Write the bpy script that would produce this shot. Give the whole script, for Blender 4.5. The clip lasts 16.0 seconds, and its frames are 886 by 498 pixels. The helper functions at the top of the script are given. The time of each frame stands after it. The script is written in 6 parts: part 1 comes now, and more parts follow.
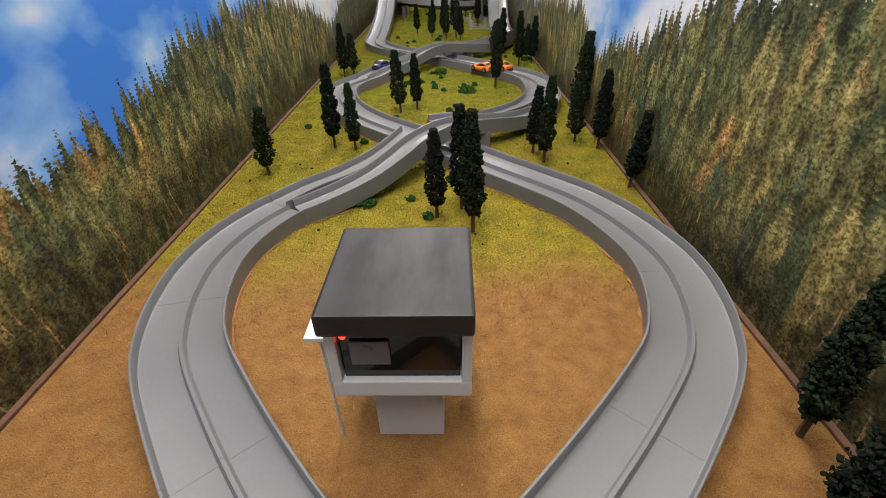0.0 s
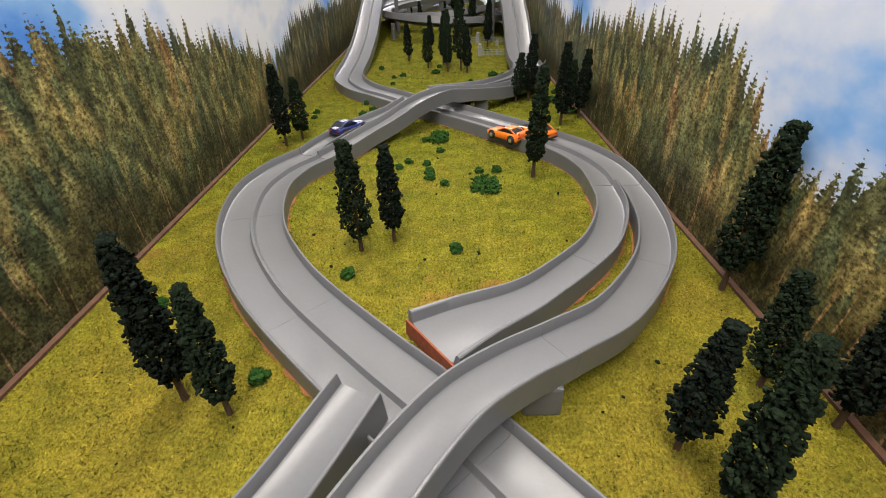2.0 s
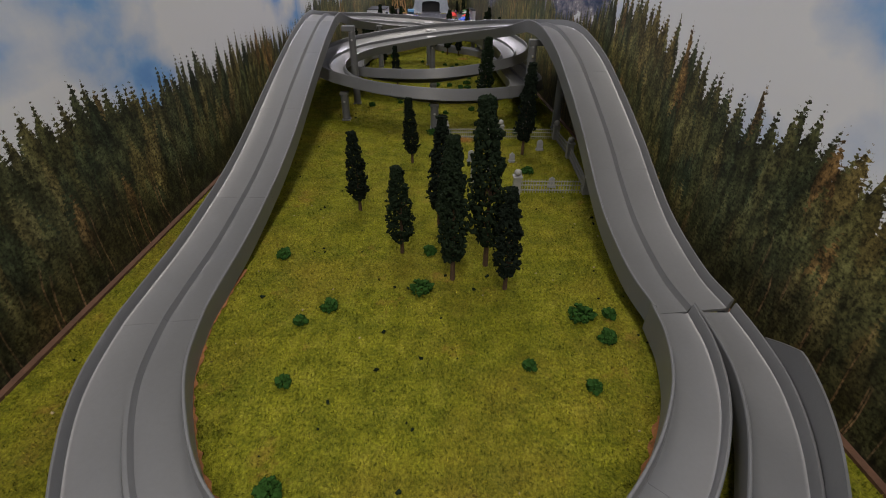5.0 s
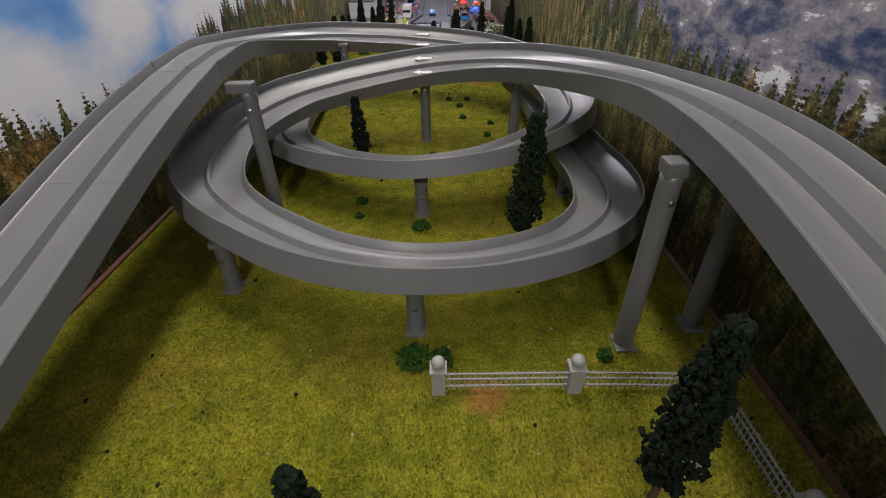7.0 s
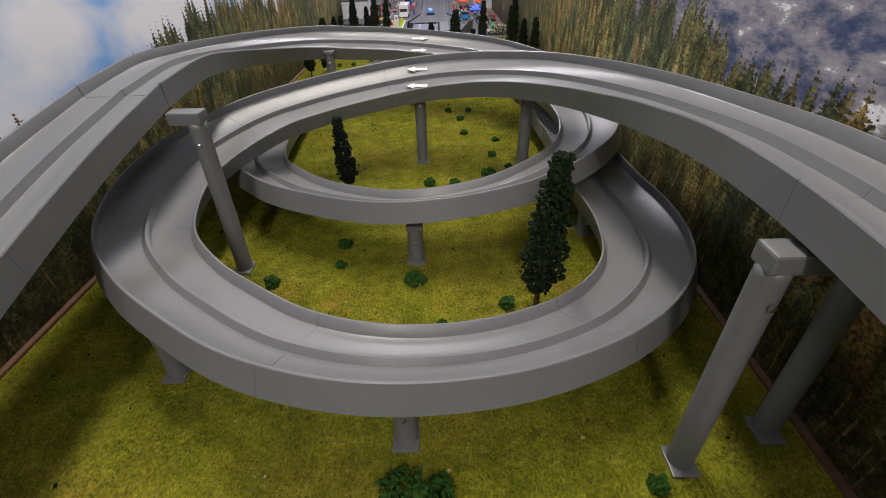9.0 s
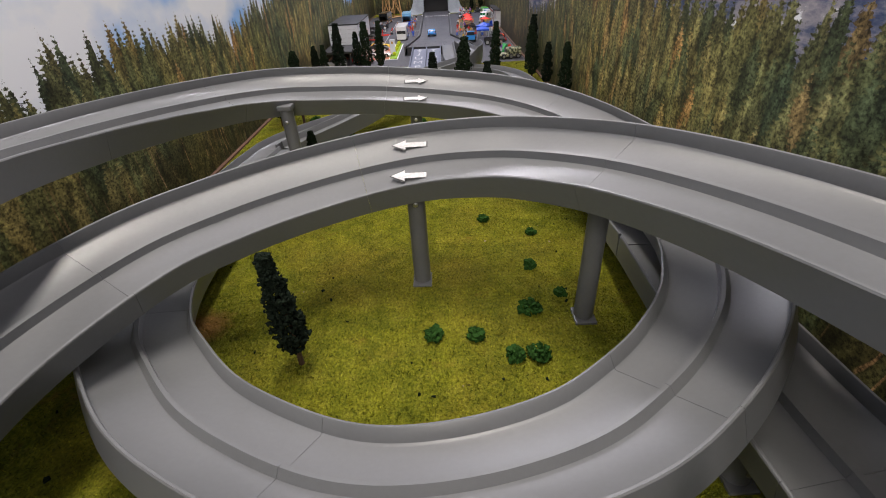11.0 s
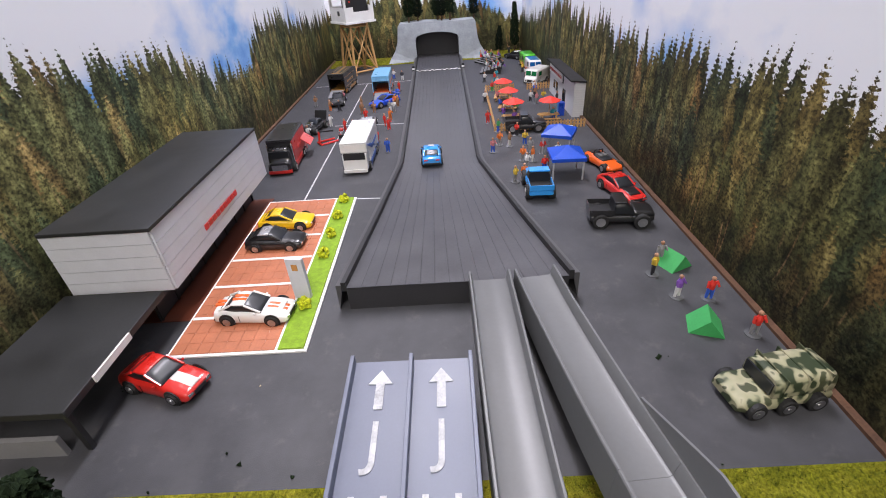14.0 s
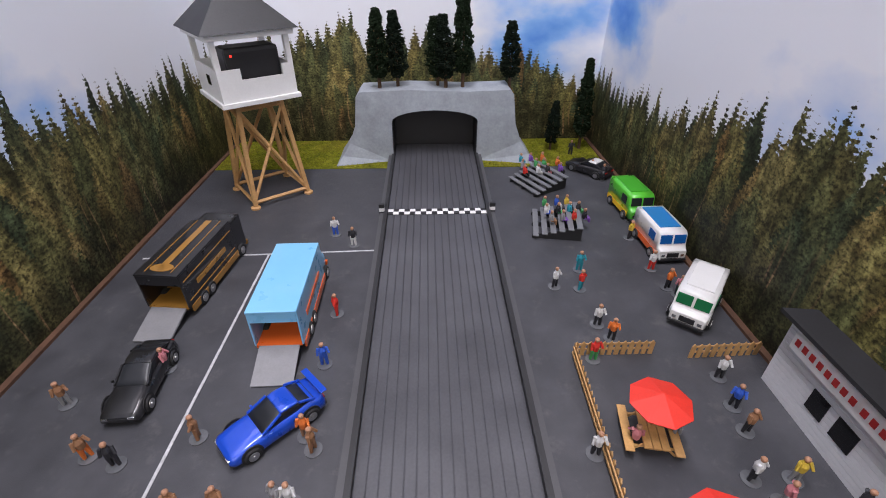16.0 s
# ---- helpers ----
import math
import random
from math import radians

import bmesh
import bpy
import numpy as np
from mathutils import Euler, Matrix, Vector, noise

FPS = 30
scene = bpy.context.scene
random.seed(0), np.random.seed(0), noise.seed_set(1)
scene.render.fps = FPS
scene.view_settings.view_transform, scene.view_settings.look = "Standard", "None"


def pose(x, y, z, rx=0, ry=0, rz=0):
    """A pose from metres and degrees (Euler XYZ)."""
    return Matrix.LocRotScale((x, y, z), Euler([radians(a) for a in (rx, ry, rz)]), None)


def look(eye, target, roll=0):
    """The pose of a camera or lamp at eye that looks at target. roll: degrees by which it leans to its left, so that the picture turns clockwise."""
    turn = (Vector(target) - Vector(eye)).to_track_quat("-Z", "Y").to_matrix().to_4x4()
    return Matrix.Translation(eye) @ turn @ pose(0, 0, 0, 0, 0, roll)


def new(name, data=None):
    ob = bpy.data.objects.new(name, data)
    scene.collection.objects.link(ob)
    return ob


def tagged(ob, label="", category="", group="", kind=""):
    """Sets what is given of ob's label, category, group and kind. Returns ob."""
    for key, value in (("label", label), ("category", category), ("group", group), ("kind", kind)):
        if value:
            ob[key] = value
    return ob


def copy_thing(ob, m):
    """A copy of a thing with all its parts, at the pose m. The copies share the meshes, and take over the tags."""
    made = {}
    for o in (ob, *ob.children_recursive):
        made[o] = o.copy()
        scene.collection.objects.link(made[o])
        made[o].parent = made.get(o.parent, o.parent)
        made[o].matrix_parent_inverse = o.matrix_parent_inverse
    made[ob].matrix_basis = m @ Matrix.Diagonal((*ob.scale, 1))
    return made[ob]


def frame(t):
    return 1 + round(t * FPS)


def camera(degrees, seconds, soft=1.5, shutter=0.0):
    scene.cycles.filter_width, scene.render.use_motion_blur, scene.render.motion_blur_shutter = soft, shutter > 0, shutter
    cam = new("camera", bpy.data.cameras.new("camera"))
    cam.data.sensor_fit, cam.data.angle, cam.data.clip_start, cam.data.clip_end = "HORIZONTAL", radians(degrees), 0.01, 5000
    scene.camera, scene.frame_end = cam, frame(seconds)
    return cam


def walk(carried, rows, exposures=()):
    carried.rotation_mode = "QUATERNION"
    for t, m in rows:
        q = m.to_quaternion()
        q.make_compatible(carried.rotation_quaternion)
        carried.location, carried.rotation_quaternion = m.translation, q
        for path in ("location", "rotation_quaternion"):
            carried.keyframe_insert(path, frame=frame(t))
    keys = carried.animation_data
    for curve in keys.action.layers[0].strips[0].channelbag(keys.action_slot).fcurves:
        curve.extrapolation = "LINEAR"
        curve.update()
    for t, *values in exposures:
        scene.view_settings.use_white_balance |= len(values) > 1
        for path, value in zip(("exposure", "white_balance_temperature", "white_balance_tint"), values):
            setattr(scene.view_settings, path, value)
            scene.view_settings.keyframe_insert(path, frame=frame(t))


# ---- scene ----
cam = camera(88.84, 16.0, soft=1.0)
PATH = [
    (0, (0.0356, -0.3894, 0.3035), (0.0234, 0.4419, -0.2521), -1.62),
    (0.5, (0.0375, -0.2861, 0.3015), (0.0242, 0.5463, -0.2525), -1.74),
    (1, (0.0340, -0.1495, 0.2976), (0.0253, 0.6837, -0.2553), -1.30),
    (1.5, (0.0365, 0.0083, 0.2922), (0.0256, 0.8429, -0.2587), -1.50),
    (2, (0.0345, 0.1794, 0.2818), (0.0241, 1.0176, -0.2636), -1.46),
    (2.5, (0.0275, 0.3305, 0.2808), (0.0268, 1.1712, -0.2607), -0.26),
    (3, (0.0347, 0.4844, 0.2854), (0.0304, 1.3250, -0.2564), -0.70),
    (3.5, (0.0332, 0.6505, 0.2864), (0.0340, 1.4911, -0.2551), -0.40),
    (4, (0.0214, 0.8299, 0.2830), (0.0336, 1.6722, -0.2559), 0.10),
    (4.5, (0.0216, 0.9905, 0.2828), (0.0451, 1.8358, -0.2510), 0.62),
    (5, (0.0199, 1.1422, 0.2884), (0.0485, 1.9922, -0.2376), 0.68),
    (5.2, (0.0196, 1.2046, 0.2889), (0.0517, 2.0582, -0.2309), 0.84),
    (7.3, (0.0586, 1.8429, 0.3046), (0.0581, 2.6643, -0.2656), -0.79),
    (7.5, (0.0544, 1.8668, 0.3041), (0.0546, 2.6870, -0.2681), -0.77),
    (8, (0.0562, 1.8918, 0.3019), (0.0583, 2.7127, -0.2692), -0.67),
    (8.2, (0.0583, 1.8951, 0.3021), (0.0616, 2.7148, -0.2708), -0.47),
    (10.3, (0.0633, 2.0312, 0.2911), (0.0420, 2.8587, -0.2699), -3.57),
    (10.5, (0.0644, 2.0784, 0.2901), (0.0411, 2.9045, -0.2729), -3.70),
    (11, (0.0605, 2.2136, 0.2824), (0.0428, 3.0506, -0.2645), -3.25),
    (11.5, (0.0564, 2.3933, 0.2815), (0.0392, 3.2317, -0.2633), -3.09),
    (12, (0.0519, 2.6281, 0.2822), (0.0374, 3.4662, -0.2632), -2.76),
    (12.5, (0.0474, 2.8218, 0.2804), (0.0314, 3.6610, -0.2632), -3.00),
    (13, (0.0449, 3.0309, 0.2724), (0.0295, 3.8734, -0.2663), -3.21),
    (13.5, (0.0389, 3.2500, 0.2690), (0.0300, 4.0949, -0.2659), -2.79),
    (14, (0.0474, 3.5008, 0.2833), (0.0265, 4.3398, -0.2604), -4.09),
    (14.5, (0.0385, 3.7366, 0.2828), (0.0252, 4.5763, -0.2602), -3.50),
    (15, (0.0268, 3.9652, 0.2897), (0.0373, 4.8017, -0.2581), -2.46),
    (15.5, (0.0268, 4.1860, 0.2895), (0.0440, 5.0213, -0.2600), -1.45),
    (16, (0.0281, 4.3572, 0.2952), (0.0540, 5.1885, -0.2601), 0.02),
]
# seconds and stops
EXPOSURES = [(0.0, 0.5), (1.0, 0.6), (2.0, 0.6), (2.5, 0.5), (3.0, 0.31), (4.0, 0.06), (5.0, -0.27), (7.3, 0.14), (8.2, 0.28), (10.3, 0.47), (11.5, 0.2), (12.0, 0.16), (12.5, 0.24), (13.5, 0.5), (14.5, 0.47), (15.0, 0.46), (15.5, 0.3), (16.0, 0.1)]
walk(cam, [(t, look(eye, target, roll)) for t, eye, target, roll in PATH], EXPOSURES)

# ---- world and light ----
world = bpy.data.worlds.new("room_air")
scene.world = world
world.use_nodes = True
world.node_tree.nodes["Background"].inputs["Color"].default_value = (0.9, 0.95, 1.0, 1)
world.node_tree.nodes["Background"].inputs["Strength"].default_value = 0.25


def unseen_lamp(x, y, z, sx, sy, watts, colour=(1.0, 0.915, 0.84)):
    data = bpy.data.lights.new("unseen_area_light", "AREA")
    data.shape, data.size, data.size_y, data.energy, data.color = "RECTANGLE", sx, sy, watts, colour
    ob = new("unseen_area_light", data)
    ob.matrix_world = pose(x, y, z)
    return ob


for lamp_y, watts in ((-0.5, 16), (0.6, 15), (2.7, 16), (4.5, 18)):
    unseen_lamp(-0.03, lamp_y, 1.4, 0.16, 1.0, watts, (0.94, 0.9, 1.0) if lamp_y > 4 else (1.0, 0.915, 0.84))
# unseen side rows added as fill to brighten the backdrop walls
for lamp_x in (-0.68, 0.68):
    for lamp_y in (-0.2, 1.5, 3.2, 4.8):
        unseen_lamp(lamp_x, lamp_y, 1.5, 0.3, 1.2, 3.6, (1.0, 0.93, 1.0) if lamp_y > 3 else (1.0, 0.93, 0.9))

# ---- material helpers ----


def nodes_of(name):
    m = bpy.data.materials.new(name)
    m.use_nodes = True
    nt = m.node_tree
    return m, nt, nt.nodes["Principled BSDF"]


def node(nt, kind, **values):
    n = nt.nodes.new(kind)
    for key, value in values.items():
        n.inputs[key].default_value = value
    return n


def noise_at(nt, scale, detail=4.0, rough=0.55, coords="Object", stretch=None):
    tc = nt.nodes.new("ShaderNodeTexCoord")
    out = tc.outputs[coords]
    if stretch:
        mp = nt.nodes.new("ShaderNodeMapping")
        mp.inputs["Scale"].default_value = stretch
        nt.links.new(out, mp.inputs["Vector"])
        out = mp.outputs["Vector"]
    n = node(nt, "ShaderNodeTexNoise", Scale=scale, Detail=detail, Roughness=rough)
    nt.links.new(out, n.inputs["Vector"])
    return n.outputs["Fac"]


def ramp(nt, fac, stops):
    r = nt.nodes.new("ShaderNodeValToRGB")
    els = r.color_ramp.elements
    while len(els) < len(stops):
        els.new(0.5)
    for e, (at, colour) in zip(els, stops):
        e.position, e.color = at, (*colour, 1)
    nt.links.new(fac, r.inputs["Fac"])
    return r.outputs["Color"]


def mix(nt, fac, a, b, blend="MIX"):
    m = nt.nodes.new("ShaderNodeMix")
    m.data_type, m.blend_type = "RGBA", blend
    ins = [i for i in m.inputs if i.enabled]
    for value, socket in zip((fac, a, b), ins):
        if isinstance(value, (float, int)):
            socket.default_value = value
        elif isinstance(value, tuple):
            socket.default_value = (*value, 1)
        else:
            nt.links.new(value, socket)
    return [o for o in m.outputs if o.enabled][0]


def maths(nt, op, a, b=0.0):
    m = nt.nodes.new("ShaderNodeMath")
    m.operation = op
    for value, socket in zip((a, b), m.inputs):
        if isinstance(value, (float, int)):
            socket.default_value = value
        else:
            nt.links.new(value, socket)
    return m.outputs[0]


def bump(nt, bsdf, fac, strength, distance):
    b = node(nt, "ShaderNodeBump", Strength=strength, Distance=distance)
    nt.links.new(fac, b.inputs["Height"])
    nt.links.new(b.outputs["Normal"], bsdf.inputs["Normal"])


def simple(name, colour, rough=0.5, metal=0.0, vary=0.12, scale=60.0, relief=0.0, coat=0.0, grain=600.0):
    """Paint, plastic or metal with fine and coarse variation of tone and gloss."""
    m, nt, bsdf = nodes_of(name)
    coarse, fine = noise_at(nt, scale), noise_at(nt, grain, 2.0)
    both = maths(nt, "ADD", maths(nt, "MULTIPLY", coarse, 0.65), maths(nt, "MULTIPLY", fine, 0.35))
    low, high = (tuple(max(0.0, c * (1 + s * vary)) for c in colour) for s in (-1, 1))
    nt.links.new(ramp(nt, both, [(0.3, low), (0.7, high)]), bsdf.inputs["Base Color"])
    r = maths(nt, "ADD", maths(nt, "MULTIPLY", coarse, 0.2), rough - 0.1)
    nt.links.new(r, bsdf.inputs["Roughness"])
    bsdf.inputs["Metallic"].default_value = metal
    bsdf.inputs["Coat Weight"].default_value = coat
    if relief:
        bump(nt, bsdf, fine, 0.5, relief)
    return m


def glass(name, colour, rough=0.08):
    m, nt, bsdf = nodes_of(name)
    bsdf.inputs["Base Color"].default_value = (*colour, 1)
    bsdf.inputs["Roughness"].default_value = rough
    bsdf.inputs["Coat Weight"].default_value = 0.15
    return m


# ---- plan ----
PLAN_Y = (-0.35, 0.142, 0.45, 0.86, 1.06, 1.24, 1.46, 1.65, 1.8, 2.05, 2.24, 2.5, 2.62, 2.9, 3.1, 3.44, 3.61, 3.82, 4.08, 4.3, 4.54, 4.8, 4.95)
TABLE_Y = (-0.41, 0.105, 0.408, 0.793, 1.017, 1.183, 1.387, 1.589, 1.755, 2.024, 2.228, 2.483, 2.586, 2.893, 3.09, 3.439, 3.581, 3.811, 4.083, 4.332, 4.607, 4.909, 5.109)
WIDEN = (1.0, 1.02, 1.0, 0.985, 0.995, 0.98, 1.045, 1.06, 1.04, 1.06, 1.04, 1.08, 1.04, 1.01, 1.01, 0.96, 0.95, 1.0, 1.02, 1.06, 1.08, 1.19, 1.27)
SHIFT = (0.005, 0.005, 0.004, 0.004, 0.006, 0.005, 0.007, 0.008, 0.012, 0.019, 0.02, 0.027, 0.027, 0.023, 0.022, 0.015, 0.014, 0.013, 0.008, -0.001, 0.004, 0.0, -0.007)


def spot(x, y, z=0.0):
    """A place of the layout plan on the table."""
    shear = float(np.interp(y, (4.2, 4.5, 4.95), (0.0, 0.06, 0.2)))
    return Vector((x * float(np.interp(y, PLAN_Y, WIDEN)) + float(np.interp(y, PLAN_Y, SHIFT)), float(np.interp(y, PLAN_Y, TABLE_Y)) + shear * x, 1.02 * z))


# ---- mesh helpers ----


def part(name, bm, material, parent=None, label="", smooth=False, soft=False):
    """One bmesh as one mesh object, under a thing or a part."""
    data = bpy.data.meshes.new(name)
    if smooth:
        for f in bm.faces:
            f.smooth = True
    bm.to_mesh(data)
    bm.free()
    if soft:
        data.shade_smooth()
        data.set_sharp_from_angle(angle=radians(34))
    for m in material if isinstance(material, (list, tuple)) else (material,):
        data.materials.append(m)
    ob = new(name, data)
    if parent is not None:
        ob.parent = parent
    return tagged(ob, label)


def thing(name, label, category, m=Matrix(), group="", kind=""):
    ob = new(name)
    ob.empty_display_size = 0.01
    ob.matrix_basis = m
    return tagged(ob, label, category, group, kind)


def box(bm, x0, x1, y0, y1, z0, z1, bevel=0.0, m=None):
    made = bmesh.ops.create_cube(bm, size=1.0)["verts"]
    for v in made:
        v.co = Vector(((x0 + x1) / 2 + v.co.x * (x1 - x0), (y0 + y1) / 2 + v.co.y * (y1 - y0), (z0 + z1) / 2 + v.co.z * (z1 - z0)))
    if bevel:
        edges = list({e for v in made for e in v.link_edges})
        res = bmesh.ops.bevel(bm, geom=edges, offset=bevel, segments=2, affect="EDGES", profile=0.6)
        made = list({v for f in res["faces"] for v in f.verts} | {v for v in made if v.is_valid})
    if m is not None:
        bmesh.ops.transform(bm, matrix=m, verts=[v for v in made if v.is_valid])
    return made


def boxed(*args, **keys):
    bm = bmesh.new()
    box(bm, *args, **keys)
    return bm


def rod(bm, a, b, r0, r1=None, sides=10, caps=True):
    """A round bar from a to b."""
    a, b = Vector(a), Vector(b)
    r1 = r0 if r1 is None else r1
    q = (b - a).to_track_quat("Z", "Y").to_matrix()
    rings = []
    for c, r in ((a, r0), (b, r1)):
        rings.append([bm.verts.new(c + q @ Vector((r * math.cos(k * math.tau / sides), r * math.sin(k * math.tau / sides), 0))) for k in range(sides)])
    for k in range(sides):
        bm.faces.new((rings[0][k], rings[0][(k + 1) % sides], rings[1][(k + 1) % sides], rings[1][k]))
    if caps:
        bm.faces.new(rings[0][::-1])
        bm.faces.new(rings[1])


def rods(pairs, r, sides=8):
    bm = bmesh.new()
    for a, b in pairs:
        rod(bm, a, b, r, sides=sides)
    return bm


def lathe(profile, sides=16, m=None):
    """A turned body from (radius, height) pairs."""
    bm = bmesh.new()
    rings = [[bm.verts.new((r * math.cos(k * math.tau / sides), r * math.sin(k * math.tau / sides), z)) for k in range(sides)] for r, z in profile]
    for lo, hi in zip(rings, rings[1:]):
        for k in range(sides):
            bm.faces.new((lo[k], lo[(k + 1) % sides], hi[(k + 1) % sides], hi[k]))
    bm.faces.new(rings[0][::-1])
    bm.faces.new(rings[-1])
    if m is not None:
        bmesh.ops.transform(bm, matrix=m, verts=bm.verts)
    return bm


def prism(points, depth, m=None):
    """A flat outline in x and y raised to a slab of that depth in z."""
    bm = bmesh.new()
    low = [bm.verts.new((x, y, 0)) for x, y in points]
    high = [bm.verts.new((x, y, depth)) for x, y in points]
    bm.faces.new(low[::-1])
    bm.faces.new(high)
    for k in range(len(points)):
        j = (k + 1) % len(points)
        bm.faces.new((low[k], low[j], high[j], high[k]))
    bmesh.ops.recalc_face_normals(bm, faces=bm.faces)
    if m is not None:
        bmesh.ops.transform(bm, matrix=m, verts=bm.verts)
    return bm


BALL = bmesh.new()
bmesh.ops.create_icosphere(BALL, subdivisions=1, radius=1.0)
BALL_VERTS = [v.co.copy() for v in BALL.verts]
BALL_FACES = [[v.index for v in f.verts] for f in BALL.faces]
BALL.free()


def clump(bm, c, r, rng, squash=1.0):
    """A small rough lump of foam foliage."""
    sx, sy, sz = (rng.uniform(0.75, 1.3) for _ in range(3))
    made = []
    for v in BALL_VERTS:
        k = r * rng.uniform(0.4, 1.55)
        made.append(bm.verts.new((c[0] + v.x * k * sx, c[1] + v.y * k * sy, c[2] + v.z * k * sz * squash)))
    for f in BALL_FACES:
        bm.faces.new([made[q] for q in f])


# ---- materials ----
def grass_material(name, fibres=False):
    m, nt, bsdf = nodes_of(name)
    tc = nt.nodes.new("ShaderNodeTexCoord")
    sep = nt.nodes.new("ShaderNodeSeparateXYZ")
    nt.links.new(tc.outputs["Object"], sep.inputs[0])
    big, mid, fine = noise_at(nt, 9.0, 5.0), noise_at(nt, 55.0, 5.0, 0.7), noise_at(nt, 900.0, 2.0)
    blade = noise_at(nt, 450.0, 3.0, 0.7, stretch=(1.0, 0.7, 1.0))
    green = ramp(nt, mid, [(0.25, (0.145, 0.152, 0.011)), (0.5, (0.265, 0.265, 0.02)), (0.75, (0.39, 0.36, 0.046))])
    tint = ramp(nt, blade, [(0.3, (0.44, 0.47, 0.44)), (0.7, (1.3, 1.31, 1.2))])
    tan = ramp(nt, noise_at(nt, 6.0, 6.0, 0.7), [(0.46, (0, 0, 0)), (0.68, (0.5, 0.5, 0.5))])
    green = mix(nt, tan, green, (0.31, 0.215, 0.035))
    # the turf is strawy near the bare earth and greener further along
    straw = ramp(nt, maths(nt, "ADD", maths(nt, "MULTIPLY", maths(nt, "SUBTRACT", 0.85, sep.outputs["Y"]), 0.85), maths(nt, "MULTIPLY", maths(nt, "SUBTRACT", big, 0.5), 0.9)), [(0.0, (0, 0, 0)), (0.8, (0.75, 0.75, 0.75))])
    green = mix(nt, straw, green, (0.42, 0.29, 0.045))
    green = mix(nt, 1.0, green, tint, "MULTIPLY")
    debris = ramp(nt, noise_at(nt, 210.0, 1.0, 0.4), [(0.74, (0, 0, 0)), (0.78, (0.8, 0.8, 0.8))])
    green = mix(nt, debris, green, (0.07, 0.05, 0.02))
    soil = ramp(nt, mid, [(0.3, (0.24, 0.12, 0.038)), (0.7, (0.4, 0.21, 0.07))])
    soil = mix(nt, 1.0, soil, ramp(nt, fine, [(0.3, (0.7, 0.7, 0.7)), (0.7, (1.2, 1.2, 1.2))]), "MULTIPLY")
    # bare earth where the course begins, and thin worn spots in the turf
    edge = maths(nt, "ADD", maths(nt, "MULTIPLY", maths(nt, "SUBTRACT", 0.03, sep.outputs["Y"]), 6.0), maths(nt, "MULTIPLY", big, 0.9))
    worn = ramp(nt, noise_at(nt, 14.0, 6.0, 0.7), [(0.6, (0, 0, 0)), (0.74, (0.6, 0.6, 0.6))])
    bare = ramp(nt, edge, [(0.2, (0, 0, 0)), (0.8, (1, 1, 1))])
    for px, py, pr in ((0.035, 0.502, 0.05), (0.085, 0.53, 0.035), (0.06, 1.27, 0.045), (0.09, 2.02, 0.03), (-0.19, 0.17, 0.05), (0.15, 2.98, 0.035), (-0.172, 2.53, 0.035)):
        near = nt.nodes.new("ShaderNodeVectorMath")
        near.operation = "DISTANCE"
        nt.links.new(tc.outputs["Object"], near.inputs[0])
        near.inputs[1].default_value = (px, py, 0)
        scuff = maths(nt, "ADD", maths(nt, "SUBTRACT", 0.35, maths(nt, "DIVIDE", near.outputs["Value"], pr)), maths(nt, "MULTIPLY", mid, 1.1))
        worn = maths(nt, "MAXIMUM", worn, ramp(nt, scuff, [(0.1, (0, 0, 0)), (0.6, (0.85, 0.85, 0.85))]))
    c = mix(nt, worn, green, mix(nt, mid, (0.44, 0.16, 0.05), (0.36, 0.22, 0.06)))
    # broad light and dark drifts where the fibres were laid thick or thin
    c = mix(nt, 1.0, c, ramp(nt, noise_at(nt, 26.0, 5.0, 0.65), [(0.34, (0.74, 0.79, 0.78)), (0.66, (1.17, 1.15, 1.08))]), "MULTIPLY")
    c = mix(nt, bare, c, soil)
    if fibres:
        each = nt.nodes.new("ShaderNodeNewGeometry")
        c = mix(nt, 1.0, c, ramp(nt, each.outputs["Random Per Island"], [(0.0, (0.42, 0.48, 0.46)), (0.5, (0.97, 1.0, 0.95)), (0.88, (1.35, 1.33, 1.2)), (1.0, (1.8, 1.75, 1.7))]), "MULTIPLY")
    nt.links.new(c, bsdf.inputs["Base Color"])
    bsdf.inputs["Roughness"].default_value = 0.95
    bsdf.inputs["Specular IOR Level"].default_value = 0.15
    bump(nt, bsdf, maths(nt, "ADD", maths(nt, "ADD", blade, fine), maths(nt, "MULTIPLY", noise_at(nt, 130.0, 3.0, 0.6), 2.0)), 1.0, 0.003)
    return m


def asphalt_material():
    m, nt, bsdf = nodes_of("asphalt")
    mid, fine = noise_at(nt, 22.0, 6.0, 0.65), noise_at(nt, 1500.0, 2.0)
    c = ramp(nt, mid, [(0.3, (0.036, 0.037, 0.043)), (0.7, (0.068, 0.069, 0.078))])
    specks = ramp(nt, noise_at(nt, 160.0, 2.0), [(0.72, (0, 0, 0)), (0.8, (1, 1, 1))])
    c = mix(nt, maths(nt, "MULTIPLY", specks, 0.35), c, (0.09, 0.09, 0.1))
    nt.links.new(c, bsdf.inputs["Base Color"])
    nt.links.new(maths(nt, "ADD", maths(nt, "MULTIPLY", mid, 0.3), 0.42), bsdf.inputs["Roughness"])
    dust = ramp(nt, noise_at(nt, 38.0, 7.0, 0.75), [(0.56, (0, 0, 0)), (0.72, (0.35, 0.35, 0.35))])
    c = mix(nt, dust, c, (0.16, 0.155, 0.15))
    nt.links.new(c, bsdf.inputs["Base Color"])
    bump(nt, bsdf, fine, 0.4, 0.0004)
    return m


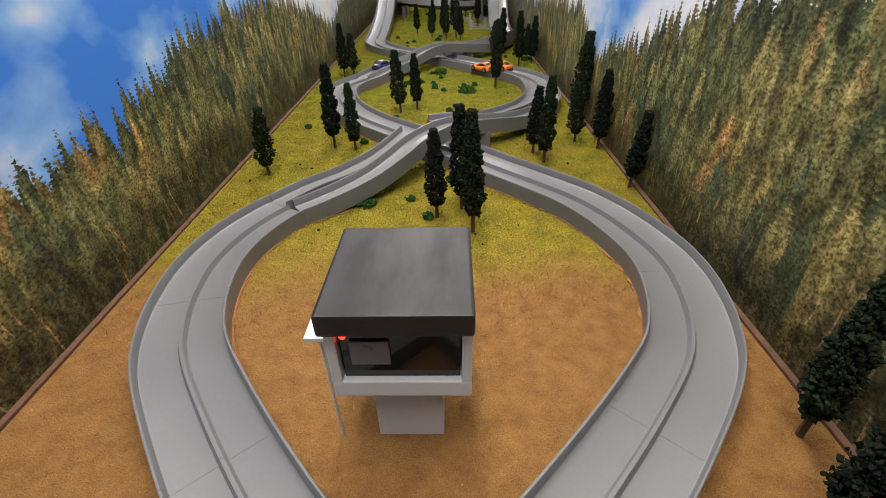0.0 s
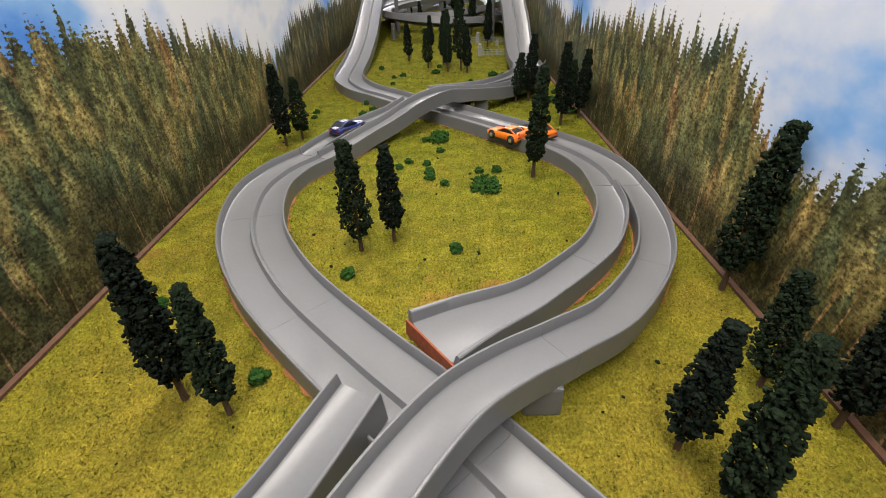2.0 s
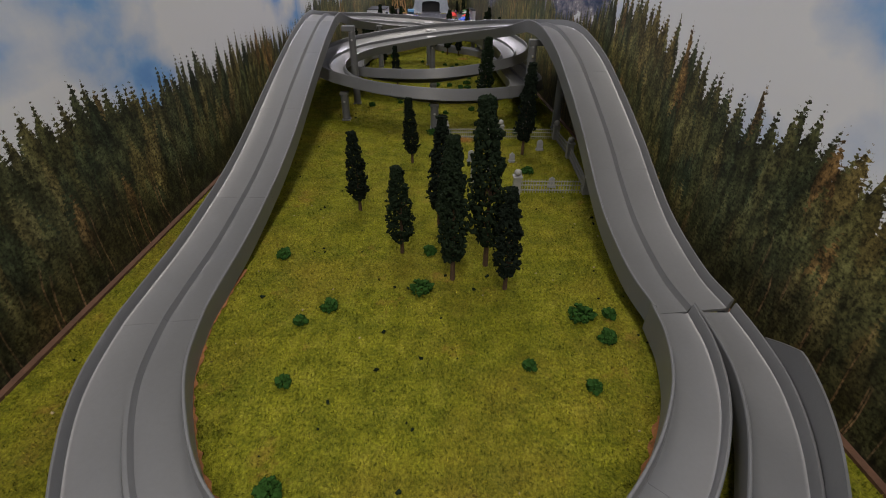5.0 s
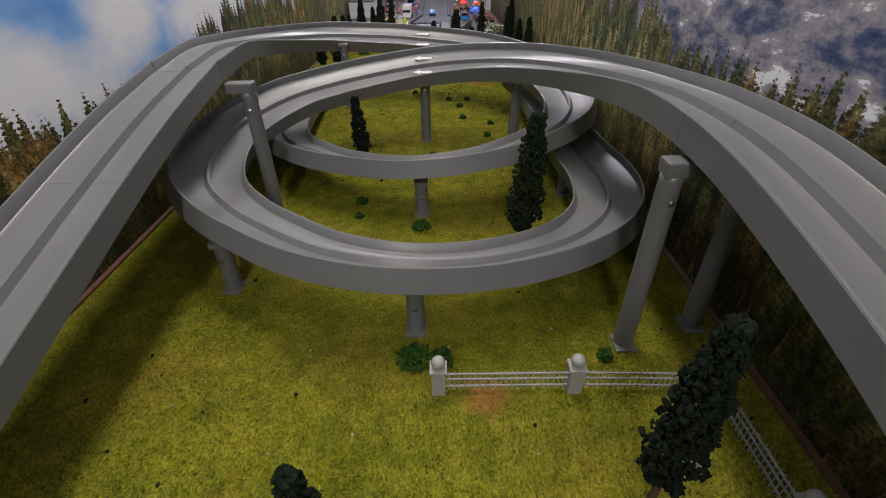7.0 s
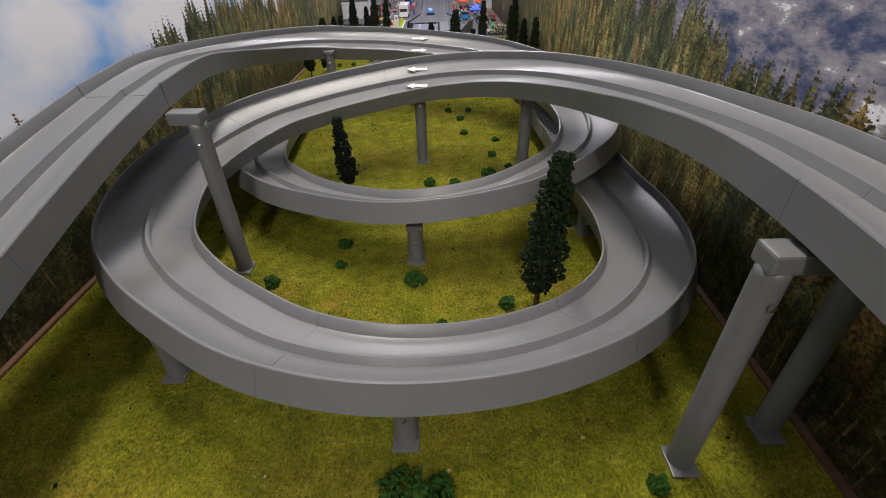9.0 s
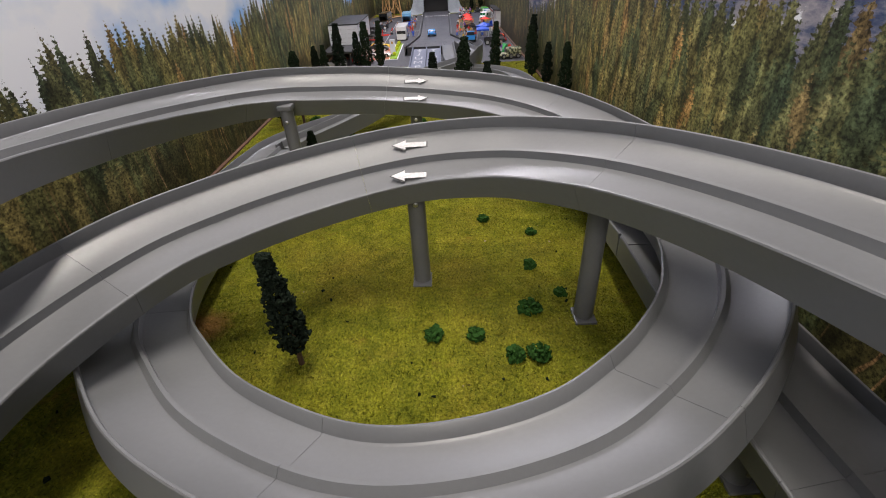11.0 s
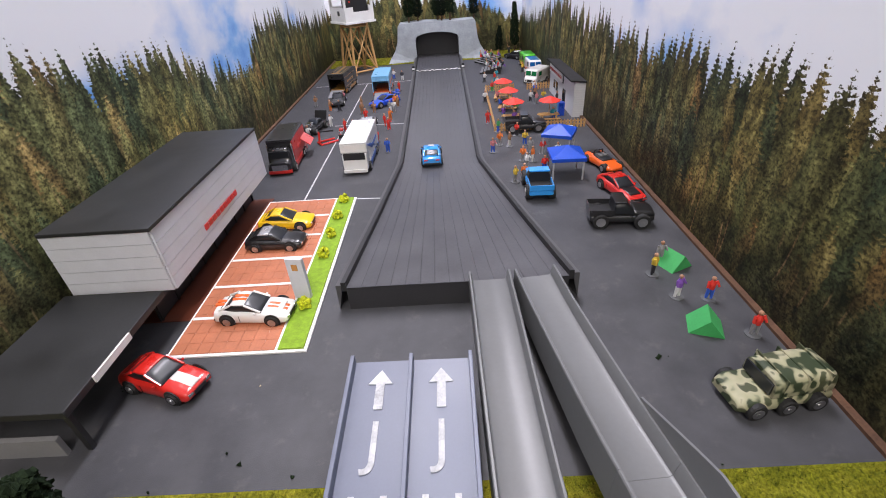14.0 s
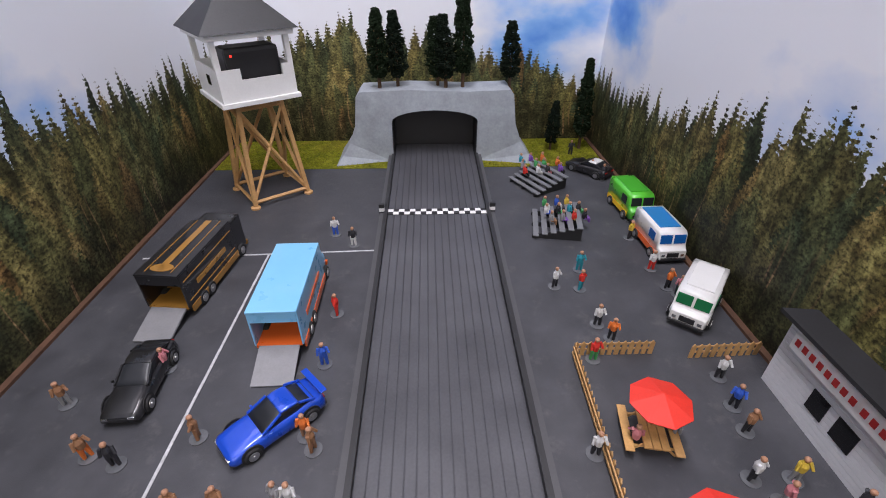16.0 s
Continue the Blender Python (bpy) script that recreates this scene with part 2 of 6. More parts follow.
def print_material(name, skyline, seed, peaks, tone_stops, plane=0.0, clear=None):
    """The printed photograph on the backdrop: rows of pointed firs against a clouded sky."""
    m, nt, bsdf = nodes_of(name)
    tc = nt.nodes.new("ShaderNodeTexCoord")
    mp = nt.nodes.new("ShaderNodeMapping")
    mp.inputs["Location"].default_value = (0, seed, 0)
    nt.links.new(tc.outputs["Object"], mp.inputs["Vector"])
    sep = nt.nodes.new("ShaderNodeSeparateXYZ")
    nt.links.new(tc.outputs["Object"], sep.inputs[0])
    along, up = maths(nt, "SUBTRACT", maths(nt, "ADD", sep.outputs["Y"], sep.outputs["X"]), plane), maths(nt, "SUBTRACT", sep.outputs["Z"], 0.01)
    height = ramp(nt, maths(nt, "DIVIDE", maths(nt, "ADD", along, 1.0), 7.0), [((y + 1.0) / 7.0, (z, z, z)) for y, z in skyline])

    def wave(scale, detail, stretch, rough=0.6):
        n = node(nt, "ShaderNodeTexNoise", Scale=scale, Detail=detail, Roughness=rough)
        s = nt.nodes.new("ShaderNodeMapping")
        s.inputs["Scale"].default_value = stretch
        nt.links.new(mp.outputs["Vector"], s.inputs["Vector"])
        nt.links.new(s.outputs["Vector"], n.inputs["Vector"])
        return n.outputs["Fac"]

    def tone(fac, lo, hi, a, b):
        return ramp(nt, fac, [(lo, (a, a, a)), (hi, (b, b, b))])

    twig, dab, broad = wave(300.0, 3.0, (1, 1, 1.15), 0.7), wave(95.0, 4.0, (1, 1, 0.7), 0.65), wave(6.0, 3.0, (1, 1, 0.5))
    streak = wave(75.0, 3.0, (1, 1, 0.14), 0.6)
    # sky: soft white clouds on blue, running on round the corners
    air = node(nt, "ShaderNodeTexNoise", Scale=4.2, Detail=6.0, Roughness=0.48)
    flat = nt.nodes.new("ShaderNodeMapping")
    flat.inputs["Scale"].default_value = (1, 1, 1.7)
    nt.links.new(tc.outputs["Object"], flat.inputs["Vector"])
    nt.links.new(flat.outputs["Vector"], air.inputs["Vector"])
    cloud = air.outputs["Fac"]
    cloud = maths(nt, "ADD", cloud, ramp(nt, maths(nt, "DIVIDE", along, 6.0), [(0.15, (0.07, 0.07, 0.07)), (0.22, (0.0, 0.0, 0.0)), (0.68, (0.0, 0.0, 0.0)), (0.74, (0.06, 0.06, 0.06))]))
    if clear:
        # a stretch of open blue sky
        cloud = maths(nt, "SUBTRACT", cloud, tone(along, 0.2 + clear * 0.1, 0.3 + clear * 0.1, 0.21, 0.0))
    c = ramp(nt, cloud, [(0.31, (0.05, 0.22, 0.74)), (0.4, (0.25, 0.48, 0.86)), (0.46, (0.62, 0.71, 0.88)), (0.54, (0.85, 0.87, 0.92))])
    if peaks:
        crag = maths(nt, "ADD", maths(nt, "MULTIPLY", wave(11.0, 5.0, (1, 1, 1.2), 0.6), 0.45), maths(nt, "MULTIPLY", wave(38.0, 6.0, (1, 0.6, 1.6), 0.7), 0.55))
        rock = ramp(nt, crag, [(0.4, (0.022, 0.045, 0.12)), (0.46, (0.09, 0.11, 0.19)), (0.51, (0.25, 0.24, 0.29)), (0.56, (0.36, 0.34, 0.37)), (0.585, (0.8, 0.82, 0.85))])
        for lo, hi in peaks:
            ridge = maths(nt, "MULTIPLY", maths(nt, "ADD", up, maths(nt, "MULTIPLY", dab, 0.12)), 1.1)
            here = maths(nt, "MULTIPLY", maths(nt, "GREATER_THAN", maths(nt, "SUBTRACT", along, ridge), lo), maths(nt, "LESS_THAN", maths(nt, "ADD", along, ridge), hi))
            c = mix(nt, here, c, rock)
    # rows of firs one before another: a pointed, ragged crown each, pale on top and deep below
    cover = None
    for k, (width, spire, drop) in enumerate(((0.017, 0.03, 0.0), (0.024, 0.034, 0.006), (0.02, 0.032, 0.03), (0.027, 0.036, 0.055), (0.022, 0.034, 0.085), (0.029, 0.038, 0.115), (0.024, 0.036, 0.15), (0.03, 0.04, 0.185))):
        v = node(nt, "ShaderNodeTexVoronoi", Scale=1.0 / width)
        v.voronoi_dimensions = "1D"
        sway = maths(nt, "ADD", maths(nt, "ADD", along, maths(nt, "MULTIPLY", maths(nt, "SUBTRACT", dab, 0.5), 0.012)), seed + 3.37 * k)
        nt.links.new(sway, v.inputs["W"])
        cell = nt.nodes.new("ShaderNodeSeparateColor")
        nt.links.new(v.outputs["Color"], cell.inputs[0])
        off = v.outputs["Distance"]
        bough = maths(nt, "FRACT", maths(nt, "DIVIDE", maths(nt, "SUBTRACT", maths(nt, "ADD", up, maths(nt, "MULTIPLY", cell.outputs[2], 0.02)), maths(nt, "MULTIPLY", off, 0.008)), 0.0058), 0.0)
        ragged = maths(nt, "ADD", maths(nt, "ADD", off, maths(nt, "MULTIPLY", maths(nt, "SUBTRACT", bough, 0.5), 0.22)), maths(nt, "MULTIPLY", maths(nt, "SUBTRACT", twig, 0.5), 0.75))
        cone = maths(nt, "MULTIPLY", maths(nt, "SUBTRACT", 0.5, ragged), spire * 1.7)
        tall = maths(nt, "MULTIPLY", maths(nt, "SUBTRACT", cell.outputs[0], 0.75), 0.034)
        under = maths(nt, "SUBTRACT", maths(nt, "ADD", maths(nt, "ADD", height, cone), tall), maths(nt, "ADD", up, drop + spire * 0.85 - 0.002))
        leaf = ramp(nt, cell.outputs[1], [(0.0, (0.035, 0.048, 0.026)), (0.35, (0.075, 0.08, 0.034)), (0.7, (0.12, 0.11, 0.044)), (0.93, (0.155, 0.125, 0.05)), (1.0, (0.2, 0.12, 0.05))])
        leaf = mix(nt, 1.0, leaf, tone(ragged, 0.05, 0.55, 1.35, 0.6), "MULTIPLY")
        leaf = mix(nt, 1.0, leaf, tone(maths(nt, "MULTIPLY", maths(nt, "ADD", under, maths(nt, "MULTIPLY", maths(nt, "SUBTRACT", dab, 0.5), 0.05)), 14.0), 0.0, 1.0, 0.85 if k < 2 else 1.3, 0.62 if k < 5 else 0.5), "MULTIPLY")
        here = tone(maths(nt, "MULTIPLY", under, 420.0), 0.0, 1.0, 0.0, 1.0)
        cover = here if cover is None else maths(nt, "MAXIMUM", cover, here)
        c = mix(nt, here, c, leaf)
    # dark wood under the lowest crowns, with track shade painted in; bare brown trunks before it
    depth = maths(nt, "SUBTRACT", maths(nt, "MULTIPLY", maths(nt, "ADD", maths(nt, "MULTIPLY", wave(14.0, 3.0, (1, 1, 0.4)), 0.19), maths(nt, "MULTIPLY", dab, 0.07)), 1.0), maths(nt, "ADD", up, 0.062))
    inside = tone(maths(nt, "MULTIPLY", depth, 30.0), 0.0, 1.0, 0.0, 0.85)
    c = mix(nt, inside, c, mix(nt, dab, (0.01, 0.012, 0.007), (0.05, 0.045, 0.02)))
    stem = node(nt, "ShaderNodeTexVoronoi", Scale=60.0)
    stem.voronoi_dimensions = "1D"
    nt.links.new(maths(nt, "ADD", maths(nt, "ADD", along, maths(nt, "MULTIPLY", broad, 0.08)), seed), stem.inputs["W"])
    bare = maths(nt, "MULTIPLY", tone(stem.outputs["Distance"], 0.035, 0.075, 1.0, 0.0), maths(nt, "MULTIPLY", tone(wave(24.0, 2.0, (1, 1, 0.5)), 0.5, 0.58, 0.0, 0.7), tone(maths(nt, "DIVIDE", up, height), 0.25, 0.6, 1.0, 0.0)))
    c = mix(nt, bare, c, (0.21, 0.13, 0.075))
    dark = mix(nt, 1.0, tone(twig, 0.36, 0.64, 0.22, 1.9), tone(dab, 0.36, 0.64, 0.38, 1.65), "MULTIPLY")
    dark = mix(nt, 1.0, dark, tone(streak, 0.36, 0.64, 0.82, 1.2), "MULTIPLY")
    dark = mix(nt, 1.0, dark, ramp(nt, broad, [(0.35, (0.68, 0.8, 0.88)), (0.65, (1.2, 1.12, 0.92))]), "MULTIPLY")
    # the forest print's tone is scaled by stops set along each wall
    dark = mix(nt, 1.0, dark, ramp(nt, maths(nt, "DIVIDE", along, 6.0), [(y / 6.0, (v * 1.02, v, v * 0.98)) for y, v in tone_stops]), "MULTIPLY")
    c = mix(nt, 1.0, c, mix(nt, cover, (1.0, 1.0, 1.0), dark), "MULTIPLY")
    nt.links.new(c, bsdf.inputs["Base Color"])
    bsdf.inputs["Roughness"].default_value = 0.55
    bsdf.inputs["Specular IOR Level"].default_value = 0.25
    return m


GRASS = grass_material("static_grass")
FIBRES = grass_material("static_grass_fibres", True)
ASPHALT = asphalt_material()
TRACK = simple("grey_plastic", (0.142, 0.147, 0.153), 0.36, vary=0.07, scale=14.0, relief=0.00005, grain=300.0)
RUST = simple("rust_red_edge", (0.24, 0.06, 0.02), 0.8, vary=0.4, scale=200.0)
BLUEGREY = simple("blue_grey_plastic", (0.125, 0.142, 0.2), 0.4, vary=0.06, scale=16.0)
PILLAR = simple("grey_pillar_plastic", (0.13, 0.133, 0.137), 0.35, vary=0.1, scale=40.0)
BLACK = simple("black_plastic", (0.02, 0.02, 0.022), 0.45)
WHITE = simple("white_paint", (0.78, 0.78, 0.77), 0.5, vary=0.05)
FOAM = simple("dark_green_foam", (0.012, 0.02, 0.010), 0.95, vary=0.6, scale=220.0, relief=0.0006, grain=900.0)
FOAMS = [FOAM, simple("deep_green_foam", (0.009, 0.014, 0.009), 0.95, vary=0.6, scale=240.0, relief=0.0006, grain=900.0)]
BUSH = simple("bush_green_foam", (0.023, 0.064, 0.012), 0.95, vary=0.55, scale=260.0, relief=0.0006, grain=900.0)
for foam in FOAMS + [BUSH]:
    foam.node_tree.nodes["Principled BSDF"].inputs["Specular IOR Level"].default_value = 0.08
BARK = simple("brown_trunk", (0.075, 0.042, 0.022), 0.9, vary=0.4, scale=200.0)
WOOD = simple("balsa_wood", (0.52, 0.30, 0.12), 0.65, vary=0.2, scale=120.0)
EDGE = simple("dark_edge_board", (0.095, 0.046, 0.025), 0.8, vary=0.4, scale=60.0)
HALF, Y0, Y1 = 0.313, -0.75, 5.16
LEFT_LINE = ((-0.6, 0.165), (0.09, 0.165), (0.2, 0.193), (0.32, 0.223), (0.45, 0.24), (0.7, 0.235), (0.86, 0.204), (0.94, 0.191), (1.12, 0.145), (1.22, 0.115), (1.27, 0.125), (1.37, 0.173), (1.5, 0.17), (1.6, 0.182), (1.72, 0.168), (2.16, 0.178), (2.34, 0.158), (2.52, 0.172), (2.62, 0.205), (2.75, 0.225), (2.84, 0.22), (3.15, 0.195), (3.24, 0.211), (3.39, 0.234), (3.88, 0.24), (4.07, 0.205), (4.17, 0.19), (4.28, 0.152), (4.41, 0.14), (4.52, 0.2), (4.67, 0.197), (4.94, 0.155))
RIGHT_LINE = ((-0.5, 0.36), (0.04, 0.285), (0.19, 0.245), (0.31, 0.2), (0.43, 0.165), (0.52, 0.14), (0.6, 0.17), (0.66, 0.21), (0.8, 0.205), (0.95, 0.203), (1.15, 0.175), (1.26, 0.181), (1.34, 0.155), (1.43, 0.185), (1.53, 0.188), (1.62, 0.18), (1.7, 0.223), (1.81, 0.25), (1.96, 0.25), (2.13, 0.21), (2.3, 0.205), (2.42, 0.237), (3.0, 0.245), (3.29, 0.235), (3.41, 0.184), (3.62, 0.14), (3.75, 0.19), (3.91, 0.197), (4.09, 0.173), (4.68, 0.192), (4.84, 0.15), (5.01, 0.122))
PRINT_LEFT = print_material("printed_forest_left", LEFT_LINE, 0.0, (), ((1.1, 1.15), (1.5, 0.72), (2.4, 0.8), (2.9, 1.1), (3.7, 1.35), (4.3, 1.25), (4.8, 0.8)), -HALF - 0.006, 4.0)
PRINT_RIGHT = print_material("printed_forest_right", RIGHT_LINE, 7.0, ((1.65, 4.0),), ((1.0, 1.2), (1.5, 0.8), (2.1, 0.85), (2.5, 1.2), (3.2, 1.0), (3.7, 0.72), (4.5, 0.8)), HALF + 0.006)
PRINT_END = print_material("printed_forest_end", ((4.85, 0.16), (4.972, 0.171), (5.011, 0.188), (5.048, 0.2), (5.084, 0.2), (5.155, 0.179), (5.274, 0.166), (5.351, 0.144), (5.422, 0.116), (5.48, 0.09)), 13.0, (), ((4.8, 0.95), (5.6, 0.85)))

# ---- setting: table, backdrop, room ----
SEAM, VERGE = 3.663, 5.035
ground = part("ground", boxed(-HALF, HALF, Y0, SEAM, -0.03, 0.0), GRASS)
tagged(ground, "yellow-green static grass over brown earth on a long table", "ground", kind="structure")
lot = part("asphalt_lot", boxed(-HALF, HALF, SEAM, VERGE, -0.03, 0.0), ASPHALT)
tagged(lot, "black asphalt pit area with worn pale specks", "pavement", kind="structure")
verge = part("verge", boxed(-HALF, HALF, VERGE, Y1, -0.03, 0.001), GRASS)
tagged(verge, "strip of green grass before the end backdrop", "ground", kind="structure")
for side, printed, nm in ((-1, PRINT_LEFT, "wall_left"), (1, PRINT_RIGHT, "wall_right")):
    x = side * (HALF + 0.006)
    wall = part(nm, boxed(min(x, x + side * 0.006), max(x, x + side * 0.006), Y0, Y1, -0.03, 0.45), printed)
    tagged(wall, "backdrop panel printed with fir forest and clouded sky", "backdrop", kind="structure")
    rail = part("edge_board", boxed(min(x, x - side * 0.006), max(x, x - side * 0.006), Y0, Y1, -0.03, 0.003), EDGE)
    tagged(rail, "thin dark wooden edge board along the table", "trim", kind="structure")
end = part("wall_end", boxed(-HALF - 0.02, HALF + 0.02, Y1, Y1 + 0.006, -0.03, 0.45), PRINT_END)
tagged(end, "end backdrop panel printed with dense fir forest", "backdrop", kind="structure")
ROOM = simple("room_paint", (0.14, 0.14, 0.14), 0.8)
ROOMFLOOR = simple("room_floor", (0.08, 0.078, 0.075), 0.6)
for nm, dims in (("wall_room_left", (-1.5, -1.4, -1.7, 5.9, -0.03, 1.6)), ("wall_room_right", (1.4, 1.5, -1.7, 5.9, -0.03, 1.6)), ("wall_room_back", (-1.4, 1.4, -1.7, -1.6, -0.03, 1.6)), ("wall_room_front", (-1.4, 1.4, 5.8, 5.9, -0.03, 1.6))):
    tagged(part(nm, boxed(*dims), ROOM), "plain painted room wall", "wall", kind="structure")
tagged(part("ceiling", boxed(-1.5, 1.5, -1.7, 5.9, 1.6, 1.7), ROOM), "plain dark grey room ceiling", "ceiling", kind="structure")
tagged(part("floor", boxed(-1.5, 1.5, -1.7, 5.9, -0.1, -0.03), ROOMFLOOR), "plain dark room floor", "floor", kind="structure")

# short fibres of static grass over the turf
fibre = np.random.default_rng(11)
count = 480000
fx, fy = fibre.uniform(-HALF, HALF, count), fibre.uniform(-0.25, SEAM - 0.002, count)
keep = fibre.uniform(0, 1, count) < np.clip((fy + 0.12) / 0.3, 0.04, 1)
fx, fy = fx[keep], fy[keep]
vx, vy = fibre.uniform(-HALF, HALF, 5000), fibre.uniform(VERGE + 0.002, Y1 - 0.002, 5000)
fx, fy = np.concatenate((fx, vx)), np.concatenate((fy, vy))
turn, tall = fibre.uniform(0, 2 * math.pi, len(fx)), fibre.uniform(0.0012, 0.0034, len(fx))
lean = fibre.normal(0, 0.0016, (2, len(fx)))
wide = 0.00052
low = np.where(fy > SEAM, 0.001, 0.0) - 0.0001
verts = np.stack((np.stack((fx - wide * np.cos(turn), fy - wide * np.sin(turn), low), 1), np.stack((fx + wide * np.cos(turn), fy + wide * np.sin(turn), low), 1), np.stack((fx + lean[0], fy + lean[1], low + tall), 1)), 1).reshape(-1, 3)
turf = bpy.data.meshes.new("grass_fibres")
turf.from_pydata(verts, [], np.arange(len(verts)).reshape(-1, 3))
turf.materials.append(FIBRES)
tagged(new("grass_fibres", turf), "short yellow-green static grass fibres standing on the turf", "grass", kind="stuff")


# ---- the race track ----
def spline(points, step=0.006):
    """A smooth curve through points, as evenly spaced rows of x, y, z, bank."""
    p = [Vector((*q[:3], *(q[3:] or (0.0,)))) for q in points]
    p = [p[0] * 2 - p[1]] + p + [p[-1] * 2 - p[-2]]
    fine = []
    for a, b, c, d in zip(p, p[1:], p[2:], p[3:]):
        for k in range(24):
            t = k / 24
            fine.append(0.5 * ((2 * b) + (c - a) * t + (2 * a - 5 * b + 4 * c - d) * t * t + (3 * b - a - 3 * c + d) * t**3))
    fine.append(p[-2])
    run = [0.0]
    for a, b in zip(fine, fine[1:]):
        run.append(run[-1] + (b.xyz - a.xyz).length)
    n = max(2, round(run[-1] / step))
    out, k = [], 0
    for i in range(n + 1):
        s = run[-1] * i / n
        while k < len(run) - 2 and run[k + 1] < s:
            k += 1
        f = (s - run[k]) / max(1e-9, run[k + 1] - run[k])
        out.append(fine[k].lerp(fine[k + 1], min(1, max(0, f))))
    return out


LANE = 0.0385
RAIL, LIP = 0.011, 0.0026
LAID = []


def lane_profile(lanes, skirt):
    """Across the track: outer rails, floors, low divider ribs, and the skirts below."""
    w = lanes * LANE / 2
    top = [(-w, RAIL * 0.92), (-w + 0.0006, RAIL), (-w + LIP - 0.0006, RAIL), (-w + LIP, RAIL * 0.92), (-w + LIP + 0.0012, 0.0012), (-w + LIP + 0.003, 0)]
    for k in range(1, lanes):
        c = -w + k * LANE
        top += [(c - 0.0036, 0), (c - 0.0022, 0.0035), (c - 0.0014, 0.0058), (c + 0.0014, 0.0058), (c + 0.0022, 0.0035), (c + 0.0036, 0)]
    half = [(-x, z) for x, z in top[:6]][::-1]
    under = [(w, -skirt), (w - LIP, -skirt), (w - LIP, -0.003), (-w + LIP, -0.003), (-w + LIP, -skirt), (-w, -skirt)]
    return top + half + under


def track(label, points, lanes=2, skirt=0.012, piece=0.22, group="race track", flare=0.0):
    LAID.append((points, lanes * LANE / 2, skirt))
    rows = spline(points)
    prof = lane_profile(lanes, skirt)
    root = thing("race_track", label, "track", group=group)
    frames_ = []
    for i, r in enumerate(rows):
        a, b = rows[max(0, i - 1)], rows[min(len(rows) - 1, i + 1)]
        d = (b.xyz - a.xyz).normalized()
        side = Vector((d.y, -d.x, 0)).normalized()
        up = side.cross(d).normalized()
        q = Matrix.Rotation(radians(r.w), 3, d)
        frames_.append((r.xyz, q @ side, q @ up, d))
    count = max(2, round(len(rows) * 0.006 / piece))
    cuts = [round(k * (len(rows) - 1) / count) for k in range(count + 1)]
    for lo, hi in zip(cuts, cuts[1:]):
        bm = bmesh.new()
        rings = []
        for i in range(lo, hi + 1):
            c, s, u, d = frames_[i]
            nudge = 0.00012 if i == lo else -0.00012 if i == hi else 0
            wide = 1 + flare * max(0.0, 1 - i * 0.006 / 0.13) ** 1.3
            rings.append([bm.verts.new(c + d * nudge + s * x * wide + u * z) for x, z in prof])
        n = len(prof)
        for r0, r1 in zip(rings, rings[1:]):
            for k in range(n):
                bm.faces.new((r0[k], r1[k], r1[(k + 1) % n], r0[(k + 1) % n]))
        bm.faces.new(rings[0])
        bm.faces.new(rings[-1][::-1])
        part("track_piece", bm, TRACK, root, soft=True)
    if flare:
        c, s, u, d = frames_[0]
        half = lanes * LANE / 2 * (1 + flare)
        bm = bmesh.new()
        box(bm, -half, half, -0.0022, -0.0004, -0.014, 0.0008, m=Matrix((s, d, u)).transposed().to_4x4())
        bmesh.ops.translate(bm, verts=bm.verts, vec=c)
        part("end_lip", bm, RUST, root, "rust-red lip at the landing edge")
    return root


Z = 0.012
track("grey plastic two-lane track curving round the first loop", [(0.02, -0.36, Z), (-0.04, -0.3, Z), (-0.095, -0.243, Z), (-0.148, -0.181, Z), (-0.193, -0.121, Z), (-0.214, -0.075, Z), (-0.226, -0.025, Z), (-0.229, 0.027, Z), (-0.219, 0.08, Z), (-0.198, 0.128, Z), (-0.181, 0.155, Z)])
JUMP_LANE = [(-0.1965, 0.1635, Z + 0.0005), (-0.162, 0.21, 0.0135), (-0.124, 0.247, 0.0145), (-0.086, 0.287, 0.019), (-0.062, 0.319, 0.024), (-0.027, 0.385, 0.033)]
BRIDGE_LANE = [(-0.1635, 0.1435, Z + 0.0005), (-0.136, 0.164, 0.015), (-0.101, 0.19, 0.021), (-0.067, 0.22, 0.029), (-0.038, 0.251, 0.04), (-0.012, 0.288, 0.049), (0.013, 0.325, 0.051), (0.042, 0.361, 0.05), (0.077, 0.391, 0.045)]
track("grey single lane ending in a jump over the crossing", JUMP_LANE, 1, 0.02)
track("grey single lane rising as a bridge over the crossing", BRIDGE_LANE + [(0.12, 0.421, 0.038), (0.176, 0.466, 0.027), (0.236, 0.545, 0.018), (0.268, 0.618, 0.014), (0.2815, 0.69, 0.0125), (0.2835, 0.745, Z)], 1, 0.014)
track("grey single lane picking up after the jump", [(0.021, 0.432, 0.031), (0.055, 0.457, 0.028), (0.106, 0.494, 0.02), (0.153, 0.538, 0.016), (0.197, 0.587, 0.014), (0.226, 0.642, 0.0125), (0.241, 0.69, Z), (0.2455, 0.745, Z)], 1, 0.02, flare=0.75)
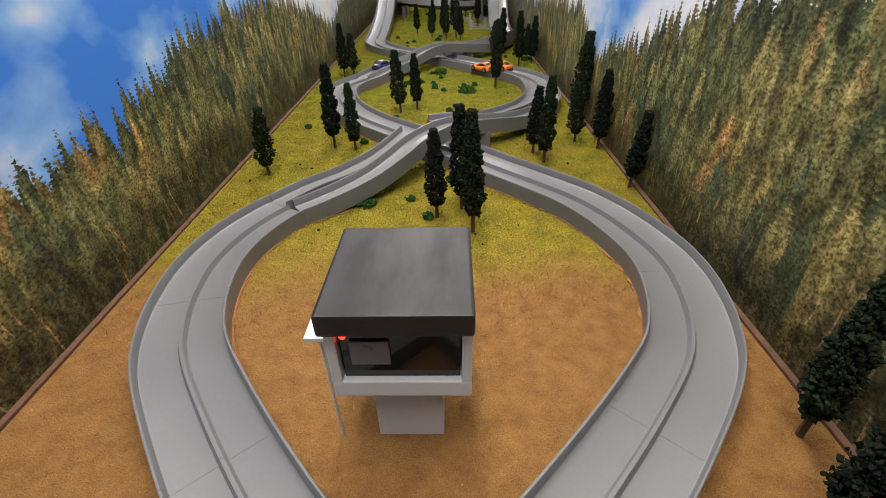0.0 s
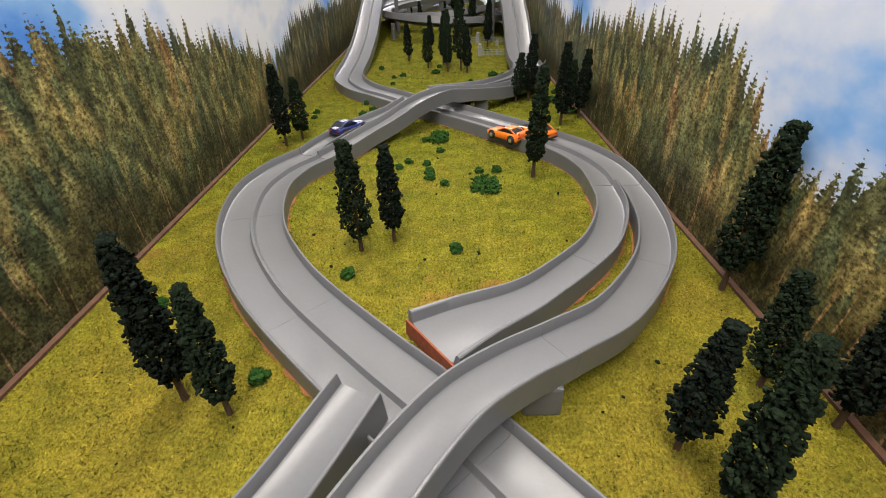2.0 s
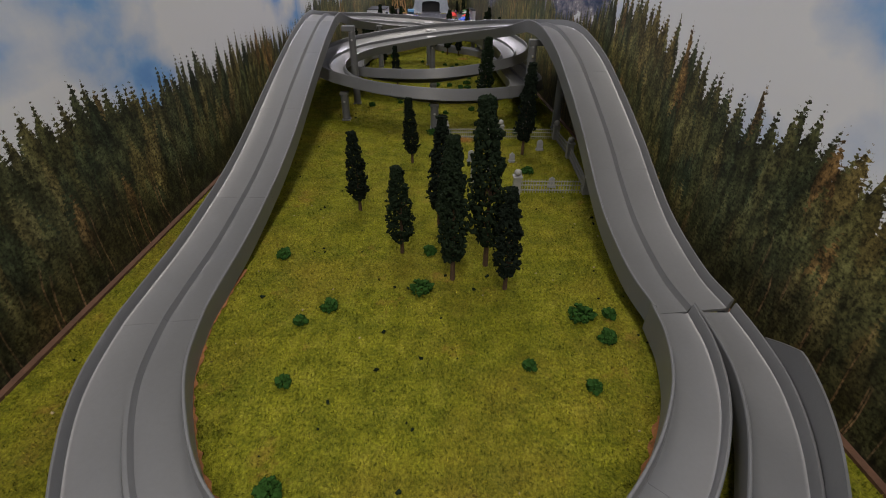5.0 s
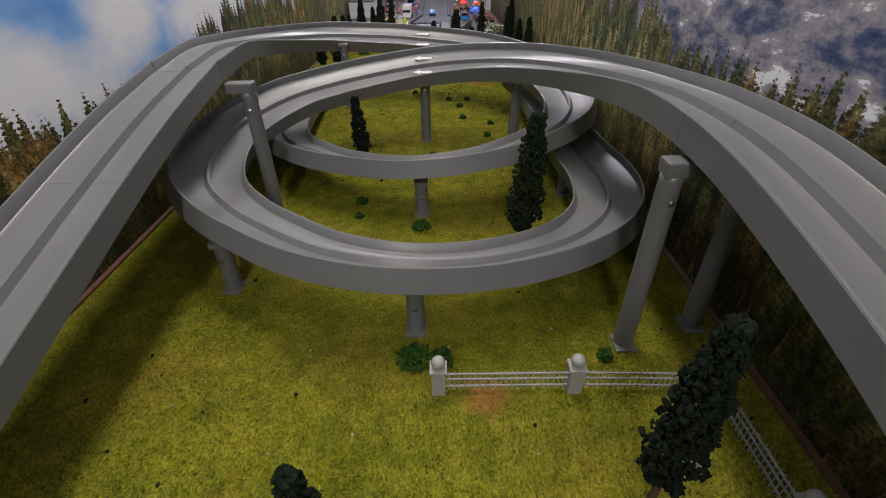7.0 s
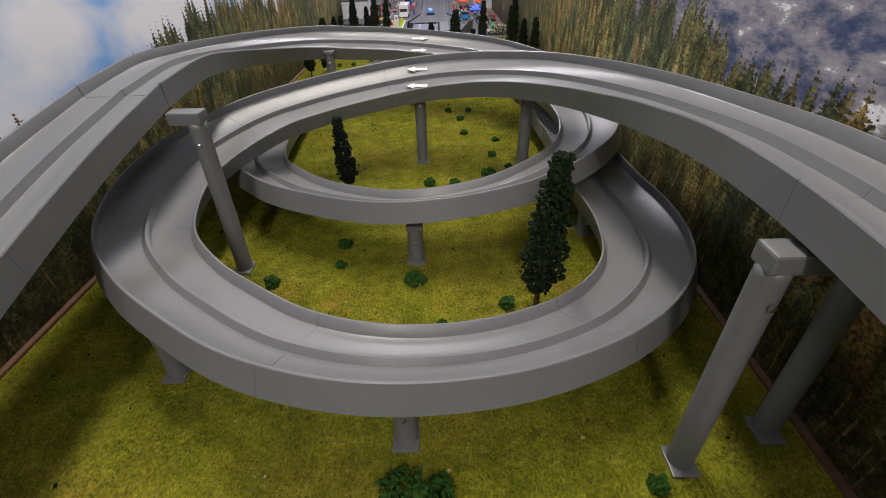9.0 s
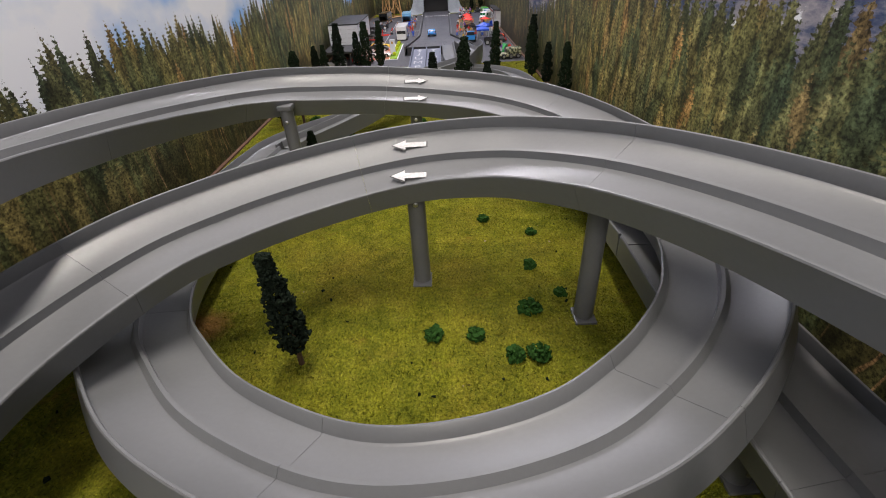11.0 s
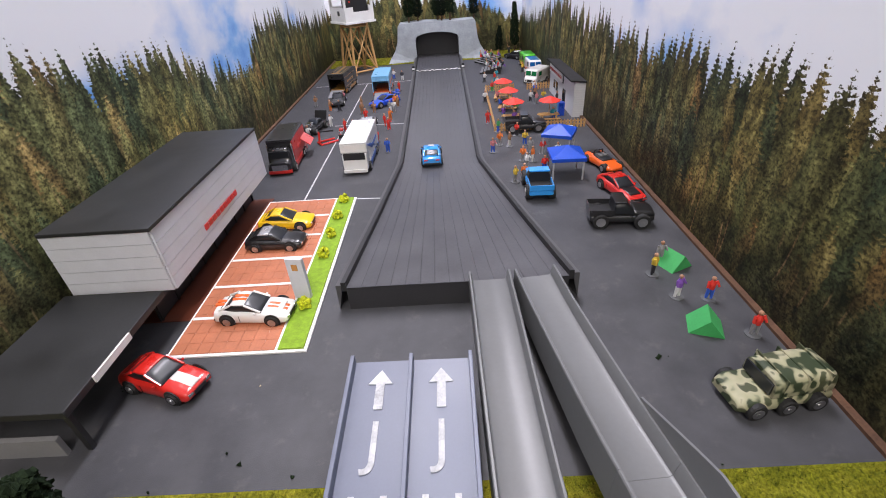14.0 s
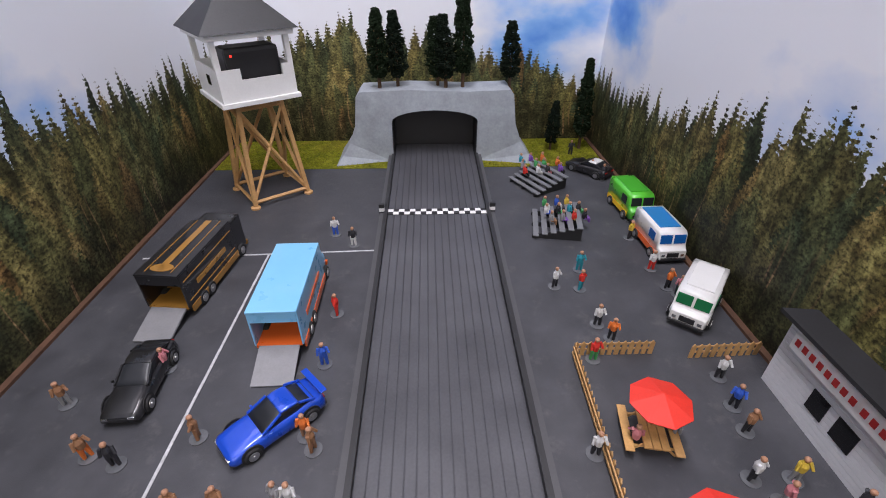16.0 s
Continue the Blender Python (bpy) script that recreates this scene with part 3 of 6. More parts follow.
track("grey plastic two-lane track passing under the bridge, then climbing", [(0.2645, 0.746, Z), (0.264, 0.78, Z), (0.257, 0.818, Z), (0.241, 0.859, Z), (0.219, 0.895, Z), (0.168, 0.962, Z), (0.11, 1.028, Z), (0.072, 1.068, Z), (0.03, 1.112, Z), (-0.046, 1.175, Z), (-0.111, 1.245, Z), (-0.153, 1.287, Z), (-0.184, 1.335, Z), (-0.209, 1.392, Z), (-0.222, 1.455, Z), (-0.225, 1.5, 0.013), (-0.224, 1.58, 0.019), (-0.224, 1.66, 0.029), (-0.223, 1.74, 0.044), (-0.222, 1.83, 0.068), (-0.224, 1.96, 0.105), (-0.228, 2.1, 0.14), (-0.232, 2.22, 0.165), (-0.238, 2.34, 0.181)])
track("grey plastic two-lane track curving round the first loop", [(0.03, -0.34, Z), (0.08, -0.293, Z), (0.132, -0.243, Z), (0.185, -0.188, Z), (0.232, -0.132, Z), (0.254, -0.087, Z), (0.266, -0.036, Z), (0.268, 0.01, Z), (0.26, 0.052, Z), (0.24, 0.108, Z), (0.208, 0.164, Z), (0.16, 0.219, Z), (0.114, 0.268, Z), (0.084, 0.302, Z), (0.029, 0.363, Z), (-0.04, 0.43, Z), (-0.104, 0.496, Z), (-0.143, 0.544, Z), (-0.178, 0.6, Z), (-0.2, 0.652, Z), (-0.213, 0.706, Z), (-0.217, 0.752, Z), (-0.211, 0.79, Z), (-0.197, 0.83, Z), (-0.17, 0.872, Z)])
track("grey single lane ending in a jump over the crossing", [(-0.187, 0.8805, Z + 0.0005), (-0.172, 0.928, 0.013), (-0.143, 0.988, 0.015), (-0.111, 1.028, 0.018), (-0.076, 1.064, 0.022), (-0.056, 1.086, 0.027), (-0.035, 1.112, 0.032)], 1, 0.02)
track("grey single lane rising as a bridge over the crossing", [(-0.1545, 0.861, Z + 0.0005), (-0.13, 0.904, 0.015), (-0.104, 0.945, 0.02), (-0.073, 0.979, 0.028), (-0.05, 1.001, 0.036), (-0.029, 1.022, 0.045), (-0.007, 1.049, 0.05), (0.014, 1.078, 0.051), (0.037, 1.106, 0.05), (0.064, 1.128, 0.045), (0.1, 1.156, 0.039), (0.152, 1.197, 0.031), (0.196, 1.245, 0.027), (0.24, 1.312, 0.026), (0.263, 1.366, 0.026), (0.2715, 1.412, 0.0265), (0.2735, 1.452, 0.028)], 1, 0.014)
track("grey single lane picking up after the jump", [(0.017, 1.18, 0.031), (0.051, 1.205, 0.029), (0.091, 1.23, 0.027), (0.138, 1.264, 0.026), (0.18, 1.308, 0.026), (0.212, 1.358, 0.026), (0.2295, 1.408, 0.0265), (0.235, 1.452, 0.028)], 1, 0.02, flare=0.75)
track("grey two-lane ramp climbing into a banked helix", [(0.2545, 1.453, 0.0285), (0.25, 1.5, 0.033), (0.25, 1.57, 0.047), (0.253, 1.63, 0.065), (0.258, 1.72, 0.1), (0.26, 1.82, 0.138), (0.262, 1.92, 0.169), (0.262, 2.04, 0.191), (0.261, 2.15, 0.193), (0.258, 2.25, 0.183, -4), (0.248, 2.345, 0.171, -10), (0.223, 2.435, 0.16, -15), (0.18, 2.513, 0.15, -19), (0.125, 2.567, 0.14, -21), (0.075, 2.59, 0.133, -22), (0.028, 2.597, 0.127, -22), (-0.022, 2.59, 0.121, -22), (-0.077, 2.57, 0.115, -22), (-0.124, 2.543, 0.11, -21), (-0.17, 2.503, 0.105, -20), (-0.205, 2.44, 0.099, -19), (-0.223, 2.375, 0.094, -18), (-0.222, 2.31, 0.089, -18), (-0.2, 2.24, 0.084, -18), (-0.16, 2.192, 0.079, -18), (-0.113, 2.157, 0.075, -18), (-0.06, 2.127, 0.071, -18), (0.0, 2.112, 0.067, -18), (0.06, 2.113, 0.063, -18), (0.12, 2.126, 0.061, -18), (0.178, 2.154, 0.059, -18), (0.222, 2.195, 0.057, -17), (0.248, 2.245, 0.055, -15), (0.257, 2.31, 0.054, -12), (0.253, 2.38, 0.053, -8), (0.252, 2.47, 0.052, -3), (0.252, 2.56, 0.051)])
track("grey two-lane banked helix winding down", [(-0.238, 2.341, 0.181), (-0.244, 2.45, 0.184, 3), (-0.25, 2.56, 0.172, 8), (-0.248, 2.64, 0.162, 12), (-0.235, 2.72, 0.152, 16), (-0.205, 2.79, 0.144, 19), (-0.16, 2.838, 0.138, 22), (-0.11, 2.857, 0.133, 22), (-0.044, 2.864, 0.129, 22), (0.015, 2.863, 0.124, 22), (0.068, 2.854, 0.12, 22), (0.12, 2.831, 0.117, 22), (0.17, 2.79, 0.113, 22), (0.212, 2.73, 0.108, 21), (0.243, 2.66, 0.101, 20), (0.261, 2.58, 0.094, 19), (0.262, 2.51, 0.088, 18), (0.243, 2.45, 0.082, 18), (0.209, 2.405, 0.078, 18), (0.17, 2.372, 0.075, 18), (0.131, 2.35, 0.071, 18), (0.08, 2.337, 0.066, 18), (0.028, 2.334, 0.062, 18), (-0.017, 2.342, 0.059, 18), (-0.067, 2.364, 0.056, 18), (-0.113, 2.393, 0.053, 17), (-0.154, 2.433, 0.05, 16), (-0.185, 2.472, 0.047, 14), (-0.206, 2.53, 0.044, 10), (-0.218, 2.62, 0.038, 4), (-0.226, 2.74, 0.03), (-0.226, 2.85, 0.024), (-0.22, 2.945, 0.019)])
track("grey single lane staying high on pillars to the landing", [(0.2715, 2.561, 0.051), (0.268, 2.68, 0.056), (0.25, 2.79, 0.06), (0.231, 2.9, 0.062), (0.224, 2.965, 0.063), (0.221, 3.04, 0.063), (0.217, 3.132, 0.061), (0.204, 3.225, 0.056), (0.175, 3.3, 0.05), (0.132, 3.366, 0.043), (0.105, 3.418, 0.038), (0.09, 3.49, 0.033), (0.083, 3.56, 0.031), (0.081, 3.66, 0.03), (0.0805, 3.765, 0.029), (0.08, 3.838, 0.028)], 1, 0.016)
track("grey single lane dropping to the turf towards the jump", [(0.2325, 2.561, 0.051), (0.24, 2.7, 0.032), (0.247, 2.85, 0.018), (0.245, 2.95, 0.014), (0.231, 3.015, Z), (0.204, 3.062, Z), (0.162, 3.104, Z), (0.122, 3.138, Z), (0.087, 3.173, Z), (0.066, 3.212, Z), (0.052, 3.265, Z), (0.04, 3.32, Z), (0.033, 3.36, Z)], 1, 0.012)
track("grey single lane running along the turf to the jump", [(-0.241, 2.946, 0.018), (-0.229, 2.993, 0.015), (-0.2, 3.052, Z), (-0.164, 3.094, Z), (-0.122, 3.137, Z), (-0.09, 3.18, Z), (-0.055, 3.24, Z), (-0.027, 3.31, Z), (-0.013, 3.36, Z)], 1, 0.012)
track("grey single lane lifted as a long bridge to the landing", [(-0.2015, 2.944, 0.0195), (-0.188, 2.965, 0.021), (-0.162, 2.994, 0.025), (-0.128, 3.03, 0.03), (-0.093, 3.065, 0.037), (-0.066, 3.098, 0.045), (-0.04, 3.136, 0.053), (-0.009, 3.193, 0.058), (0.03, 3.262, 0.061), (0.07, 3.318, 0.061), (0.101, 3.363, 0.06), (0.126, 3.412, 0.057, 3), (0.142, 3.468, 0.053, 6), (0.149, 3.53, 0.049, 8), (0.148, 3.6, 0.044, 8), (0.138, 3.68, 0.038, 6), (0.127, 3.78, 0.031, 3), (0.1215, 3.838, 0.029)], 1, 0.016)


def soil_edge(bm, points, half, skirt, rng):
    """A ragged line of bare rust-brown soil along the foot of a track lying on the turf."""
    rows = spline(points)
    for side in (-1, 1):
        last = None
        for k in range(1, len(rows) - 1):
            r, d = rows[k], (rows[k + 1].xyz - rows[k - 1].xyz).normalized()
            if r.z - skirt > 0.006:
                last = None
                continue
            out = Vector((d.y, -d.x, 0)).normalized() * side
            p, q = r.xyz + out * (half - 0.002), r.xyz + out * (half + rng.choice((0.0004, 0.0012, 0.002, 0.0034)))
            pair = [bm.verts.new((v.x, v.y, 0.0014)) for v in (p, q)]
            if last:
                bm.faces.new((last[0], pair[0], pair[1], last[1]))
            last = pair


def guard_wall(points, side, tall):
    """A thin upright plate along the outer rail of a bend."""
    rows = spline(points)
    ob_bm = bmesh.new()
    rings = []
    for k, r in enumerate(rows):
        a, b = rows[max(0, k - 1)], rows[min(len(rows) - 1, k + 1)]
        d = (b.xyz - a.xyz).normalized()
        out = Vector((d.y, -d.x, 0)).normalized() * side
        u = k / (len(rows) - 1)
        top = r.z + 0.011 + tall * min(1.0, 5 * u, 5 * (1 - u))
        p, q = r.xyz + out * (LANE / 2 + 0.0003), r.xyz + out * (LANE / 2 + 0.0018)
        rings.append([ob_bm.verts.new((v.x, v.y, z)) for v, z in ((p, r.z - 0.006), (p, top), (q, top), (q, r.z - 0.006))])
    for r0, r1 in zip(rings, rings[1:]):
        for k in range(4):
            ob_bm.faces.new((r0[k], r1[k], r1[(k + 1) % 4], r0[(k + 1) % 4]))
    ob_bm.faces.new(rings[0])
    ob_bm.faces.new(rings[-1][::-1])
    bmesh.ops.recalc_face_normals(ob_bm, faces=ob_bm.faces)
    tagged(part("guard_wall", ob_bm, TRACK, soft=True), "tall grey plastic guard plate on the bend's outer rail", "guard", "guard walls")


guard_wall([(0.196, 1.245, 0.027), (0.24, 1.312, 0.026), (0.263, 1.366, 0.026), (0.2715, 1.412, 0.0265)], 1, 0.022)
guard_wall([(0.101, 3.363, 0.06), (0.126, 3.412, 0.057), (0.142, 3.468, 0.053), (0.149, 3.53, 0.049), (0.148, 3.6, 0.044), (0.138, 3.68, 0.038)], 1, 0.02)


# ---- trees and bushes ----
def fir(seed, h, w):
    """A narrow model conifer with a bare foot to its trunk and a crown of many foam clumps."""
    rng = random.Random(seed)
    root = thing("model_tree", "narrow dark green foam model conifer on the turf", "tree", group="model trees")
    bm = bmesh.new()
    rod(bm, (0, 0, -0.002), (0, 0, h * 0.6), 0.0028, 0.0012, 7)
    for k in range(7):
        z, a = h * rng.uniform(0.2, 0.6), rng.uniform(0, 6.28)
        rod(bm, (0, 0, z), (math.cos(a) * w * 0.3, math.sin(a) * w * 0.3, z + 0.012), 0.0009, 0.0004, 5)
    part("trunk", bm, BARK, root)
    bm = bmesh.new()
    low = 0.17 * h
    lean = rng.uniform(-0.06, 0.06), rng.uniform(-0.06, 0.06)
    for k in range(1500):
        u = (k + rng.random()) / 1500
        z = low + (h - low) * u
        a = k * 2.4 + rng.uniform(-0.6, 0.6)
        r = w / 2 * min(1.0, 0.55 + 2.8 * u) * (1 - 0.72 * u**2) * math.sqrt(rng.uniform(0.2, 1.15)) * (1 + 0.16 * math.sin(u * 31 + a * 2))
        clump(bm, (math.cos(a) * r + lean[0] * (z - low), math.sin(a) * r + lean[1] * (z - low), min(z, h - 0.003)), rng.uniform(0.0009, 0.0022), rng)
    part("crown", bm, FOAMS[seed % 2], root)
    return root


FIRS = [fir(k, 0.14, w) for k, w in enumerate((0.026, 0.03, 0.034, 0.028))]
used = set()


def plant(x, y, h, k):
    k = k % len(FIRS)
    m = pose(x, y, 0, 0, 0, (x * 5000 + y * 3000) % 360) @ Matrix.Diagonal((h / 0.14 * 0.5 + 0.5, h / 0.14 * 0.5 + 0.5, h / 0.14, 1))
    if k not in used:
        used.add(k)
        FIRS[k].matrix_basis = m
    else:
        copy_thing(FIRS[k], m @ Matrix.Diagonal([1 / v for v in FIRS[k].scale] + [1]))


for k, row in enumerate([(0.29, -0.19, 0.15), (0.27, -0.25, 0.12), (-0.254, 0.291, 0.11), (-0.169, 0.408, 0.15), (-0.129, 0.394, 0.118), (0.303, 0.376, 0.135), (0.271, 0.412, 0.105), (0.306, 0.22, 0.115), (0.197, 0.318, 0.14), (0.186, 0.361, 0.115), (0.303, 0.53, 0.17), (0.021, 0.142, 0.122), (0.067, 0.103, 0.158), (0.055, 0.165, 0.145), (-0.064, 0.612, 0.13), (-0.028, 0.632, 0.12), (0.164, 0.806, 0.16), (-0.25, 0.96, 0.14), (-0.23, 0.995, 0.11), (0.302, 1.087, 0.13), (0.29, 1.12, 0.105), (0.257, 1.045, 0.15), (0.194, 1.211, 0.105), (0.223, 1.223, 0.14)]):
    plant(*row, k)
for k, row in enumerate([(-0.077, 1.712, 0.113), (-0.013, 1.6, 0.108), (-0.01, 1.895, 0.112), (0.044, 1.545, 0.16), (0.099, 1.527, 0.117), (0.083, 1.572, 0.19), (0.032, 1.668, 0.145), (0.041, 1.64, 0.131), (0.19, 1.937, 0.16), (0.148, 2.232, 0.165), (-0.069, 2.48, 0.112)]):
    plant(*row, k + 1)
for k, row in enumerate([(-0.138, 2.865, 0.075), (-0.273, 3.135, 0.112), (-0.232, 3.147, 0.139), (-0.255, 3.417, 0.108), (-0.243, 3.445, 0.105), (-0.198, 3.42, 0.155), (-0.154, 3.576, 0.14), (-0.181, 3.602, 0.112), (-0.116, 3.59, 0.138), (0.04, 3.165, 0.122), (0.093, 3.073, 0.16), (0.135, 3.051, 0.122), (0.192, 3.43, 0.14), (0.302, 3.53, 0.14), (0.282, 3.397, 0.13), (0.303, 3.325, 0.105), (0.303, 3.15, 0.13)]):
    plant(*row, k)
for k, row in enumerate([(0.29, 5.11, 0.15), (0.238, 5.105, 0.085)]):
    plant(*row, k)


def shrub(seed, size, tall):
    rng = random.Random(seed)
    bm = bmesh.new()
    for k in range(110):
        a, r = rng.uniform(0, 6.28), size * math.sqrt(rng.random())
        clump(bm, (math.cos(a) * r, math.sin(a) * r, 0.002 + tall * rng.random() * (1 - (r / size) ** 2 * 0.6)), rng.uniform(0.001, 0.0026), rng)
    ob = part("shrub", bm, BUSH)
    return tagged(ob, "low clump of mid-green foam shrub on turf", "bush", "shrubs")


SHRUBS = [shrub(40 + k, s, t) for k, (s, t) in enumerate(((0.012, 0.01), (0.007, 0.008), (0.017, 0.009)))]
first = set()


def grow(x, y, k):
    scale = (0.95, 0.9, 1.05)[k] * (0.85 + 0.3 * ((x * 977 + y * 613) % 1))
    m = pose(x, y, 0, 0, 0, (x * 7000 + y * 900) % 360) @ Matrix.Scale(scale, 4)
    if k not in first:
        first.add(k)
        SHRUBS[k].matrix_basis = m
    else:
        copy_thing(SHRUBS[k], m @ Matrix.Diagonal([1 / v for v in SHRUBS[k].scale] + [1]))


for row in [(0.009, 0.14, 1), (-0.08, 0.183, 2), (-0.017, 0.192, 1), (-0.126, 0.254, 1), (0.04, 0.255, 1), (0.068, 0.26, 0), (-0.118, 0.426, 1), (-0.246, 0.52, 1), (-0.071, 0.563, 1), (0.044, 0.608, 1), (0.075, 0.762, 1), (0.094, 0.765, 2), (0.091, 0.783, 2), (0.032, 0.783, 1), (0.01, 0.806, 1), (0.085, 0.826, 1), (0.009, 0.827, 1), (0.112, 0.829, 1), (-0.039, 0.847, 1), (-0.065, 0.856, 0), (0.004, 0.86, 1), (-0.026, 0.869, 1), (0.025, 0.915, 1), (-0.002, 0.969, 1)]:
    grow(*row)
for row in [(0.021, 0.971, 2), (0.024, 0.995, 2), (-0.171, 1.033, 2), (-0.24, 1.049, 1), (-0.27, 1.106, 1), (-0.238, 1.12, 1), (0.293, 1.126, 2), (-0.121, 1.135, 1), (-0.139, 1.135, 1), (-0.242, 1.158, 1), (-0.087, 1.16, 0), (-0.12, 1.167, 0), (0.232, 1.172, 1), (0.278, 1.209, 2), (-0.142, 1.219, 1), (0.297, 1.282, 0), (-0.085, 1.31, 1), (0.152, 1.391, 1), (-0.1, 1.401, 1), (0.104, 1.415, 1), (0.182, 1.447, 1), (-0.104, 1.476, 1), (0.167, 1.479, 0), (0.195, 1.481, 1)]:
    grow(*row)
for row in [(-0.08, 1.496, 1), (0.011, 1.525, 0), (-0.151, 1.593, 1), (0.02, 1.599, 1), (0.183, 1.849, 0), (0.054, 2.058, 0), (0.03, 2.06, 2), (0.197, 2.06, 1), (0.058, 2.211, 1), (0.121, 2.239, 1), (0.03, 2.279, 0), (-0.12, 2.279, 1), (-0.053, 2.308, 1), (-0.055, 2.347, 1), (0.11, 2.477, 1), (0.129, 2.478, 0), (0.079, 2.502, 1), (0.042, 2.504, 1), (0.131, 2.534, 0), (0.164, 2.556, 1), (0.143, 2.603, 1), (0.155, 2.67, 1), (0.102, 2.706, 1), (0.098, 2.784, 1)]:
    grow(*row)
for row in [(0.076, 2.834, 1), (0.117, 2.835, 1), (-0.003, 2.894, 1), (-0.111, 2.989, 0), (-0.11, 3.023, 2), (0.016, 3.109, 1), (0.077, 3.114, 1), (-0.208, 3.153, 0), (-0.223, 3.261, 1), (-0.184, 3.266, 1), (-0.14, 3.315, 1), (-0.054, 3.358, 0), (-0.188, 3.363, 2), (-0.089, 3.383, 1), (-0.191, 3.388, 2), (-0.091, 3.416, 1), (-0.063, 3.426, 1), (-0.063, 3.459, 0), (-0.076, 3.5, 1), (-0.069, 3.561, 0)]:
    grow(*row)


# bare soil showing along the feet of the track
rng = random.Random(5)
bm = bmesh.new()
for points, half, skirt in LAID:
    soil_edge(bm, points, half, skirt, rng)
bmesh.ops.recalc_face_normals(bm, faces=bm.faces)
tagged(part("soil_edges", bm, simple("rust_brown_soil", (0.26, 0.11, 0.035), 0.95, vary=0.5, scale=90.0)), "rust-brown soil lines along the feet of the track", "soil", kind="stuff")

# crumbs of foam and ballast scattered over the turf
rng = random.Random(77)
bm = bmesh.new()
for k in range(520):
    x, y = rng.uniform(-0.29, 0.29), rng.uniform(0.05, 3.76)
    clump(bm, (x, y, 0.0009), rng.choice((0.0008, 0.001, 0.0013, 0.0019)), rng)
tagged(part("turf_crumbs", bm, FOAM), "dark green foam crumbs scattered over the turf", "crumbs", kind="stuff")
bm = bmesh.new()
for k in range(260):
    x, y = rng.uniform(-0.29, 0.29), rng.uniform(-0.7, 3.76)
    clump(bm, (x, y, 0.0005), rng.choice((0.0006, 0.0008, 0.0011)), rng)
tagged(part("pale_grit", bm, simple("pale_grit", (0.42, 0.33, 0.2), 0.9, vary=0.4)), "pale tan grit scattered over earth and turf", "grit", kind="stuff")


# ---- track furniture: pillars, arrows, the jump, the drag strip ----
def pillar(x, y, top, arm=None, label="grey plastic pillar standing on the turf under the track"):
    root = thing("track_pillar", label, "pillar", pose(x, y, 0), "track pillars")
    h = top
    part("shaft", lathe([(0.0092, 0.0), (0.0085, 0.004), (0.0082, h - 0.006), (0.0082, h - 0.0005), (0.0002, h)], 18), PILLAR, root, smooth=True)
    part("foot_plate", boxed(-0.0095, 0.0095, -0.013, 0.0095, -0.001, 0.0022, bevel=0.001), PILLAR, root)
    cap = bmesh.new()
    if arm:
        box(cap, min(-0.008, arm), max(0.008, arm), -0.008, 0.008, h - 0.002, h + 0.0095, bevel=0.0016)
    else:
        box(cap, -0.009, 0.009, -0.009, 0.009, h - 0.006, h, bevel=0.0012)
    part("cap", cap, PILLAR, root)
    part("screw", lathe([(0.0022, 0), (0.0024, 0.0008), (0.001, 0.0014)], 10, pose(0, -0.0095, h - 0.02, 90, 0, 0)), STEEL, root, "small bright screw head")
    return root


STEEL = simple("bright_steel", (0.5, 0.5, 0.5), 0.3, 1.0)
for row in [(0.031, 2.1, 0.052), (0.03, 2.32, 0.048), (0.03, 2.59, 0.112), (0.178, 2.525, 0.138), (0.231, 2.372, 0.036), (0.02, 2.85, 0.11), (-0.143, 2.8, 0.13), (-0.2, 2.86, 0.02)]:
    pillar(*row)
pillar(0.219, 2.078, 0.168, 0.03)
pillar(-0.16, 2.31, 0.166, -0.022)
pillar(0.29, 2.1, 0.176)
for row in [(-0.165, 2.165, 0.06), (0.207, 3.23, 0.043), (0.22, 3.12, 0.047), (0.158, 3.33, 0.034)]:
    pillar(*row)
for x, y in ((0.1, 0.4), (0.112, 1.165)):
    tagged(part("bridge_block", boxed(x - 0.014, x + 0.014, y - 0.012, y + 0.012, 0, 0.028, bevel=0.002), PILLAR), "dark grey block holding up the track bridge", "support", "bridge blocks")


ARROWPAINT = simple("worn_arrow_paint", (0.56, 0.56, 0.57), 0.55, vary=0.25, scale=150.0)


def flat_arrow(x, y, z, turn, bank):
    c = Vector((x, y, z))
    pts = [(-0.016, -0.003), (0.003, -0.003), (0.003, -0.0062), (0.015, 0), (0.003, 0.0062), (0.003, 0.003), (-0.016, 0.003)]
    ob = part("lane_arrow", prism(pts, 0.0006), ARROWPAINT)
    rim = [(x * 1.08, y * 1.22) for x, y in pts]
    part("arrow_outline", prism(rim, 0.0003), BLACK, ob)
    ob.matrix_basis = pose(c.x, c.y, c.z, bank, 0, 0) @ pose(0, 0, 0, 0, 0, turn)
    return tagged(ob, "white painted arrow on the grey track lane", "arrow", "lane arrows")


for x, y, z, turn in [(0.026, 2.579, 0.1215, 180), (0.026, 2.615, 0.136, 180), (0.022, 2.845, 0.118, 0), (0.022, 2.881, 0.1325, 0)]:
    flat_arrow(x, y, z, turn, 22)

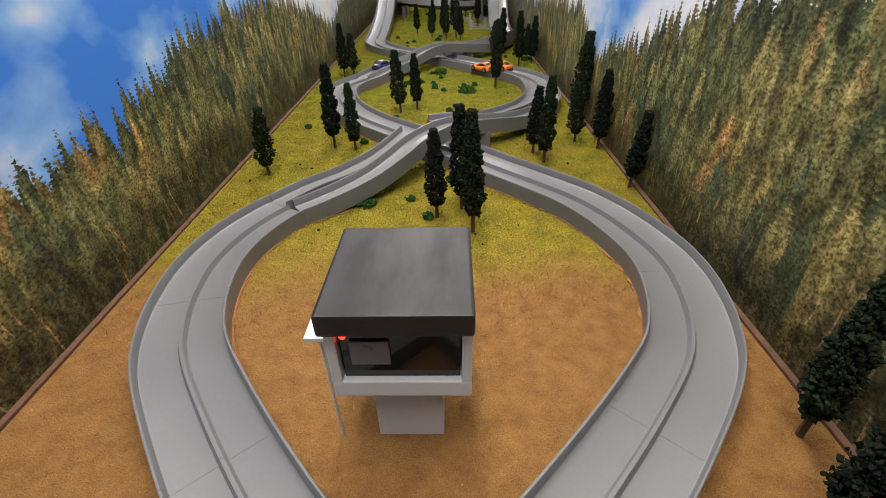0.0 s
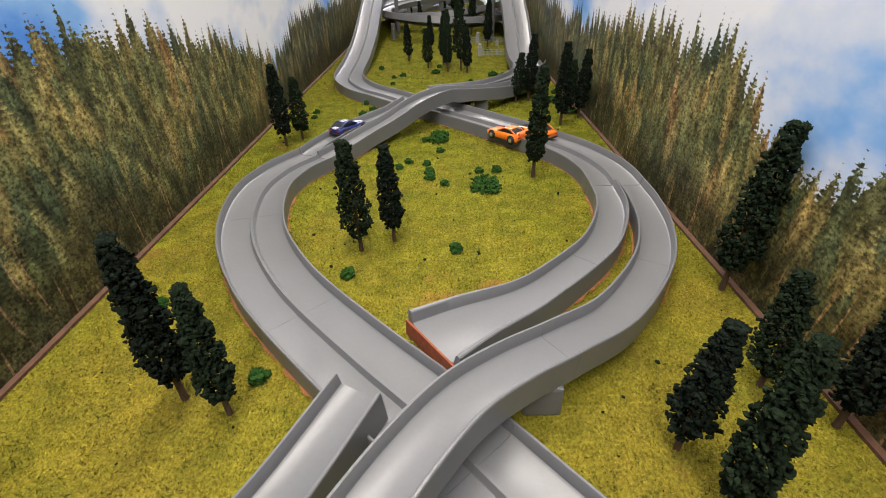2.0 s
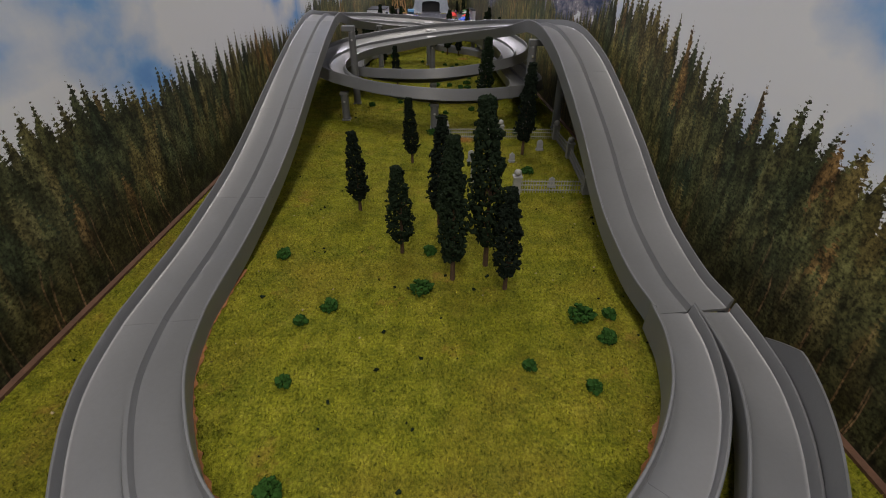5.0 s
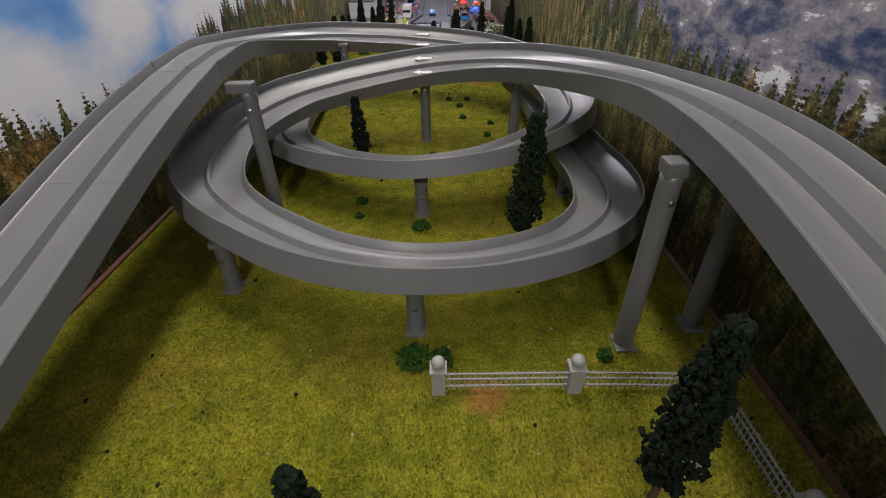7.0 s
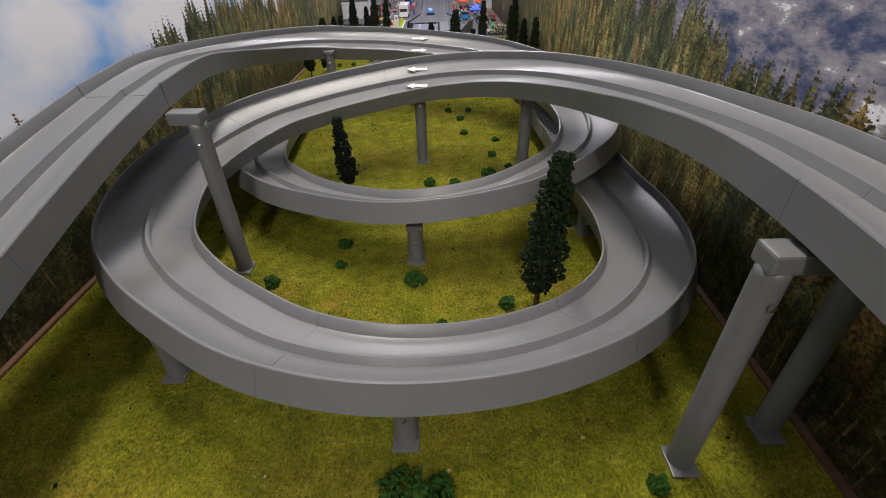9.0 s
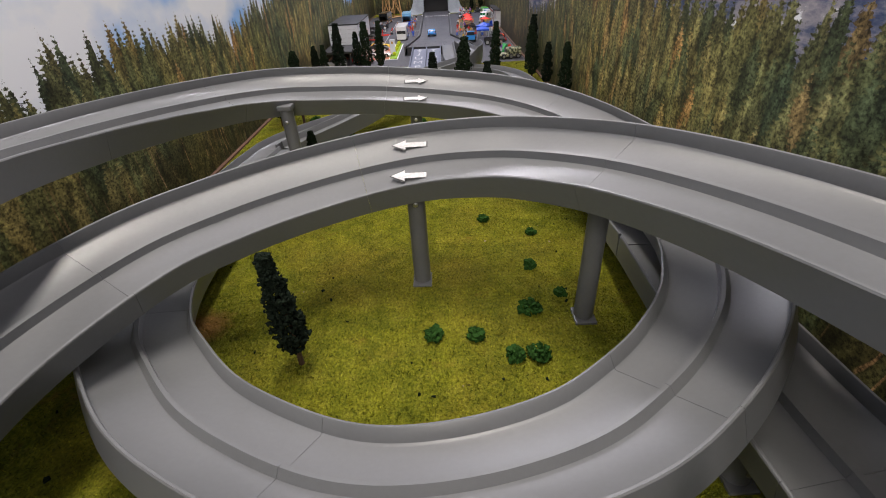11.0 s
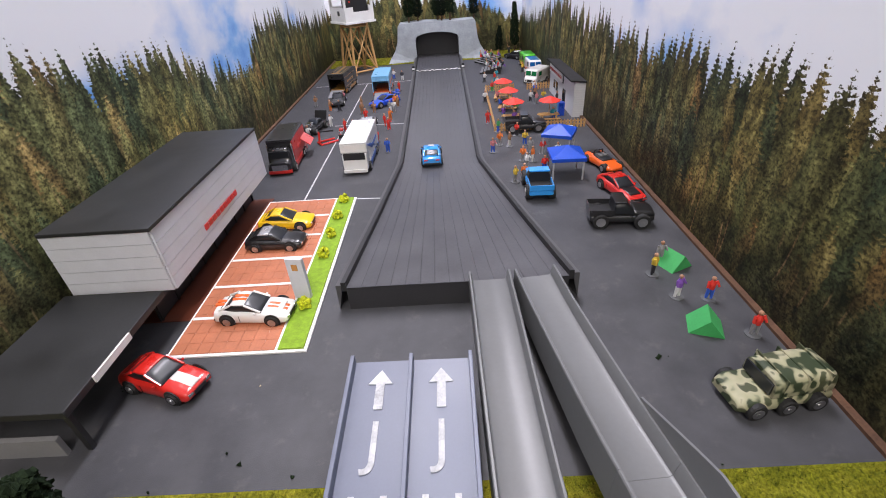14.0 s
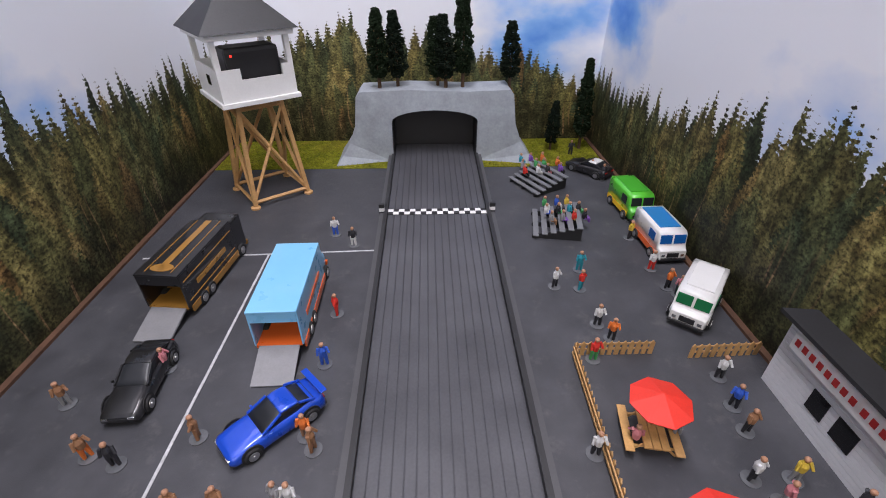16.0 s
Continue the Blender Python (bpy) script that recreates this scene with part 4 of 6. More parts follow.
# the blue-grey jump ramp with its painted letters
a, b = Vector((0.01, 3.361, 0.012)), Vector((0.013, 3.735, 0.036))
ramp_root = thing("jump_ramp", "blue-grey two-lane jump ramp with white lettering", "ramp")
slope = math.degrees(math.atan2(b.z - a.z, b.y - a.y))
deck = pose(a.x, a.y, a.z, slope, 0, -0.5)
run = (b - a).length
bm = bmesh.new()
box(bm, -0.0425, 0.0425, 0, run, -0.004, 0.0, m=deck)
part("deck", bm, BLUEGREY, ramp_root)
for x in (-0.0425, 0.0, 0.0425):
    bm = bmesh.new()
    box(bm, x - 0.0014, x + 0.0014, 0.0, run, -0.012, 0.0085, bevel=0.0005, m=deck)
    part("side_rail", bm, BLUEGREY, ramp_root)
bm = bmesh.new()
box(bm, -0.041, 0.041, run - 0.03, run - 0.002, -0.045, -0.004, m=deck)
part("ramp_block", bm, BLACK, ramp_root)


FADED = simple("worn_white_paint", (0.46, 0.47, 0.5), 0.6, vary=0.45, scale=90.0)


def words(text, size, m, material, name, parent, depth=0.0003):
    data = bpy.data.curves.new(name, "FONT")
    data.body, data.size, data.align_x, data.align_y, data.extrude = text, size, "CENTER", "CENTER", depth
    ob = new(name + "_curve", data)
    bpy.context.view_layer.update()
    mesh = bpy.data.meshes.new_from_object(ob)
    bpy.data.objects.remove(ob)
    mesh.materials.clear()
    mesh.materials.append(material)
    made = new(name, mesh)
    made.parent = parent
    made.matrix_basis = m
    return made


for x in (-0.0212, 0.0212):
    for text, along in (("J", 0.83), ("U", 0.705), ("M", 0.58), ("P", 0.455)):
        words(text, 0.038, deck @ pose(x, run * along, 0.0006), FADED, "letter", ramp_root)
    bm = prism([(-0.003, -0.016), (0.003, -0.016), (0.003, 0.004), (0.0085, 0.004), (0, 0.016), (-0.0085, 0.004), (-0.003, 0.004)], 0.0006, deck @ pose(x, run * 0.935, 0.0003))
    part("painted_arrow", bm, FADED, ramp_root)

# the drag strip: landing ramp that narrows, then a straight to the tunnel
STRIP = simple("strip_rubber", (0.075, 0.076, 0.085), 0.34, vary=0.25, scale=25.0, grain=500.0)
GREYRAIL = simple("strip_rail_grey", (0.07, 0.07, 0.075), 0.4)


def strip_row(y):
    left = np.interp(y, (3.84, 3.98, 4.17, 5.2), (-0.055, -0.04, -0.022, -0.03))
    right = np.interp(y, (3.84, 3.98, 4.17, 5.2), (0.155, 0.128, 0.094, 0.104))
    z = np.interp(y, (3.84, 4.17, 4.5, 5.2), (0.026, 0.011, 0.008, 0.008))
    return Vector((left, y, z)), Vector((right, y, z))


strip_root = thing("drag_strip", "black ribbed drag strip with grey side rails and rubber marks", "race strip")
ys = [3.84 + k * (5.12 - 3.84) / 60 for k in range(61)]
LANES = 15
for k in range(LANES):
    bm = bmesh.new()
    rows = []
    for y in ys:
        l, r = strip_row(y)
        gap = float(np.interp(y, (4.05, 4.2, 4.4, 4.7), (0.011, 0.003, 0.006, 0.022)))
        groove = Vector((0, 0, float(np.interp(y, (4.05, 4.2, 4.4, 4.7), (0.00022, 0.00006, 0.00015, 0.0005)))))
        u0, u1 = (k + gap) / LANES, (k + 1 - gap) / LANES
        p0, p1 = l.lerp(r, u0), l.lerp(r, u1)
        rows.append([bm.verts.new(p0 - groove), bm.verts.new(l.lerp(r, u0 + 0.006)), bm.verts.new(l.lerp(r, u1 - 0.006)), bm.verts.new(p1 - groove)])
    for r0, r1 in zip(rows, rows[1:]):
        for j in range(3):
            bm.faces.new((r0[j], r0[j + 1], r1[j + 1], r1[j]))
    part("strip_plank", bm, STRIP, strip_root)
bm = bmesh.new()
rows = []
for y in ys:
    l, r = strip_row(y)
    d = Vector((0, 0, 0.0009))
    rows.append([bm.verts.new(Vector((l.x, l.y, -0.001))), bm.verts.new(l - d), bm.verts.new(r - d), bm.verts.new(Vector((r.x, r.y, -0.001)))])
for r0, r1 in zip(rows, rows[1:]):
    for j in range(3):
        bm.faces.new((r0[j], r0[j + 1], r1[j + 1], r1[j]))
bm.faces.new(rows[0])
part("strip_base", bm, simple("strip_joint", (0.028, 0.028, 0.032), 0.5), strip_root)
for side in (0, 1):
    for nm, off, w, h, mt in (("rail", 0.0, 0.0045, 0.006, BLACK), ("kerb", 0.0048, 0.005, 0.003, GREYRAIL)):
        bm = bmesh.new()
        rows = []
        for y in ys:
            p = strip_row(y)[side]
            s = -1 if side == 0 else 1
            x0, x1 = p.x + s * off, p.x + s * (off + w)
            rows.append([bm.verts.new((x0, p.y, p.z - 0.004)), bm.verts.new((x0, p.y, p.z + h)), bm.verts.new((x1, p.y, p.z + h)), bm.verts.new((x1, p.y, 0 if nm == "kerb" else p.z - 0.004))])
        for r0, r1 in zip(rows, rows[1:]):
            for j in range(3):
                bm.faces.new((r0[j], r0[j + 1], r1[j + 1], r1[j]))
        bm.faces.new(rows[0])
        bmesh.ops.recalc_face_normals(bm, faces=bm.faces)
        part(nm, bm, mt, strip_root)
# finish line of black and white checks
l, r = strip_row(4.868)
check = thing("finish_line", "black and white chequered finish line across the strip", "finish line")
n = 18
for row in range(2):
    for k in range(n):
        x0, x1 = l.x + (r.x - l.x) * k / n, l.x + (r.x - l.x) * (k + 1) / n
        y0 = l.y + row * 0.007
        part("check", boxed(x0, x1, y0, y0 + 0.007, l.z + 0.0004, l.z + 0.0009), WHITE if (k + row) % 2 else BLACK, check)
for x in (l.x - 0.007, r.x + 0.007):
    for k in range(3):
        part("post_check", boxed(x - 0.0035, x + 0.0035, l.y, l.y + 0.004, l.z + k * 0.005, l.z + k * 0.005 + 0.005), WHITE if k % 2 else BLACK, check)
# thin white bay lines on the asphalt
BAYPAINT = simple("worn_line_paint", (0.5, 0.5, 0.52), 0.6, vary=0.4, scale=120.0)
for (x0, y0), (x1, y1) in [((-0.161, 4.088), (-0.159, 4.795)), ((-0.31, 4.44), (-0.036, 4.417)), ((-0.3, 4.789), (-0.039, 4.798)), ((-0.085, 4.082), (-0.047, 4.079))]:
    p, q = Vector((x0, y0, 0)), Vector((x1, y1, 0))
    d = q - p
    bm = boxed(0, d.length, -0.0011, 0.0011, 0.0002, 0.0006)
    ob = part("bay_line", bm, BAYPAINT)
    ob.matrix_basis = pose(p.x, p.y, 0, 0, 0, math.degrees(math.atan2(d.y, d.x)))
    tagged(ob, "thin worn white painted line on asphalt", "line", "bay lines", "structure")

# ---- start tower on the bare earth ----
TOWERROOF = simple("black_roof", (0.007, 0.007, 0.008), 0.42, vary=0.3, scale=30.0)
nt = TOWERROOF.node_tree
sheen = ramp(nt, noise_at(nt, 16.0, 5.0, 0.6, stretch=(1.6, 0.5, 1.0)), [(0.38, (0.36, 0.36, 0.36)), (0.62, (0.66, 0.66, 0.66))])
nt.links.new(sheen, nt.nodes["Principled BSDF"].inputs["Roughness"])
LIGHTGREY = simple("light_grey_plastic", (0.52, 0.54, 0.57), 0.4, vary=0.05)
DARKROOF = simple("dark_grey_roof", (0.02, 0.021, 0.023), 0.5, vary=0.3, scale=30.0)
SCREEN = glass("dark_window", (0.006, 0.006, 0.007))
c = Vector((0.006, -0.165, 0))
tower = thing("start_tower", "light grey start tower with a black slab roof", "tower", pose(c.x, c.y, 0, 0, 0, -1) @ Matrix.Diagonal((1, 1, 1.12, 1)))
part("stem", boxed(-0.024, 0.024, -0.02, 0.02, 0, 0.062, bevel=0.001), LIGHTGREY, tower)
body = bmesh.new()
box(body, -0.043, 0.043, -0.038, 0.042, 0.06, 0.072, bevel=0.001)
box(body, -0.043, -0.037, -0.038, 0.042, 0.072, 0.112)
box(body, 0.037, 0.043, -0.038, 0.042, 0.072, 0.112)
box(body, -0.037, 0.037, 0.036, 0.042, 0.072, 0.112)
part("cabin", body, LIGHTGREY, tower)
part("cabin_inside", boxed(-0.036, 0.036, -0.033, -0.031, 0.072, 0.112), SCREEN, tower, "black window front with a camera behind it")
part("screen", boxed(-0.03, -0.006, -0.035, -0.0335, 0.083, 0.1, bevel=0.0006), simple("grey_screen", (0.12, 0.11, 0.12), 0.3), tower, "small grey display")
led = bpy.data.materials.new("red_light")
led.use_nodes = True
led.node_tree.nodes["Principled BSDF"].inputs["Base Color"].default_value = (0.8, 0.02, 0.01, 1)
led.node_tree.nodes["Principled BSDF"].inputs["Emission Color"].default_value = (1, 0.03, 0.02, 1)
led.node_tree.nodes["Principled BSDF"].inputs["Emission Strength"].default_value = 3.0
part("indicator", lathe([(0.0022, 0), (0.0022, 0.001), (0.0008, 0.0018)], 8, pose(-0.033, -0.0338, 0.104, 90, 0, 0)), led, tower, "tiny red indicator lamp")
part("roof", boxed(-0.044, 0.044, -0.046, 0.046, 0.113, 0.127, bevel=0.002), TOWERROOF, tower, "black slab roof with a worn sheen")
part("side_platform", boxed(-0.058, -0.043, -0.03, 0.0, 0.096, 0.0985), LIGHTGREY, tower)
part("side_pole", rods([((-0.052, -0.02, 0.0), (-0.052, -0.02, 0.097))], 0.0012), LIGHTGREY, tower)

# ---- finish tower with timber legs ----
c = Vector((-0.201, 4.959, 0))
tw = thing("finish_tower", "white look-out cabin with grey hipped roof on timber legs", "tower", pose(c.x, c.y, 0, 0, 0, 37) @ Matrix.Diagonal((1.03, 1.03, 1.13, 1)))
LOW, HIGH, TOP = 0.037, 0.026, 0.122
corner = lambda sx, sy, u: Vector((sx * (LOW + (HIGH - LOW) * u), sy * (LOW + (HIGH - LOW) * u), TOP * u))
for sx in (-1, 1):
    for sy in (-1, 1):
        bm = bmesh.new()
        rod(bm, corner(sx, sy, 0), corner(sx, sy, 1), 0.0036, sides=4)
        part("leg", bm, WOOD, tw)
        part("foot", lathe([(0.0062, 0), (0.0062, 0.002), (0.0045, 0.003)], 14, Matrix.Translation(corner(sx, sy, 0))), WOOD, tw)
for (ax, ay), (bx, by) in (((-1, -1), (1, -1)), ((1, -1), (1, 1)), ((1, 1), (-1, 1)), ((-1, 1), (-1, -1))):
    for u, v in ((0.06, 0.92), (0.92, 0.06), (0.06, 0.06), (0.93, 0.93)):
        bm = bmesh.new()
        rod(bm, corner(ax, ay, u), corner(bx, by, v), 0.0024, sides=4)
        part("brace", bm, WOOD, tw)
part("deck", boxed(-0.047, 0.047, -0.047, 0.047, 0.121, 0.126, bevel=0.0008), WHITE, tw)
for dims in ((-0.044, 0.044, -0.044, -0.0415), (-0.044, 0.044, 0.0415, 0.044), (-0.044, -0.0415, -0.0415, 0.0415), (0.0415, 0.044, -0.0415, 0.0415)):
    x0, x1, y0, y1 = dims
    bm = bmesh.new()
    if y1 < -0.04:
        box(bm, x0, -0.018, y0, y1, 0.126, 0.158)
        box(bm, -0.018, 0.03, y0, y1, 0.126, 0.147)
        box(bm, 0.03, x1, y0, y1, 0.126, 0.158)
    else:
        box(bm, x0, x1, y0, y1, 0.126, 0.158)
    part("parapet", bm, WHITE, tw)
part("side_window", boxed(-0.0446, -0.0436, -0.012, 0.0, 0.14, 0.15), SCREEN, tw)
for sx in (-1, 1):
    for sy in (-1, 1):
        part("roof_post", boxed(sx * 0.041 - 0.003, sx * 0.041 + 0.003, sy * 0.041 - 0.003, sy * 0.041 + 0.003, 0.158, 0.186), WHITE, tw)
part("eaves", boxed(-0.049, 0.049, -0.049, 0.049, 0.186, 0.192, bevel=0.0006), WHITE, tw)
bm = bmesh.new()
base = [bm.verts.new((sx * 0.054, sy * 0.054, 0.192)) for sx, sy in ((-1, -1), (1, -1), (1, 1), (-1, 1))]
tip = bm.verts.new((0, 0, 0.242))
bm.faces.new(base[::-1])
for k in range(4):
    bm.faces.new((base[k], base[(k + 1) % 4], tip))
part("roof", bm, DARKROOF, tw)
c2 = c
cam_box = thing("cabin_camera", "black camera unit standing inside the look-out cabin", "camera", pose(c2.x, c2.y, 0.1433, 0, 0, 37))
part("housing", boxed(-0.03, 0.034, -0.036, 0.0, 0.014, 0.056, bevel=0.005), BLACK, cam_box)
part("mount", boxed(-0.004, 0.02, -0.03, -0.005, 0.0, 0.014), simple("dark_mount", (0.05, 0.05, 0.055), 0.4), cam_box)
part("red_dot", boxed(-0.024, -0.022, -0.0368, -0.0358, 0.047, 0.049), led, cam_box)

# ---- tunnel portal ----
PORTAL = simple("blue_grey_concrete", (0.30, 0.33, 0.36), 0.75, vary=0.2, scale=45.0, relief=0.0004, grain=250.0)
c = Vector((0.037, 5.066, 0.0))
tunnel = thing("tunnel_portal", "grey-blue moulded concrete tunnel portal with a dark arch", "tunnel", pose(c.x, c.y, 0))
w, hgt, spring = 0.068, 0.112, 0.066
outline = [(-0.16, 0), (-0.15, 0.013), (-0.137, 0.032), (-0.126, 0.06), (-0.121, hgt - 0.008), (-0.115, hgt - 0.001), (-0.04, hgt + 0.002), (0.05, hgt - 0.001), (0.117, hgt + 0.001), (0.123, hgt - 0.006), (0.129, 0.06), (0.14, 0.032), (0.153, 0.013), (0.163, 0)]
inner = [(w, 0), (w, spring)] + [(w * math.cos(a), spring + 0.018 * math.sin(a)) for a in [k * math.pi / 12 for k in range(1, 12)]] + [(-w, spring), (-w, 0)]
bm = bmesh.new()
front = [bm.verts.new((x, -0.004 * (1 - z / hgt) - (0.02 * (1 - z / 0.03) ** 2 if z < 0.03 and abs(x) > 0.12 else 0), z)) for x, z in outline]
hole = [bm.verts.new((x, -0.004, z)) for x, z in inner]
back = [bm.verts.new((x, 0.06, z)) for x, z in outline]
deep = [bm.verts.new((x, 0.06, z)) for x, z in inner]
face_edges = []
for loop in (front, hole):
    for k in range(len(loop) - 1):
        face_edges.append(bm.edges.new((loop[k], loop[k + 1])))
face_edges.append(bm.edges.new((front[-1], hole[0])))
face_edges.append(bm.edges.new((hole[-1], front[0])))
bmesh.ops.triangle_fill(bm, edges=face_edges, use_beauty=True)
for k in range(len(front) - 1):
    bm.faces.new((front[k], front[k + 1], back[k + 1], back[k]))
for k in range(len(hole) - 1):
    bm.faces.new((hole[k], hole[k + 1], deep[k + 1], deep[k]))
bmesh.ops.recalc_face_normals(bm, faces=bm.faces)
part("portal", bm, PORTAL, tunnel)
# black plates in the shallow arch stand in for a deep tunnel's darkness
part("tunnel_dark_plate", prism([(x * 0.985, z * 0.985) for x, z in inner], 0.002, pose(0, 0.058, 0, 90, 0, 0)), BLACK, tunnel)
for sgn in (-1, 1):
    part("side_dark_plate", boxed(sgn * w - 0.0012, sgn * w + 0.0012, 0.002, 0.055, 0.008, spring - 0.002), BLACK, tunnel)
for k, (x, h) in enumerate([(-0.085, 0.108), (-0.057, 0.13), (0.006, 0.132), (0.018, 0.1), (0.045, 0.137), (0.12, 0.112)]):
    src = FIRS[k % 4]
    copy_thing(src, pose(c.x + x, c.y + 0.022 + 0.006 * (k % 3), hgt - 0.003, 0, 0, 77 * k) @ Matrix.Diagonal((1.1, 1.1, h / 0.14, 1)))


# ---- toy vehicles ----
TYRE = simple("tyre_rubber", (0.015, 0.015, 0.016), 0.7)
RIM = simple("alloy_rim", (0.55, 0.55, 0.56), 0.3, 1.0)
GLASS = glass("smoked_glass", (0.012, 0.014, 0.018), 0.38)
CHROME = simple("chrome", (0.7, 0.7, 0.7), 0.15, 1.0)
LAMPRED = simple("tail_lamp_red", (0.5, 0.01, 0.01), 0.3)
CLEARBASE = simple("clear_plastic_base", (0.13, 0.135, 0.145), 0.2)


def paint(name, colour, metal=0.0):
    return simple(name, colour, 0.3, metal, vary=0.04, coat=0.7)


ROUND = ((-0.9, 0.0), (-1, 0.12), (-1.0, 0.42), (-0.975, 0.66), (-0.9, 0.86), (-0.74, 0.97), (-0.4, 1.0), (0.4, 1.0), (0.74, 0.97), (0.9, 0.86), (0.975, 0.66), (1.0, 0.42), (1, 0.12), (0.9, 0.0))


def loft(sections, sides=ROUND, fine=4):
    """A body from cross-sections (y, half width, low z, high z) along its length, smoothed between them."""
    bm = bmesh.new()
    pts = [Vector(q) for q in sections]
    ends = [pts[0] * 2 - pts[1]] + pts + [pts[-1] * 2 - pts[-2]]
    rows = []
    for a, b, c, d in zip(ends, ends[1:], ends[2:], ends[3:]):
        for k in range(fine):
            t = k / fine
            q = 0.5 * ((2 * b) + (c - a) * t + (2 * a - 5 * b + 4 * c - d) * t * t + (3 * b - a - 3 * c + d) * t**3)
            q.x = b.x + (c.x - b.x) * t
            rows.append(q)
    rows.append(pts[-1])
    rings = [[bm.verts.new((hw * sx, y, lo + (hi - lo) * u)) for sx, u in sides] for y, hw, lo, hi in rows]
    n = len(sides)
    for r0, r1 in zip(rings, rings[1:]):
        for k in range(n):
            bm.faces.new((r0[k], r0[(k + 1) % n], r1[(k + 1) % n], r1[k])).smooth = True
    bm.faces.new(rings[0][::-1])
    bm.faces.new(rings[-1])
    bmesh.ops.recalc_face_normals(bm, faces=bm.faces)
    return bm


def wheels(root, xs, ys, r, wide=0.008):
    for x in xs:
        for y in ys:
            s = 1 if x > 0 else -1
            m = Matrix.Translation((x, y, r)) @ pose(0, 0, 0, 0, 90 * s, 0)
            tyre = part("tyre", lathe([(r * 0.9, -wide / 2), (r, -wide / 2 + 0.001), (r, wide / 2 - 0.001), (r * 0.9, wide / 2)], 18, m), TYRE, root, smooth=False)
            part("rim", lathe([(r * 0.62, wide / 2 - 0.0004), (r * 0.6, wide / 2 + 0.0004), (r * 0.2, wide / 2 + 0.0001), (r * 0.15, wide / 2 + 0.0008)], 12, m), RIM, tyre)


def coupe(name, label, body, at, turn, length=0.072, stripe=None, wing=False, z=0.0, roof=None, hood=None, group="toy cars"):
    """A die-cast coupe, nose towards +y."""
    root = thing(name, label, "toy car", pose(*at, z, 0, 0, turn) if len(at) == 2 else Matrix.Translation(at) @ pose(0, 0, 0, 0, 0, turn), group)
    k = length / 0.072
    w = 0.0148
    part("body", loft([(-0.036 * k, w * 0.86, 0.006, 0.0135), (-0.0345 * k, w * 0.96, 0.004, 0.0158), (-0.024 * k, w, 0.0035, 0.0168), (-0.010 * k, w, 0.0035, 0.0158), (0.008 * k, w, 0.0035, 0.0152), (0.022 * k, w, 0.0035, 0.0142), (0.033 * k, w * 0.95, 0.004, 0.012), (0.036 * k, w * 0.82, 0.006, 0.0102)]), body, root)
    part("cabin", loft([(-0.027 * k, w * 0.72, 0.0155, 0.0162), (-0.017 * k, w * 0.78, 0.0145, 0.0222), (-0.004 * k, w * 0.78, 0.0145, 0.0228), (0.0115 * k, w * 0.8, 0.014, 0.0152)]), GLASS, root, "dark tinted windows")
    part("roof", loft([(-0.0175 * k, w * 0.70, 0.0212, 0.0226), (-0.010 * k, w * 0.74, 0.0212, 0.0236), (-0.0035 * k, w * 0.70, 0.0212, 0.0231)]), roof or body, root)
    for s in (-1, 1):
        part("pillar", rods([((s * w * 0.74, -0.0175 * k, 0.0218), (s * w * 0.78, -0.029 * k, 0.0166)), ((s * w * 0.74, -0.0035 * k, 0.0222), (s * w * 0.82, 0.0112 * k, 0.0153))], 0.0011, 6), body, root)
        part("headlight", boxed(s * w * 0.62 - 0.0024, s * w * 0.62 + 0.0024, 0.0348 * k, 0.0364 * k, 0.0078, 0.0102, bevel=0.0004), CHROME, root)
        part("tail_light", boxed(s * w * 0.6 - 0.003, s * w * 0.6 + 0.003, -0.0366 * k, -0.0352 * k, 0.0112, 0.0132, bevel=0.0003), LAMPRED, root)
    part("bumper", boxed(-w * 0.88, w * 0.88, -0.0368 * k, -0.034 * k, 0.0048, 0.0078, bevel=0.0006), BLACK, root)
    part("grille", boxed(-w * 0.4, w * 0.4, 0.0345 * k, 0.0366 * k, 0.0062, 0.0095), BLACK, root)
    for s in (-1, 1):
        for y in (-0.0225 * k, 0.0215 * k):
            part("wheel_arch", lathe([(0.0078, -0.0004), (0.0078, 0.0004)], 16, Matrix.Translation((s * w, y, 0.0066)) @ pose(0, 0, 0, 0, 90, 0)), TYRE, root)
        part("door_seam", boxed(s * (w + 0.0001) - 0.0002, s * (w + 0.0001) + 0.0002, -0.0102 * k, -0.0098 * k, 0.0055, 0.0125), TYRE, root)
        part("door_mirror", boxed(s * w * 1.04 - 0.0009, s * w * 1.04 + 0.0009, 0.006 * k, 0.0078 * k, 0.0152, 0.0168, bevel=0.0004), body, root)
    part("trunk_seam", boxed(-w * 0.7, w * 0.7, -0.0288 * k, -0.0284 * k, 0.0155, 0.01695), TYRE, root)
    if stripe:
        for s in (-1, 1):
            if stripe[1] == 2:
                x0, x1 = s * 0.0026 - 0.0017, s * 0.0026 + 0.0017
            elif s > 0:
                x0, x1 = -0.0045, 0.0045
            else:
                continue
            part("hood_stripe", loft([(0.012 * k, (x1 - x0) / 2, 0.0146, 0.0156), (0.022 * k, (x1 - x0) / 2, 0.0136, 0.0147), (0.0335 * k, (x1 - x0) / 2, 0.0112, 0.0124)]), stripe[0], root).location.x = (x0 + x1) / 2
            if stripe[1] == 2:
                part("roof_stripe", boxed(x0, x1, -0.0172 * k, -0.0038 * k, 0.0232, 0.0239), stripe[0], root)
                part("tail_stripe", boxed(x0, x1, -0.0365 * k, -0.028 * k, 0.0152, 0.0171), stripe[0], root)
